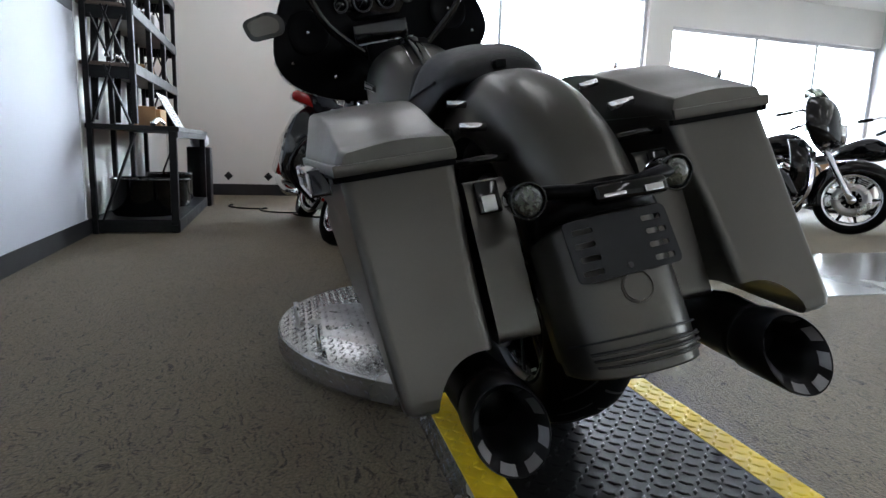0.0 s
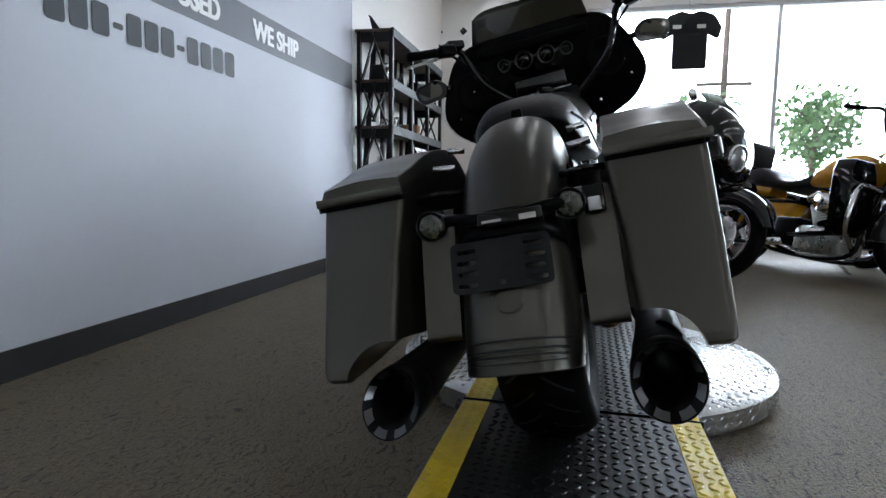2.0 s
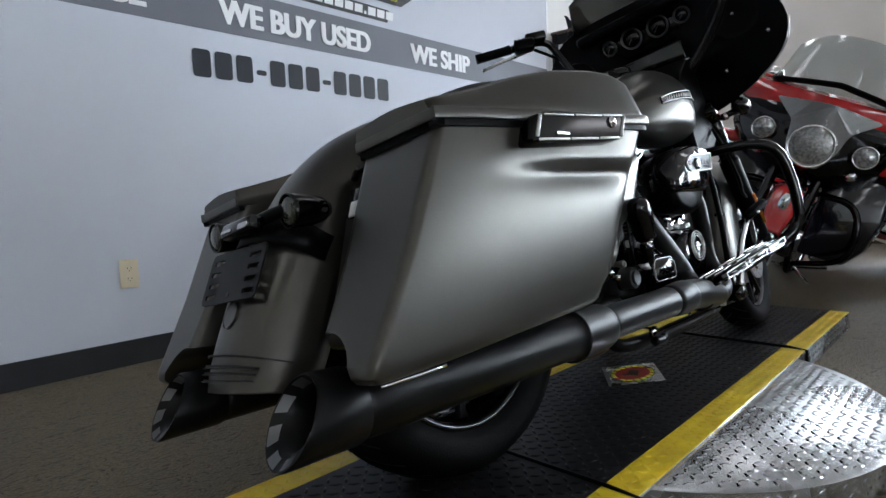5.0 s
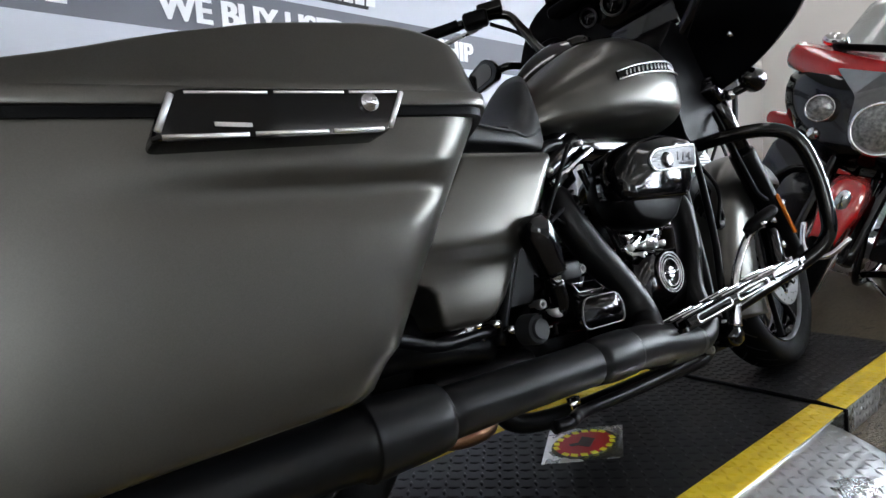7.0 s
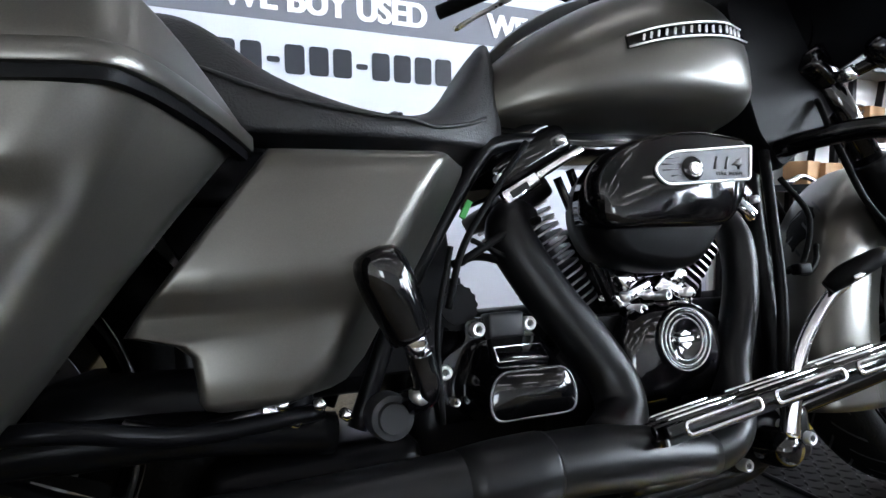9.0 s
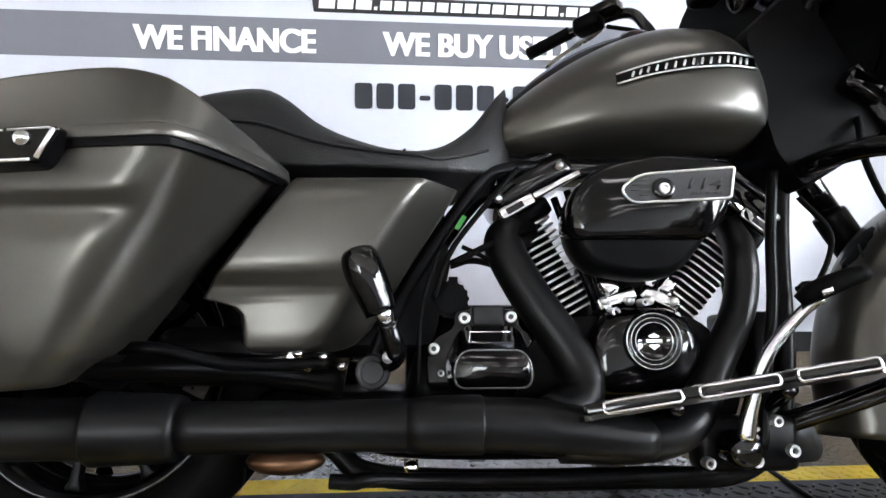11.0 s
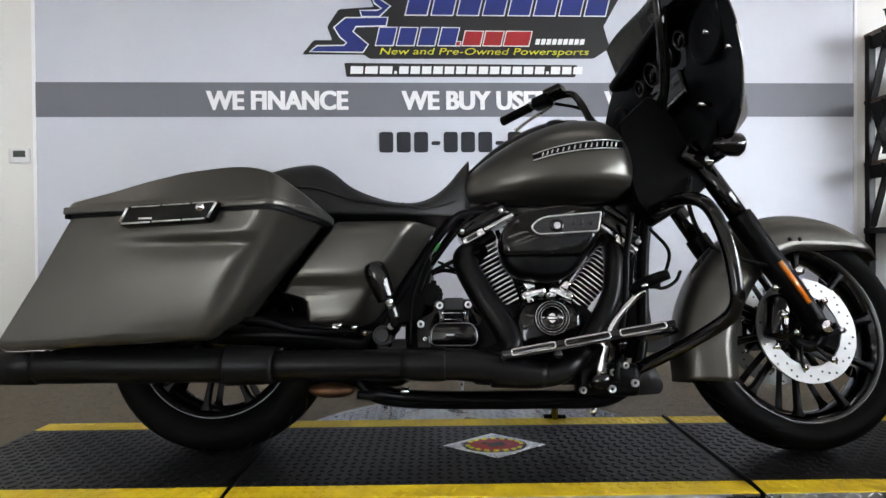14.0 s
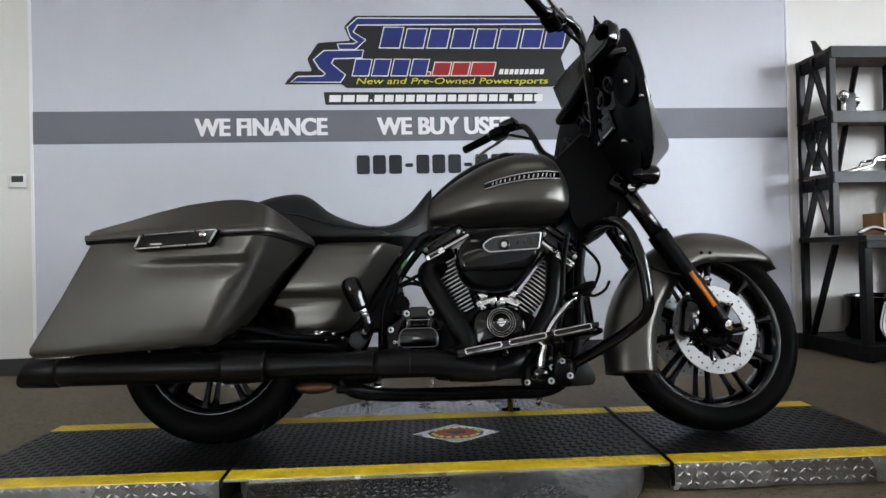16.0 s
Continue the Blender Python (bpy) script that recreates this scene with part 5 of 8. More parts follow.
skin(bm, [[Vector((*(cc + (p - cc) * k), 0)).xzy + Vector((0, y, 0)) for p in outline] for y, k in ((-0.12, 1), (-0.142, 0.98), (-0.158, 0.88), (-0.166, 0.7))])
cam_cover = part("cam_cover", bm, "gloss_black", case)
for x, y, z, r in ((0.876, -0.150, 0.416, 0.008), (0.928, -0.146, 0.433, 0.007), (0.978, -0.150, 0.406, 0.008), (0.837, -0.146, 0.351, 0.007), (0.838, -0.136, 0.287, 0.006), (0.993, -0.150, 0.327, 0.007)):
    socket_bolt(x, y, z, r, cam_cover)
mC = Matrix.Translation((0.929, -0.166, 0.368)) @ Matrix.Rotation(radians(90), 4, "X") @ Matrix.Scale(0.90, 4)
bm = bmesh.new()
lathe(bm, [(0.054, -0.004), (0.054, 0.006), (0.048, 0.010), (0.043, 0.009), (0.042, 0.007), (0.0, 0.007)], mC, seg=40)
tc = part("round_cover", bm, "gloss_black", case, "round timer cover with bright ring")
for r0, r1 in ((0.0494, 0.0508), (0.0415, 0.0424), (0.0335, 0.0344)):
    bm = bmesh.new()
    lathe(bm, [(r0, 0.0075), (r0, 0.0105), (r1, 0.0105), (r1, 0.0075)], mC, seg=40, loop=True)
    part("ring", bm, "fin_edge", tc)
bm = bmesh.new()
box(bm, mC @ Vector((0, 0, 0.009)), (0.026, 0.003, 0.006))
prism(bm, [(-0.008, 0.006), (0.008, 0.006), (0.010, 0.009), (0, 0.014), (-0.010, 0.009)], 0.0025, mC @ Matrix.Translation((0, 0, 0.0072)))
prism(bm, [(-0.008, -0.006), (-0.010, -0.009), (0, -0.016), (0.010, -0.009), (0.008, -0.006)], 0.0025, mC @ Matrix.Translation((0, 0, 0.0072)))
part("plain_shield", bm, "fin_edge", tc, smooth=False)
bm = bmesh.new()
for a in (math.pi / 2 * 0.0, math.pi):
    q = Vector((0.026 * math.cos(a), 0.026 * math.sin(a), 0.007))
    cyl(bm, mC @ q, mC @ (q + Vector((0, 0, 0.004))), 0.004, seg=10)
part("screw", bm, "chrome", tc)

gb = bmesh.new()
outline = round_poly([(0.50, 0.20), (0.73, 0.20), (0.74, 0.30), (0.72, 0.43), (0.66, 0.425), (0.58, 0.415), (0.54, 0.37)], 0.03, 5)
gc = Vector((0.635, 0.31))
skin(gb, [[Vector((*(gc + (p - gc) * k), 0)).xzy + Vector((0, y, 0)) for p in outline] for y, k in ((0.12, 1), (-0.045, 1), (-0.075, 0.94), (-0.092, 0.80), (-0.098, 0.6))])
gear = part("gearbox", gb, "satin_black", engine)
bm = bmesh.new()
flange = round_poly([(0.556, 0.335), (0.568, 0.372), (0.606, 0.392), (0.606, 0.424), (0.720, 0.424), (0.720, 0.392), (0.748, 0.376), (0.770, 0.345), (0.765, 0.285), (0.560, 0.285)], 0.012, 4)
skin(bm, [[Vector((p.x, y, p.y)) for p in flange] for y in (-0.080, -0.104)] + [[Vector((0.664 + (p.x - 0.664) * 0.97, -0.109, 0.355 + (p.y - 0.355) * 0.97)) for p in flange]])
part("side_flange", bm, "gloss_black", gear, mods=(("split", 40),))
part("top_cover", rbox((0.664, -0.112, 0.411), (0.056, 0.030, 0.036), bevel=0.005), "grey_plastic", gear)
wide = round_poly([(0.594, 0.290), (0.734, 0.290), (0.740, 0.335), (0.712, 0.394), (0.617, 0.394), (0.590, 0.335)], 0.020, 5)
face = round_poly([(0.601, 0.294), (0.728, 0.294), (0.730, 0.330), (0.716, 0.356), (0.614, 0.356), (0.599, 0.330)], 0.018, 5)
fc = Vector((0.664, 0.326))
bm = bmesh.new()
skin(bm, [[Vector((p.x, y, p.y)) for p in wide] for y in (-0.100, -0.135)] + [[Vector((p.x, -0.172, p.y)) for p in face]]
     + [[Vector((fc.x + (p.x - fc.x) * k, y, fc.y + (p.y - fc.y) * k)) for p in face] for y, k in ((-0.182, 0.97), (-0.186, 0.90))])
end_cover = part("end_cover", bm, "gloss_black", gear, "polished black clutch end cover")
# thin steel line standing in for the highlight round the gloss rim
bm = bmesh.new()
rim = [Vector((fc.x + (p.x - fc.x) * 0.955, -0.1845, fc.y + (p.y - fc.y) * 0.945)) for p in face]
tube(bm, rim + rim[:1], 0.0017, seg=6, smooth=0)
part("bright_edge", bm, "tip_steel", end_cover)
bm = bmesh.new()
slot = [Vector((x, -0.1395 - 0.037 * (0.394 - z) / 0.038 * 0.9, z)) for x, z in ((0.628, 0.366), (0.702, 0.366), (0.700, 0.384), (0.630, 0.384))]
tube(bm, slot + slot[:1], 0.0014, seg=6, smooth=0)
part("slot_edge", bm, "chrome", end_cover)
for x, y, z, r in ((0.624, -0.116, 0.408, 0.0105), (0.704, -0.116, 0.410, 0.0105), (0.571, -0.116, 0.356, 0.0105), (0.753, -0.116, 0.354, 0.0100), (0.583, -0.116, 0.315, 0.006), (0.749, -0.116, 0.314, 0.006)):
    socket_bolt(x, y, z, r, gear)
bm = bmesh.new()
MC = Matrix.Translation((0.600, -0.072, 0.441)) @ SIDE
prism(bm, [((0.0335 if k % 4 < 2 else 0.0315) * math.cos(2 * math.pi * k / 64), (0.0335 if k % 4 < 2 else 0.0315) * math.sin(2 * math.pi * k / 64)) for k in range(64)], 0.030, MC)
prism(bm, [(0.024 * math.cos(2 * math.pi * k / 24), 0.024 * math.sin(2 * math.pi * k / 24)) for k in range(24)], 0.034, MC)
box(bm, (0.606, -0.085, 0.477), (0.016, 0.014, 0.010))
part("oil_cap", bm, "plastic", gear, smooth=False)
part("neck", rbox((0.585, -0.03, 0.44), (0.07, 0.06, 0.07), bevel=0.012), "satin_black", gear)
bm = bmesh.new()
tube(bm, [(0.60, -0.10, 0.50), (0.64, -0.10, 0.51), (0.69, -0.10, 0.495), (0.72, -0.09, 0.46)], 0.006, seg=8)
tube(bm, [(0.70, -0.10, 0.49), (0.72, -0.11, 0.47), (0.735, -0.11, 0.455)], 0.004, seg=8)
part("hose", bm, "rubber", gear)

part("primary_case", rbox((0.695, 0.01, 0.32), (0.35, 0.15, 0.23), bevel=0.04, seg=3), "satin_black", engine)

# air cleaner
AC = Vector((0.935, 0.570))
full = [(0.855, 0.660), (0.812, 0.630), (0.787, 0.582), (0.789, 0.531), (0.819, 0.482), (0.910, 0.464), (0.975, 0.472), (1.021, 0.525), (1.064, 0.583), (1.080, 0.657), (1.070, 0.668), (0.959, 0.680)]
outline = round_poly(full, [.04, .04, .04, .05, .05, .05, .05, .04, .04, .01, .01, .05], 6)
bm = bmesh.new()
skin(bm, [[Vector((*(AC + (p - AC) * k), 0)).xzy + Vector((0, y, 0)) for p in outline] for y, k in ((-0.085, 0.90), (-0.12, 0.97), (-0.150, 0.99), (-0.172, 0.96), (-0.186, 0.88), (-0.190, 0.80))])
ac = part("air_cleaner", bm, "satin_black", engine, "black air cleaner with gloss cover")
upper = round_poly([(0.855, 0.661), (0.810, 0.631), (0.785, 0.582), (0.791, 0.529), (1.022, 0.529), (1.065, 0.583), (1.081, 0.657), (1.072, 0.669), (0.959, 0.682)], [.04, .04, .04, .025, .025, .04, .01, .01, .05], 6)
AU = Vector((0.945, 0.605))
bm = bmesh.new()
skin(bm, [[Vector((*(AU + (p - AU) * k), 0)).xzy + Vector((0, y, 0)) for p in upper] for y, k in ((-0.125, 0.985), (-0.150, 1.0), (-0.176, 0.995), (-0.192, 0.965), (-0.201, 0.92), (-0.2055, 0.84))])
cover = part("cover", bm, "gloss_black", ac, "gloss black cover")
# inlay with the number and a screw
bm = bmesh.new()
inl = round_poly([(0.873, 0.612), (0.905, 0.638), (1.066, 0.651), (1.056, 0.599), (0.892, 0.590)], [.018, .02, .004, .006, .02], 4)
prism(bm, inl, 0.005, Matrix.Translation((0, -0.2035, 0)) @ SIDE)
il = part("inlay", bm, "silver_deco", ac, "pewter inlay plate", smooth=False)
bm = bmesh.new()
tube(bm, [Vector((p.x, -0.2088, p.y)) for p in inl] + [Vector((inl[0].x, -0.2088, inl[0].y))], 0.0022, seg=6, smooth=0)
part("bright_edge", bm, "fin_edge", il)
bm = bmesh.new()
lathe(bm, [(0.008, 0.003), (0.016, 0.004), (0.019, 0.0)], Matrix.Translation((0.945, -0.2095, 0.6135)) @ Matrix.Rotation(radians(90), 4, "X"), seg=28)
part("washer", bm, "gloss_black", il)
bm = bmesh.new()
lathe(bm, [(0, 0.002), (0.0045, 0.002), (0.005, 0.007), (0.0085, 0.007), (0.0095, 0.003), (0.0095, 0)], Matrix.Translation((0.945, -0.2095, 0.6135)) @ Matrix.Rotation(radians(90), 4, "X"), seg=24)
part("screw", bm, "fin_edge", il, mods=(("split", 40),))
for k in range(6):
    bm = bmesh.new()
    z = 0.598 + 0.0085 * k
    tube(bm, [(0.890 if 1 < k < 5 else 0.905, -0.2088, z - 0.004), (0.922, -0.2088, z - 0.002)], 0.0009, seg=5, smooth=0)
    part("groove", bm, "black_vinyl", il)


def digits(text, x0, x1, z, h, y, mat, parent):
    cu = bpy.data.curves.new("digits", "FONT")
    cu.body, cu.shear, cu.offset = text, 0.25, 0.012
    ob = new("digits", cu)
    bpy.context.view_layer.update()
    me = bpy.data.meshes.new_from_object(ob)
    bpy.data.objects.remove(ob)
    co = np.empty(len(me.vertices) * 3)
    me.vertices.foreach_get("co", co)
    co = co.reshape(-1, 3)
    lo, hi = co.min(0), co.max(0)
    co[:, 0] = x0 + (co[:, 0] - lo[0]) / (hi[0] - lo[0]) * (x1 - x0)
    zz = z + (co[:, 1] - lo[1]) / (hi[1] - lo[1]) * h
    co[:, 2], co[:, 1] = zz, y
    me.vertices.foreach_set("co", co.ravel())
    me.materials.append(MAT[mat])
    o = new("lettering", me)
    o.parent = parent
    d = o.modifiers.new("solid", "SOLIDIFY")
    d.thickness = 0.0012
    return o


digits("114", 0.985, 1.045, 0.614, 0.019, -0.2092, "black_vinyl", il)
digits("CUBIC INCHES", 0.990, 1.042, 0.6045, 0.006, -0.2092, "black_vinyl", il)

# exhaust
def pipe(name, pts, r, mat="pipe_black", parent=None, seg=20, label="", smooth=8):
    bm = bmesh.new()
    tube(bm, pts, r, seg=seg, smooth=smooth)
    return part(name, bm, mat, parent, label)


exhaust = new("exhaust")
exhaust.parent = bike
pipe("header_pipe", [(0.745, -0.045, 0.572), (0.708, -0.080, 0.560), (0.698, -0.100, 0.528), (0.738, -0.120, 0.445), (0.788, -0.136, 0.368), (0.812, -0.148, 0.318), (0.806, -0.168, 0.276), (0.755, -0.205, 0.252)], [0.030, 0.035, 0.036, 0.036, 0.036, 0.036, 0.036, 0.037], parent=exhaust)
pipe("header_pipe", [(1.125, -0.055, 0.585), (1.117, -0.11, 0.52), (1.100, -0.125, 0.428), (1.033, -0.15, 0.318), (0.96, -0.205, 0.240), (0.88, -0.212, 0.218), (0.76, -0.220, 0.222)], [0.026, 0.028, 0.028, 0.029, 0.031, 0.033, 0.034], parent=exhaust)
pipe("collector", [(0.90, -0.214, 0.218), (0.76, -0.226, 0.238), (0.66, -0.234, 0.247), (0.45, -0.242, 0.248), (0.20, -0.245, 0.247)], [0.032, 0.040, 0.040, 0.037, 0.037], parent=exhaust)
for s in (-1, 1):
    pipe("silencer", [(0.205, s * 0.245, 0.247), (0.198, s * 0.245, 0.247), (0.10, s * 0.245, 0.247), (0.085, s * 0.245, 0.247), (0.06, s * 0.245, 0.247), (-0.10, s * 0.241, 0.247), (-0.25, s * 0.235, 0.249), (-0.34, s * 0.231, 0.251), (-0.420, s * 0.229, 0.252)],
         [0.037, 0.047, 0.052, 0.052, 0.044, 0.045, 0.048, 0.051, 0.051], parent=exhaust, seg=28, smooth=4)
    # slash-cut tip with fluted inner rim
    bm = bmesh.new()
    rings = []
    ax = Vector((-1, 0, 0.02)).normalized()
    c0 = Vector((-0.415, s * 0.229, 0.252))
    N = 40
    for r, d in ((0.0515, 0), (0.055, 0.010), (0.0565, 0.088), (0.0545, 0.092), (0.037, 0.070), (0.035, 0.0), (0.034, -0.05)):
        ring = []
        for k in range(N):
            a = 2 * math.pi * k / N
            cut = 0.030 * math.sin(a) if d > 0.02 else 0
            ring.append(c0 + ax * (d - cut) + Vector((0, r * math.cos(a), r * math.sin(a))))
        rings.append(ring)
    skin(bm, rings, caps=False)
    tip = part("silencer_tip", bm, "pipe_black", exhaust, "slash-cut black tip", mods=(("split", 50),))
    for k in range(8):
        bm = bmesh.new()
        a0 = 2 * math.pi * (k + 0.20) / 8
        a1 = 2 * math.pi * (k + 0.80) / 8
        rr = []
        for d, r in ((0.0912, 0.0518), (0.0780, 0.0412)):
            row = []
            for q in range(5):
                a = a0 + (a1 - a0) * q / 4
                row.append(c0 + ax * (d - 0.030 * math.sin(a)) + Vector((0, r * math.cos(a), r * math.sin(a))))
            rr.append(row)
        skin(bm, rr, closed=False, caps=False)
        part("tip_facet", bm, "tip_steel", tip)
    bm = bmesh.new()
    cyl(bm, c0 + Vector((0.03, 0, 0)), c0 + Vector((0.032, 0, 0)), 0.039, seg=24)
    part("baffle", bm, "black_vinyl", tip)
pipe("heat_shield", [(0.640, -0.2350, 0.2475), (0.636, -0.2352, 0.2475), (0.58, -0.238, 0.2478), (0.53, -0.2395, 0.248)], [0.0405, 0.0428, 0.0424, 0.0385], parent=exhaust, seg=24, smooth=2)
pipe("clamp", [(0.42, -0.245, 0.172), (0.455, -0.245, 0.170), (0.475, -0.24, 0.172), (0.56, -0.19, 0.160), (0.80, -0.15, 0.150), (1.05, -0.13, 0.155)], 0.011, "satin_black", exhaust, seg=12)
bm = bmesh.new()
box(bm, (0.535, -0.185, 0.176), (0.022, 0.012, 0.026))
part("clamp_bolt", bm, "chrome", exhaust)
bm = bmesh.new()
ball(bm, (0.33, -0.13, 0.178), 0.036, (1.8, 1, 0.6))
part("catalyser", bm, "bronze", exhaust, "heat-tinted bronze exhaust belly")
bm = bmesh.new()
tube(bm, [(-0.37, -0.265, 0.285), (-0.34, -0.25, 0.298), (-0.31, -0.235, 0.30)], 0.006, seg=8)
part("hanger", bm, "chrome", exhaust)

# frame
frame_ = new("frame")
frame_.parent = bike
for s in (-1, 1):
    pipe("frame_tube", [(0.80, s * 0.06, 0.695), (0.70, s * 0.085, 0.680), (0.645, s * 0.10, 0.640), (0.52, s * 0.11, 0.455), (0.45, s * 0.11, 0.30)], 0.013, "satin_black", frame_, seg=14)
    pipe("frame_tube", [(1.27, s * 0.03, 0.80), (1.215, s * 0.07, 0.56), (1.18, s * 0.10, 0.28), (1.10, s * 0.12, 0.16), (0.90, s * 0.125, 0.145), (0.50, s * 0.125, 0.15), (0.40, s * 0.12, 0.20)], 0.018, "satin_black", frame_, seg=14)
    pipe("swingarm", [(0.42, s * 0.11, 0.30), (0.25, s * 0.125, 0.325), (-0.02, s * 0.125, 0.33)], 0.026, "satin_black", frame_, seg=14)
    pipe("pannier_rail", [(0.40, s * 0.16, 0.335), (0.26, s * 0.20, 0.335), (0.16, s * 0.24, 0.36), (0.08, s * 0.22, 0.36)], 0.010, "satin_black", frame_, seg=10)
    pipe("pannier_bar", [(0.42, s * 0.14, 0.37), (0.33, s * 0.17, 0.345), (0.25, s * 0.18, 0.338), (0.20, s * 0.17, 0.35)], 0.006, "dim_ring", frame_, seg=10)
bm2 = rbox((0.36, 0, 0.42), (0.24, 0.20, 0.16), bevel=0.02)
part("oil_tank", bm2, "satin_black", frame_)
part("shock_cover", rbox((0.25, 0, 0.345), (0.30, 0.26, 0.10), bevel=0.03, seg=3), "satin_black", frame_)
bm2 = rbox((0.90, 0, 0.70), (0.50, 0.11, 0.05), bevel=0.01)
part("backbone", bm2, "gloss_black", frame_)
bm2 = rbox((0.33, 0, 0.62), (0.46, 0.22, 0.08), bevel=0.02)
part("seat_pan", bm2, "satin_black", frame_)
bm2 = rbox((1.165, 0, 0.34), (0.05, 0.18, 0.16), bevel=0.012)
part("regulator", bm2, "satin_black", frame_)
bm = bmesh.new()
for x, z in ((0.395, 0.345), (0.355, 0.350), (0.425, 0.33)):
    cyl(bm, (x, -0.165, z), (x, -0.185, z), 0.007, seg=12)
part("bolt", bm, "chrome", frame_)
bm2 = rbox((0.355, -0.165, 0.338), (0.05, 0.02, 0.018), rot=Matrix.Rotation(0.5, 4, "Y"), bevel=0.005)
part("shiny_bracket", bm2, "chrome", frame_)
bm2 = rbox((0.618, -0.122, 0.574), (0.009, 0.005, 0.028), rot=Matrix.Rotation(0.55, 4, "Y"), bevel=0.001)
part("cable_tag", bm2, "green", frame_, "small green plastic tag")
for pts, r in (([(0.58, -0.15, 0.52), (0.55, -0.16, 0.42), (0.545, -0.165, 0.30)], 0.004), ([(0.60, -0.13, 0.50), (0.68, -0.12, 0.54), (0.74, -0.11, 0.56)], 0.006),
               ([(0.62, -0.13, 0.53), (0.70, -0.115, 0.50), (0.74, -0.11, 0.53)], 0.004), ([(0.72, -0.13, 0.67), (0.66, -0.14, 0.60), (0.60, -0.145, 0.52), (0.57, -0.15, 0.44)], 0.005)):
    pipe("cable", pts, r, "rubber", frame_, seg=8)

part("crossover", rbox((0.40, -0.02, 0.235), (0.27, 0.22, 0.10), bevel=0.03, seg=3), "satin_black", frame_)

# passenger peg, brake lever, boards
peg = new("passenger_peg")
peg.parent = bike
peg.matrix_basis = Matrix.Translation((0.022, 0.042, -0.012))
pipe("rubber_pad", [(0.428, -0.285, 0.523), (0.431, -0.285, 0.515), (0.443, -0.284, 0.485), (0.468, -0.277, 0.425)], [0.010, 0.026, 0.031, 0.025], "gloss_black", peg, seg=16)
pipe("shank", [(0.468, -0.275, 0.435), (0.478, -0.272, 0.405)], [0.016, 0.013], "chrome", peg, seg=14, smooth=2)
pipe("arm", [(0.478, -0.270, 0.41), (0.488, -0.255, 0.36), (0.46, -0.20, 0.34)], 0.016, "gloss_black", peg, seg=12)
bm = bmesh.new()
cyl(bm, (0.478, -0.242, 0.357), (0.478, -0.268, 0.357), 0.009, seg=14)
part("bolt", bm, "fin_edge", peg)
bm = bmesh.new()
lathe(bm, [(0, 0.010), (0.017, 0.010), (0.0185, 0.004), (0.025, 0.003), (0.0275, -0.004), (0.0275, -0.03)], Matrix.Translation((0.452, -0.235, 0.334)) @ Matrix.Rotation(radians(90), 4, "X"), seg=24)
part("pivot_cover", bm, "grey_plastic", peg, mods=(("split", 40),))


def footboard(s):
    e = new("footboard")
    e.parent = bike
    a, b = Vector((0.780, 0, 0.260)), Vector((1.226, 0, 0.337))
    d = (b - a)
    ang = -math.atan2(d.z, d.x)
    M = Matrix.Translation((a + b) / 2 + Vector((0, s * 0.264, 0))) @ Matrix.Rotation(radians(s * 8), 4, "Z") @ Matrix.Rotation(ang, 4, "Y") @ Matrix.Rotation(radians(s * 9), 4, "X")
    L = d.length
    bm = bmesh.new()
    outline = round_poly([(-L / 2, -0.045), (L / 2 - 0.03, -0.052), (L / 2, 0.0), (L / 2 - 0.03, 0.052), (-L / 2, 0.045)], [.02, .03, .03, .03, .02], 5)
    skin(bm, [[M @ Vector((p.x, p.y, z)) for p in outline] for z in (-0.012, -0.004)])
    part("pan", bm, "gloss_black", e, mods=(("split", 40),))
    for k in range(4):
        y = s * (0.046 - 0.030 * k)
        bm2 = rbox((0, 0, 0), (L - 0.03, 0.011, 0.016), bevel=0.003)
        bm2.transform(M @ Matrix.Translation((-0.005, y, 0.003)))
        part("rail", bm2, "gloss_black", e)
        for q in range(3):
            w = (L - 0.09) / 3
            xx = -L / 2 + 0.035 + (w + 0.012) * q
            bm = bmesh.new()
            if k == 0:
                slot = round_poly([(xx, -0.006), (xx + w - 0.012, -0.006), (xx + w - 0.012, 0.009), (xx, 0.009)], 0.006, 4)
                tube(bm, [M @ Vector((p.x, y + s * 0.0062, p.y)) for p in slot + slot[:1]], 0.0026, seg=6, smooth=0)
            else:
                tube(bm, [M @ Vector((xx, y, 0.0112)), M @ Vector((xx + w - 0.02, y, 0.0112))], 0.0026, seg=8, smooth=0)
            part("milled_edge", bm, "chrome", e)
    for x in (-0.08, 0.08):
        bm = bmesh.new()
        tube(bm, [M @ Vector((x, -s * 0.0, -0.012)), M @ Vector((x, -s * 0.08, -0.03)), M @ Vector((x, -s * 0.17, -0.05))], 0.012, seg=10)
        part("bracket", bm, "gloss_black", e)
    return e


footboard(-1)
footboard(1)
pedal = new("brake_pedal")
pedal.parent = bike
pipe("lever", [(1.035, -0.235, 0.225), (1.045, -0.24, 0.275), (1.075, -0.245, 0.35), (1.125, -0.255, 0.41), (1.150, -0.265, 0.432)], [0.014, 0.012, 0.010, 0.009, 0.010], "chrome", pedal, seg=12)
pipe("lever_upright", [(1.085, -0.19, 0.20), (1.10, -0.185, 0.30), (1.125, -0.18, 0.42), (1.14, -0.17, 0.55), (1.165, -0.15, 0.66)], 0.009, "satin_black", pedal, seg=10)
pipe("pad", [(1.118, -0.262, 0.426), (1.135, -0.272, 0.440), (1.175, -0.285, 0.458), (1.205, -0.290, 0.468)], [0.011, 0.0155, 0.0150, 0.0125], "rubber", pedal, seg=14, smooth=3)
bm = bmesh.new()
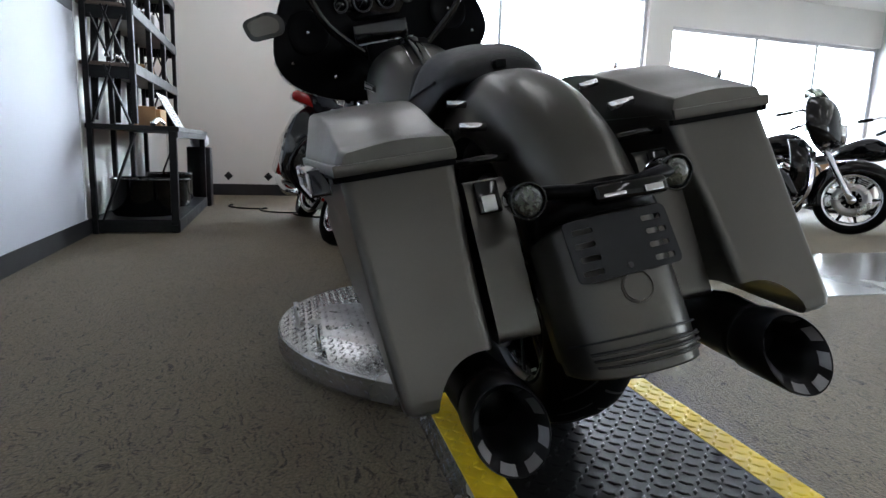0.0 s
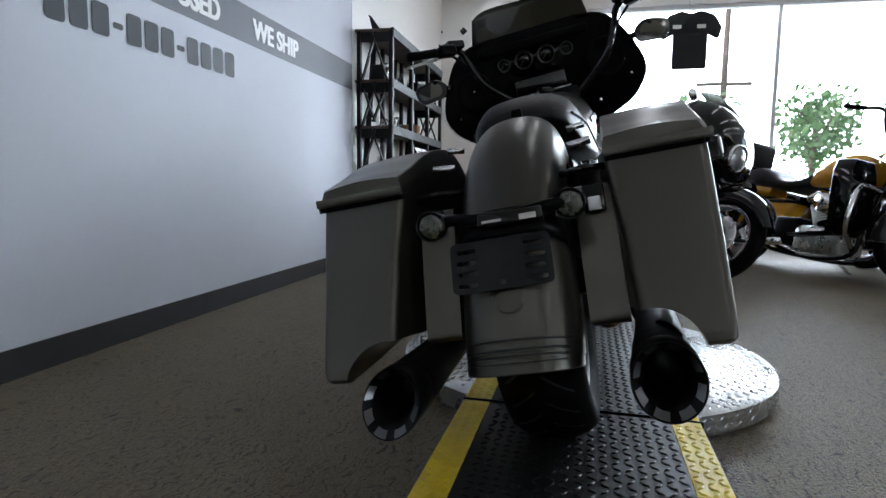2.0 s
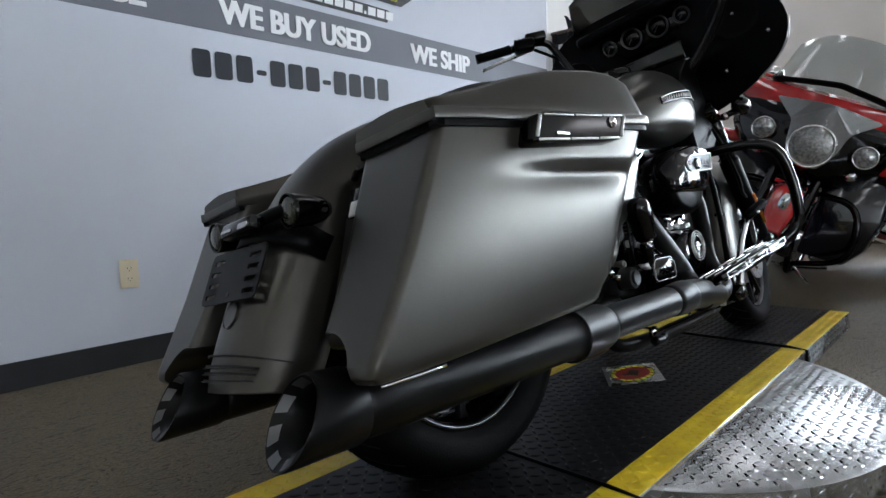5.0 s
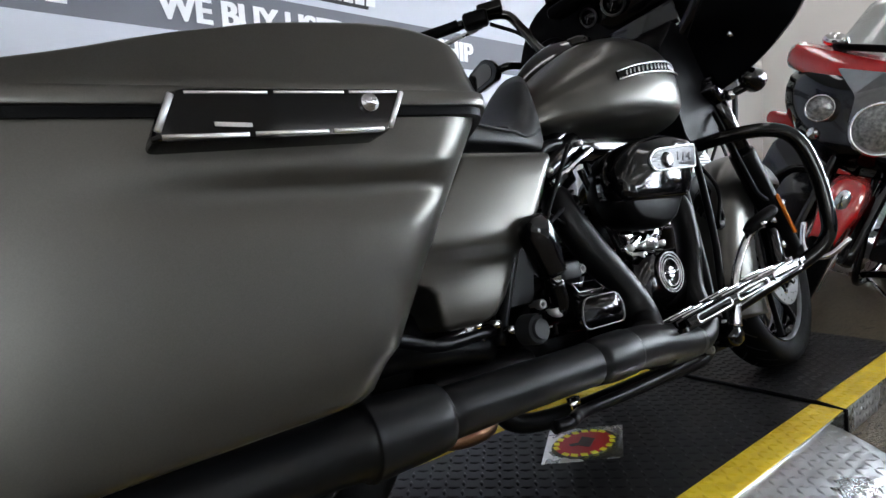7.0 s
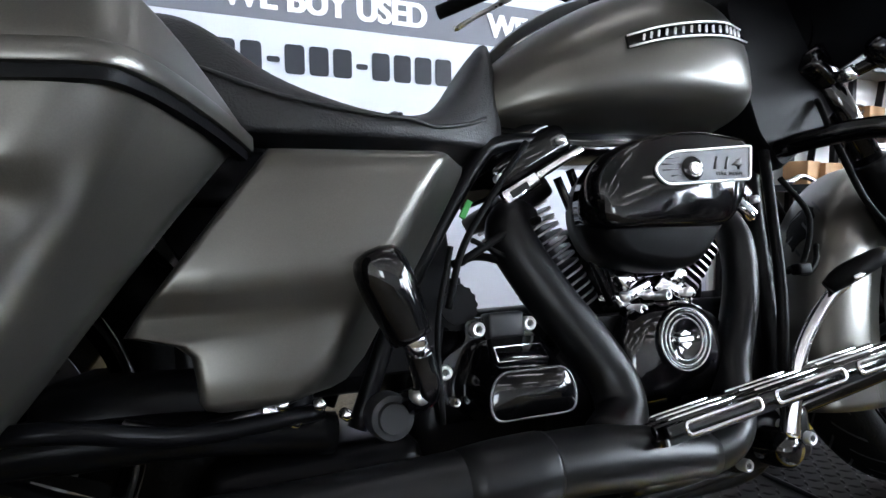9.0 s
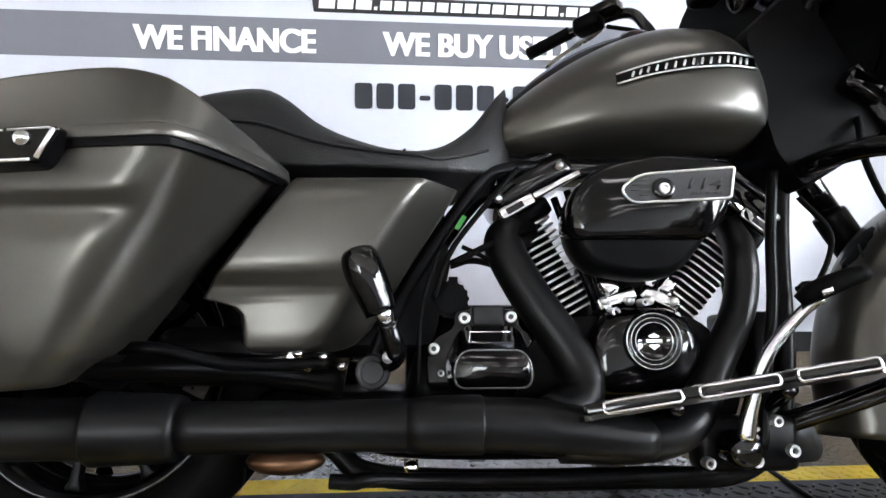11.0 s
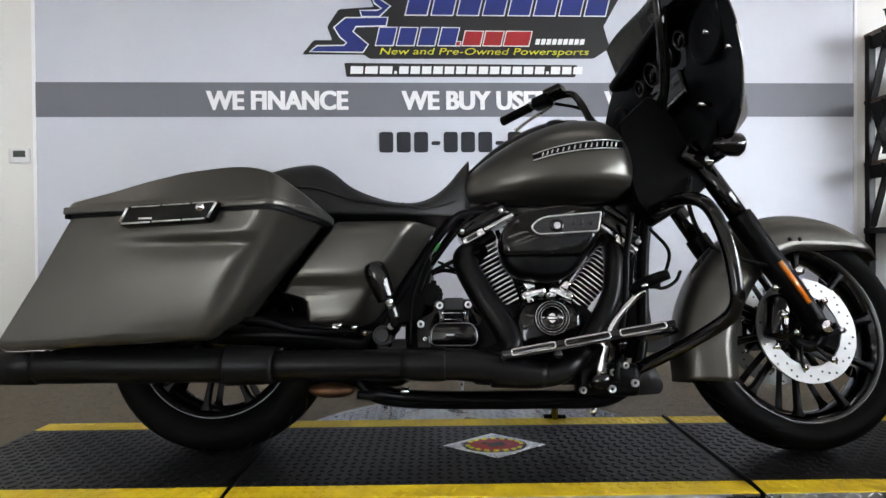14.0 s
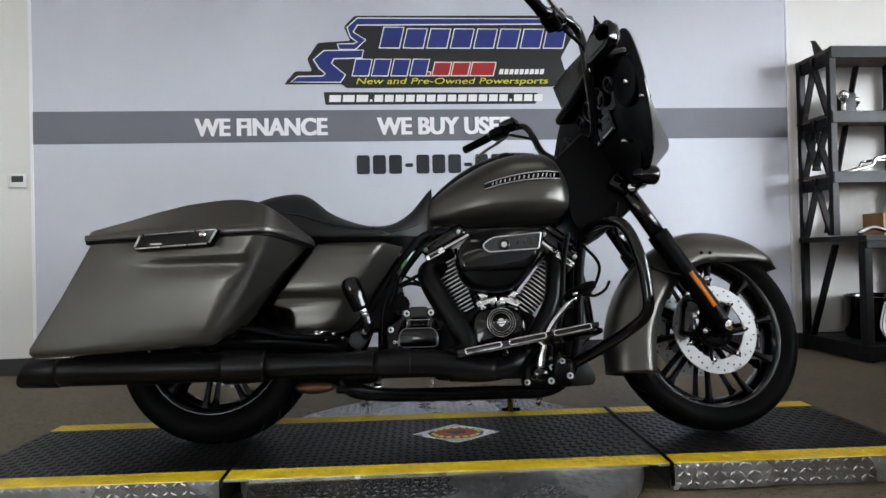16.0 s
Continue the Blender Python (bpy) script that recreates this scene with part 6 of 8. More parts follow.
tube(bm, [(1.136, -0.288, 0.436), (1.150, -0.292, 0.4425)], 0.0052, seg=8, smooth=0)
part("pad_edge", bm, "chrome", pedal)
bm = bmesh.new()
lathe(bm, [(0, 0.028), (0.018, 0.027), (0.026, 0.018), (0.028, 0), (0.028, -0.02)], Matrix.Translation((1.035, -0.215, 0.205)) @ Matrix.Rotation(radians(90), 4, "X"), seg=24)
part("pivot", bm, "gloss_black", pedal)
for x, z, r in ((1.093, 0.242, 0.008), (1.113, 0.242, 0.009), (1.081, 0.224, 0.0095), (1.135, 0.197, 0.0105), (1.075, 0.182, 0.0105), (1.000, 0.179, 0.0095)):
    socket_bolt(x, -0.188, z, r, pedal)
bm2 = rbox((1.070, -0.155, 0.205), (0.165, 0.055, 0.085), bevel=0.015)
part("mount_plate", bm2, "satin_black", pedal)
bm = bmesh.new()
prism(bm, round_poly([(1.13, 0.16), (1.225, 0.165), (1.235, 0.19), (1.20, 0.265), (1.15, 0.25)], 0.012, 3), 0.012, Matrix.Translation((0, -0.10, 0)) @ SIDE)
part("splash_flap", bm, "grey_plastic", pedal)
jiffy = new("side_stand")
jiffy.parent = bike
pipe("leg", [(0.98, 0.13, 0.15), (0.99, 0.24, 0.09), (1.0, 0.30, 0.066)], [0.014, 0.012, 0.014], "gloss_black", jiffy, seg=12)
bm = bmesh.new()
box(bm, (1.0, 0.31, 0.066), (0.07, 0.04, 0.012))
part("foot", bm, "satin_black", jiffy)
bm = bmesh.new()
box(bm, (1.055, -0.052, 0.118), (0.014, 0.018, 0.034), Matrix.Rotation(0.4, 4, "Y"))
cyl(bm, (1.052, -0.052, 0.13), (1.045, -0.052, 0.16), 0.006, seg=8)
part("drain_valve", bm, "chrome", jiffy)

# engine guard
for s in (-1, 1):
    pipe("engine_guard", [(1.235, s * 0.05, 0.668), (1.24, s * 0.16, 0.675), (1.27, s * 0.275, 0.668), (1.302, s * 0.332, 0.630), (1.330, s * 0.351, 0.53), (1.342, s * 0.350, 0.42), (1.338, s * 0.334, 0.373), (1.313, s * 0.302, 0.340), (1.245, s * 0.225, 0.288), (1.17, s * 0.15, 0.240), (1.11, s * 0.12, 0.215)], 0.0175, "gloss_black", bike, seg=16)
pipe("guard_cross", [(1.262, -0.06, 0.72), (1.255, 0, 0.73), (1.262, 0.06, 0.72)], 0.016, "gloss_black", bike, seg=14)

# ---- front end, turned a little to the left ----
fork = new("front_fork")
fork.parent = bike
fork.matrix_basis = STEER
for s in (-1, 1):
    top, low = Vector((1.335, s * 0.118, 0.86)), Vector((1.632, s * 0.118, 0.362))
    pipe("fork_tube", [top, top.lerp(low, 0.5)], 0.0275, "gloss_black", fork, seg=20, smooth=2)
    pipe("fork_leg", [top.lerp(low, 0.42), top.lerp(low, 0.46), top.lerp(low, 0.75), low, low + (low - top).normalized() * 0.05], [0.034, 0.036, 0.034, 0.031, 0.024], "satin_black", fork, seg=20, smooth=3)
    q = top.lerp(low, 0.815)
    dirn = (low - top).normalized()
    bm = bmesh.new()
    tube(bm, [q - dirn * 0.066 + Vector((0, s * 0.030, 0)), q + dirn * 0.066 + Vector((0, s * 0.030, 0))], 0.0145, seg=10, smooth=0, flat=0.5)
    part("reflector", bm, "amber", fork, "amber side reflector")
    bm = bmesh.new()
    cyl(bm, (FC[0], s * 0.085, FC[2]), (FC[0], s * 0.150, FC[2]), 0.023, seg=20)
    part("axle_boss", bm, "satin_black", fork)
    bm = bmesh.new()
    cyl(bm, (FC[0], s * 0.150, FC[2]), (FC[0], s * 0.160, FC[2]), 0.016, seg=20)
    cyl(bm, (FC[0], s * 0.160, FC[2]), (FC[0], s * 0.163, FC[2]), 0.009, seg=6)
    part("axle_nut", bm, "chrome", fork)
    # caliper behind the leg
    bm2 = rbox((1.545, s * 0.100, 0.362), (0.058, 0.055, 0.125), rot=Matrix.Rotation(radians(14), 4, "Y"), bevel=0.016, seg=3)
    cal = part("caliper", bm2, "gloss_black", fork)
    bm = bmesh.new()
    cyl(bm, (1.548, s * 0.125, 0.366), (1.548, s * 0.134, 0.366), 0.011, seg=20)
    part("caliper_cap", bm, "bolt_steel", cal)
    bm = bmesh.new()
    for x, z in ((1.535, 0.44), (1.575, 0.318), (1.60, 0.42)):
        cyl(bm, (x, s * 0.120, z), (x, s * 0.134, z), 0.009, seg=12)
    cyl(bm, (1.60, s * 0.115, 0.485), (1.60, s * 0.150, 0.485), 0.012, seg=12)
    cyl(bm, (1.575, s * 0.115, 0.500), (1.575, s * 0.140, 0.500), 0.009, seg=12)
    part("bolt", bm, "bolt_steel", cal)
bm2 = rbox((1.335, 0, 0.815), (0.07, 0.30, 0.045), rot=Matrix.Rotation(radians(32), 4, "Y"), bevel=0.01)
part("lower_clamp", bm2, "gloss_black", fork)
pipe("steering_stem", [(1.30, 0, 0.90), (1.22, 0, 0.72)], 0.035, "gloss_black", bike, smooth=2)
pipe("brake_hose", [(1.33, -0.12, 0.76), (1.30, -0.15, 0.66), (1.33, -0.16, 0.56), (1.43, -0.14, 0.52), (1.53, -0.13, 0.50)], 0.006, "rubber", fork, seg=8)
pipe("wiring", [(1.22, -0.13, 0.62), (1.265, -0.14, 0.55), (1.235, -0.14, 0.47), (1.195, -0.14, 0.455)], 0.005, "rubber", bike, seg=8)
pipe("wiring", [(1.20, -0.14, 0.46), (1.24, -0.14, 0.45), (1.28, -0.13, 0.47), (1.30, -0.12, 0.50)], 0.005, "rubber", bike, seg=8)
bm2 = rbox((1.215, -0.15, 0.458), (0.03, 0.02, 0.02), bevel=0.004)
part("connector", bm2, "plastic", bike)

# front fender: skirt at the back, drawn-out nose
FF = [(1.945, 0.552), (1.900, 0.600), (1.83, 0.648), (1.75, 0.675), (1.66, 0.683), (1.57, 0.668), (1.47, 0.612), (1.385, 0.530), (1.325, 0.43), (1.293, 0.32), (1.287, 0.195)]
ff = fender(FF, [(0, .030), (.1, .074), (.3, .086), (.6, .088), (1, .082)], [(0, .004), (.1, .048), (.2, .092), (.3, .116), (.4, .124), (.55, .13), (.8, .14), (1, .135)], "front_fender", "matte", fork, power=3.0)
for x in (1.628, 1.660):
    bm = bmesh.new()
    for s in (-1, 1):
        cyl(bm, (x, s * 0.084, 0.592), (x, s * 0.091, 0.592), 0.006, seg=10)
    part("rivet", bm, "satin_black", ff)

# batwing fairing
fair = new("fairing")
fair.parent = bike
fair.matrix_basis = Matrix.Translation((0, 0.025, 0)) @ STEER
HALF_OUT = [(0.0, 1.345, 1.350), (0.12, 1.345, 1.350), (0.24, 1.342, 1.344), (0.325, 1.325, 1.336), (0.378, 1.270, 1.328), (0.418, 1.190, 1.320), (0.450, 1.110, 1.314), (0.470, 1.035, 1.312),
            (0.442, 0.965, 1.332), (0.390, 0.918, 1.362), (0.325, 0.885, 1.392), (0.26, 0.860, 1.41), (0.20, 0.840, 1.425), (0.10, 0.822, 1.435), (0.0, 0.818, 1.44)]
NOSE = Vector((1.640, 0, 1.045))


def fair_ring(f, push, lift=0.0):
    """The outline of the fairing in y, z, drawn in towards the nose by f and forwards by push."""
    half = [Vector((x, y, z)) for y, z, x in HALF_OUT]
    out = []
    for p in half + [Vector((q.x, -q.y, q.z)) for q in reversed(half[1:-1])]:
        q = p.lerp(NOSE, f)
        high = max(0.0, min(1.0, (q.z - 1.05) / 0.20))
        out.append(Vector((p.x + (NOSE.x - p.x) * push * (1 - 0.85 * high) + lift, q.y, q.z)))
    return out


bm = bmesh.new()
rings = [fair_ring(f, f ** 1.05) for f in (0, 0.02, 0.08, 0.18, 0.32, 0.48, 0.64, 0.80, 0.92)]
skin(bm, rings, caps=False)
bm.faces.new([v for v in bm.verts][-len(rings[-1]):])
part("outer_shell", bm, "matte", fair, "matte olive fork-mounted fairing", mods=(("sub", 1), ("solid", 0.004)))
bm = bmesh.new()
rings = [fair_ring(f, push, -0.004) for f, push in ((0.004, 0.0), (0.02, 0.006), (0.10, 0.045), (0.22, 0.11), (0.45, 0.22), (0.75, 0.28))]
skin(bm, rings, caps=False)
bm.faces.new([v for v in bm.verts][-len(rings[-1]):])
inner = part("inner_panel", bm, "plastic", fair, "black inner dash panel", mods=(("sub", 1),))
bm2 = rbox((1.335, 0, 1.272), (0.13, 0.50, 0.040), rot=Matrix.Rotation(radians(-10), 4, "Y"), bevel=0.018, seg=4)
part("brow", bm2, "plastic", inner)
bm2 = rbox((1.392, 0, 1.195), (0.05, 0.54, 0.11), rot=Matrix.Rotation(radians(-20), 4, "Y"), bevel=0.02, seg=3)
dash = part("dash", bm2, "gloss_black", inner)
for y, r in ((-0.145, 0.027), (-0.052, 0.038), (0.052, 0.038), (0.145, 0.027)):
    mG = Matrix.Translation((1.346, y, 1.210)) @ Matrix.Rotation(radians(-110), 4, "Y")
    bm = bmesh.new()
    lathe(bm, [(r, -0.01), (r + 0.004, 0.004), (r, 0.008), (r - 0.004, 0.004)], mG, seg=32)
    g = part("gauge", bm, "dim_ring", dash, "round instrument with bright ring")
    bm = bmesh.new()
    lathe(bm, [(0, 0.003), (r - 0.003, 0.003), (r - 0.003, -0.004)], mG, seg=28)
    part("gauge_face", bm, "gloss_black", g)
    bm = bmesh.new()
    cyl(bm, mG @ Vector((0, 0, 0.0045)), mG @ Vector((r * 0.7 * math.cos(2.4), r * 0.7 * math.sin(2.4), 0.0045)), 0.0014, seg=6)
    part("needle", bm, "dim_ring", g)
bm2 = rbox((1.36, 0, 1.085), (0.02, 0.24, 0.085), rot=Matrix.Rotation(radians(-12), 4, "Y"), bevel=0.008)
part("radio_screen", bm2, "gloss_black", inner)
bm = bmesh.new()
tube(bm, [(1.347, 0.13, 1.045), (1.347, -0.13, 1.045)], 0.003, seg=6, smooth=0)
part("bright_edge", bm, "steel", inner)
for s in (-1, 1):
    mS = Matrix.Translation((1.335, s * 0.305, 1.125)) @ Matrix.Rotation(radians(-95), 4, "Y")
    bm = bmesh.new()
    lathe(bm, [(0.085, -0.012), (0.088, 0.004), (0.078, 0.010), (0.060, 0.0), (0.0, -0.004)], mS, seg=36)
    part("speaker", bm, "plastic", inner)
    bm = bmesh.new()
    for y, z in ((0.305, 1.125), (0.395, 1.02), (0.24, 0.94)):
        cyl(bm, (1.322, s * y, z), (1.36, s * y, z), 0.006, seg=10)
    part("screw", bm, "chrome", inner)
    # bright edge of the lower wing
    bm = bmesh.new()
    tube(bm, [(1.309, s * 0.466, 1.035), (1.328, s * 0.442, 0.967), (1.357, s * 0.390, 0.920), (1.387, s * 0.325, 0.887)], 0.0025, seg=6)
    part("wing_edge", bm, "steel", inner)
    # turn lamp under the fairing
    mT = Matrix.Translation((1.41, s * 0.215, 0.822)) @ Matrix.Rotation(radians(90), 4, "Y")
    bm = bmesh.new()
    lathe(bm, [(0, -0.06), (0.014, -0.055), (0.026, -0.035), (0.032, -0.01), (0.033, 0.014), (0.028, 0.022), (0, 0.026)], mT, seg=28)
    tl = part("turn_lamp", bm, "gloss_black", fork)
    pipe("stalk", [(1.40, s * 0.21, 0.81), (1.38, s * 0.16, 0.80), (1.365, s * 0.12, 0.795)], 0.012, "gloss_black", tl, seg=10)
    bm = bmesh.new()
    cyl(bm, (1.365, s * 0.155, 0.795), (1.365, s * 0.175, 0.795), 0.014, seg=14)
    part("stalk_bolt", bm, "chrome", tl)
    # mirror
    mM = Matrix.Translation((1.170, s * 0.490, 1.148)) @ Matrix.Rotation(radians(s * -8), 4, "Z")
    bm = bmesh.new()
    outl = round_poly([(-0.080, -0.046), (0.050, -0.052), (0.070, 0.025), (-0.04, 0.048), (-0.09, 0.01)], 0.03, 5)
    skin(bm, [[mM @ Vector((dx, s * p.x * k, p.y * k)) for p in outl] for dx, k in ((-0.006, 0.97), (0.0, 1.0), (0.03, 0.85), (0.05, 0.5))])
    mi = part("mirror", bm, "gloss_black", fair, "black fairing mirror", mods=(("split", 50),))
    bm = bmesh.new()
    skin(bm, [[mM @ Vector((dx, s * p.x * 0.74, p.y * 0.70)) for p in outl] for dx in (-0.0075, -0.0065)])
    part("mirror_glass", bm, "mirror", mi, smooth=False)
    pipe("mirror_arm", [mM @ Vector((0.03, -s * 0.02, 0)), mM @ Vector((0.05, -s * 0.08, 0.0)), (1.285, s * 0.410, 1.165)], 0.014, "gloss_black", mi, seg=10)
    # handlebar half with controls
    pipe("handlebar", [(1.27, s * 0.06, 0.95), (1.26, s * 0.16, 1.02), (1.21, s * 0.27, 1.12), (1.185, s * 0.315, 1.22), (1.155, s * 0.34, 1.275), (1.09, s * 0.385, 1.278), (1.01, s * 0.44, 1.258)], 0.0145, "gloss_black", fork, seg=14)
    pipe("grip", [(1.015, s * 0.43, 1.26), (1.00, s * 0.447, 1.258), (0.928, s * 0.535, 1.250)], [0.019, 0.0175, 0.0185], "rubber", fork, seg=16, smooth=3)
    bm2 = rbox((1.055, s * 0.388, 1.264), (0.052, 0.080, 0.046), rot=Matrix.Rotation(radians(s * 38), 4, "Z"), bevel=0.012, seg=3)
    sw = part("switch_housing", bm2, "satin_black", fork)
    bm = bmesh.new()
    for k in range(4):
        box(bm, (1.065 - 0.010 * k, s * (0.372 + 0.012 * k), 1.290), (0.009, 0.009, 0.006))
    part("button", bm, "plastic", sw)
    bm2 = rbox((1.095, s * 0.355, 1.290), (0.052, 0.080, 0.034), rot=Matrix.Rotation(radians(s * 38), 4, "Z"), bevel=0.008, seg=3)
    part("reservoir", bm2, "gloss_black", fork)
    pipe("lever", [(1.098, s * 0.385, 1.264), (1.085, s * 0.42, 1.255), (1.02, s * 0.50, 1.235), (0.985, s * 0.555, 1.222)], [0.010, 0.008, 0.0065, 0.008], "steel", fork, seg=10)
    pipe("control_cable", [(1.10, s * 0.37, 1.25), (1.19, s * 0.32, 1.20), (1.225, s * 0.26, 1.09), (1.27, s * 0.14, 0.99), (1.29, s * 0.08, 0.90)], 0.006, "rubber", fork, seg=8)
# black cover round the steering head
bm = bmesh.new()
neck = round_poly([(1.150, 0.940), (1.245, 1.030), (1.290, 1.000), (1.405, 0.755), (1.345, 0.700), (1.235, 0.635), (1.190, 0.70), (1.165, 0.82)], 0.015, 4)
skin(bm, [[Vector((1.27 + (p.x - 1.27) * k, y, 0.83 + (p.y - 0.83) * k)) for p in neck] for y, k in ((0.125, 0.96), (0.115, 1.0), (-0.115, 1.0), (-0.125, 0.96))])
part("neck_cover", bm, "plastic", bike, "black cover round the steering head", mods=(("split", 40),))
# windshield
bm = bmesh.new()
rings = []
for f in [k / 6 for k in range(7)]:
    row = []
    for k in range(21):
        a = -1 + 2 * k / 20
        w = 0.270 - 0.03 * f
        top = 1.315 + 0.16 * f * (1 - 0.32 * abs(a) ** 5)
        row.append(Vector((1.395 - 0.05 * f - 0.07 * a * a, w * a, top)))
    rings.append(row)
skin(bm, rings, closed=False, caps=False)
part("windshield", bm, "dark_shield", fair, "low dark tinted windshield", mods=(("solid", 0.004),))
# headlamp
bm = bmesh.new()
mH = Matrix.Translation((1.500, 0, 0.975)) @ Matrix.Rotation(radians(90), 4, "Y")
lathe(bm, [(0.100, -0.04), (0.100, 0.012), (0.092, 0.020), (0.088, 0.012)], mH, seg=36)
hl = part("headlamp", bm, "gloss_black", fair)
bm = bmesh.new()
lathe(bm, [(0.089, 0.010), (0.06, 0.022), (0, 0.028)], mH, seg=36)
part("lens", bm, "lens", hl)

# ---- shelving and its contents ----
def shelf_unit():
    e = empty("shelf_unit", Matrix.Translation((3.25, 0, 0)), "black steel rack with truss ends and a deeper bench", "shelf")
    Y0, Y1 = 1.945, 1.645  # back and front
    L = 1.90
    def bar(a, b, w=0.04, d=0.03, name="post", mat="shelf"):
        a, b = Vector(a), Vector(b)
        m = Matrix.Translation((a + b) / 2) @ (b - a).to_track_quat("Z", "Y").to_matrix().to_4x4()
        bm = rbox((0, 0, 0), (w, d, (b - a).length), bevel=0.004)
        bm.transform(m)
        return part(name, bm, mat, e, smooth=False)
    for x in (0.015, 0.64, 1.27, L - 0.015):
        bar((x, Y1, 0.76), (x, Y1, 1.93), 0.045, 0.035)
        bar((x, Y0 - 0.02, 0.0), (x, Y0 - 0.02, 1.93), 0.045, 0.035)
    for x in (0.015, L - 0.015):
        # truss panel of the end
        for z0, z1 in ((0.76, 1.14), (1.14, 1.52), (1.52, 1.93)):
            ym = (Y0 + Y1) / 2
            bar((x, Y1 + 0.03, z0), (x, ym + 0.02, z1), 0.045, 0.012, "brace")
            bar((x, Y0 - 0.04, z0), (x, ym - 0.02, z1), 0.045, 0.012, "brace")
            bar((x, Y1 + 0.02, z1 - 0.045), (x, Y0 - 0.03, z1 - 0.045), 0.012, 0.085, "cross_plate")
            if z1 == 1.52:
                bar((x, ym + 0.01, z0 + 0.05), (x, Y1 + 0.05, z1 - 0.06), 0.05, 0.012, "brace")
                bar((x, ym - 0.01, z0 + 0.05), (x, Y0 - 0.06, z1 - 0.06), 0.05, 0.012, "brace")
    for z in (1.145, 1.525, 1.935):
        bm = rbox((L / 2, (Y0 + Y1) / 2, z), (L, Y0 - Y1 + 0.03, 0.024), bevel=0.003)
        part("shelf_board", bm, "wood", e, smooth=False)
        bar((0, Y1 - 0.012, z - 0.02), (L, Y1 - 0.012, z - 0.02), 0.022, 0.075, "front_rail")
    # back braces of the bays
    for x in (0.30, 0.95, 1.6):
        bar((x - 0.12, Y0 - 0.012, 0.78), (x + 0.12, Y0 - 0.012, 1.92), 0.05, 0.012, "brace")
    # bench
    B1 = 1.395
    for x in (0.02, L - 0.02):
        bar((x, B1 + 0.02, 0.06), (x, B1 + 0.02, 0.72), 0.05, 0.05, "bench_leg")
        bar((x, Y0 - 0.05, 0.04), (x, (Y0 + B1) / 2 - 0.02, 0.70), 0.045, 0.014, "brace")
    bm = rbox((L / 2, (Y0 + B1) / 2 - 0.01, 0.735), (L + 0.02, Y0 - B1 + 0.03, 0.035), bevel=0.004)
    part("bench_top", bm, "shelf", e, smooth=False)
    bar((0, B1, 0.705), (L, B1, 0.705), 0.03, 0.06, "front_rail")
    bm = rbox((L / 2, (Y0 + B1) / 2, 0.085), (L, Y0 - B1, 0.03), bevel=0.004)
    part("bench_base", bm, "shelf", e, smooth=False)
    bar((0, B1 + 0.005, 0.055), (L, B1 + 0.005, 0.055), 0.03, 0.09, "front_rail")
    bar((0.012, B1, 0.055), (0.012, Y0, 0.055), 0.025, 0.09, "end_rail")
    for x in (0.05, L - 0.05):
        for y in (B1 + 0.03, Y0 - 0.05):
            bm = bmesh.new()
            cyl(bm, (x, y, 0.0), (x, y, 0.012), 0.02, seg=14)
            part("foot", bm, "satin_black", e)
    # peaked ornament on the top corner
    bm = bmesh.new()
    prism(bm, [(-0.05, 0), (0.02, 0), (0.045, 0.10), (0.06, 0.12), (0.035, 0.115)], 0.02, Matrix.Translation((0.04, 1.80, 1.947)) @ Matrix.Rotation(radians(90), 4, "Z") @ SIDE)
    part("finial", bm, "shelf", e, smooth=False)
    return e


shelf_unit()


def tub(x, y, z, r, h):
    bm = bmesh.new()
    lathe(bm, [(0, 0), (r * 0.94, 0), (r, h * 0.1), (r, h), (r * 1.03, h + 0.01), (r * 0.98, h + 0.012), (r * 0.96, h), (r * 0.95, 0.02), (0, 0.02)], Matrix.Translation((x, y, z)), seg=40)
    return tagged(link_bm("tub", bm, "gloss_black"), "round black tub standing on the bench base", "tub", "black tubs")


tub(3.62, 1.67, 0.10, 0.23, 0.26)
tub(4.30, 1.68, 0.10, 0.24, 0.22)
tub(4.85, 1.68, 0.10, 0.20, 0.24)


def carton(x, y, z, sx, sy, sz, turn):
    e = empty("carton", pose(x, y, z, 0, 0, turn), "small brown cardboard carton on the rack", "box", "cartons")
    part("body", rbox((0, 0, sz / 2), (sx, sy, sz), bevel=0.003), "card", e, smooth=False)
    part("tape", rbox((0, 0, sz + 0.0005), (sx, 0.03, 0.002)), "ivory", e, smooth=False)
    return e


carton(3.58, 1.64, 0.753, 0.16, 0.14, 0.14, 10)
carton(3.74, 1.60, 0.753, 0.14, 0.12, 0.13, -8)
carton(4.45, 1.80, 1.158, 0.20, 0.16, 0.12, 5)


def sheet(x, y, z, turn):
    e = empty("printed_sheet", pose(x, y, z, -28, 0, turn), "white printed price sheet on a slanted stand", "sheet", "price sheets")
    part("paper", rbox((0, 0, 0.15), (0.21, 0.003, 0.30)), "paper", e, smooth=False)
    for k in range(9):
        part("text_bar", rbox((-0.01 - 0.012 * (k % 3), -0.0024, 0.26 - 0.026 * k), (0.15 - 0.025 * (k % 3), 0.001, 0.010)), "dark_vinyl", e, smooth=False)
    part("stand", rbox((0, 0.03, 0.10), (0.20, 0.05, 0.20), bevel=0.004), "plastic", e, smooth=False)
    return e


sheet(4.02, 1.475, 0.757, 0)
sheet(4.27, 1.475, 0.757, 0)


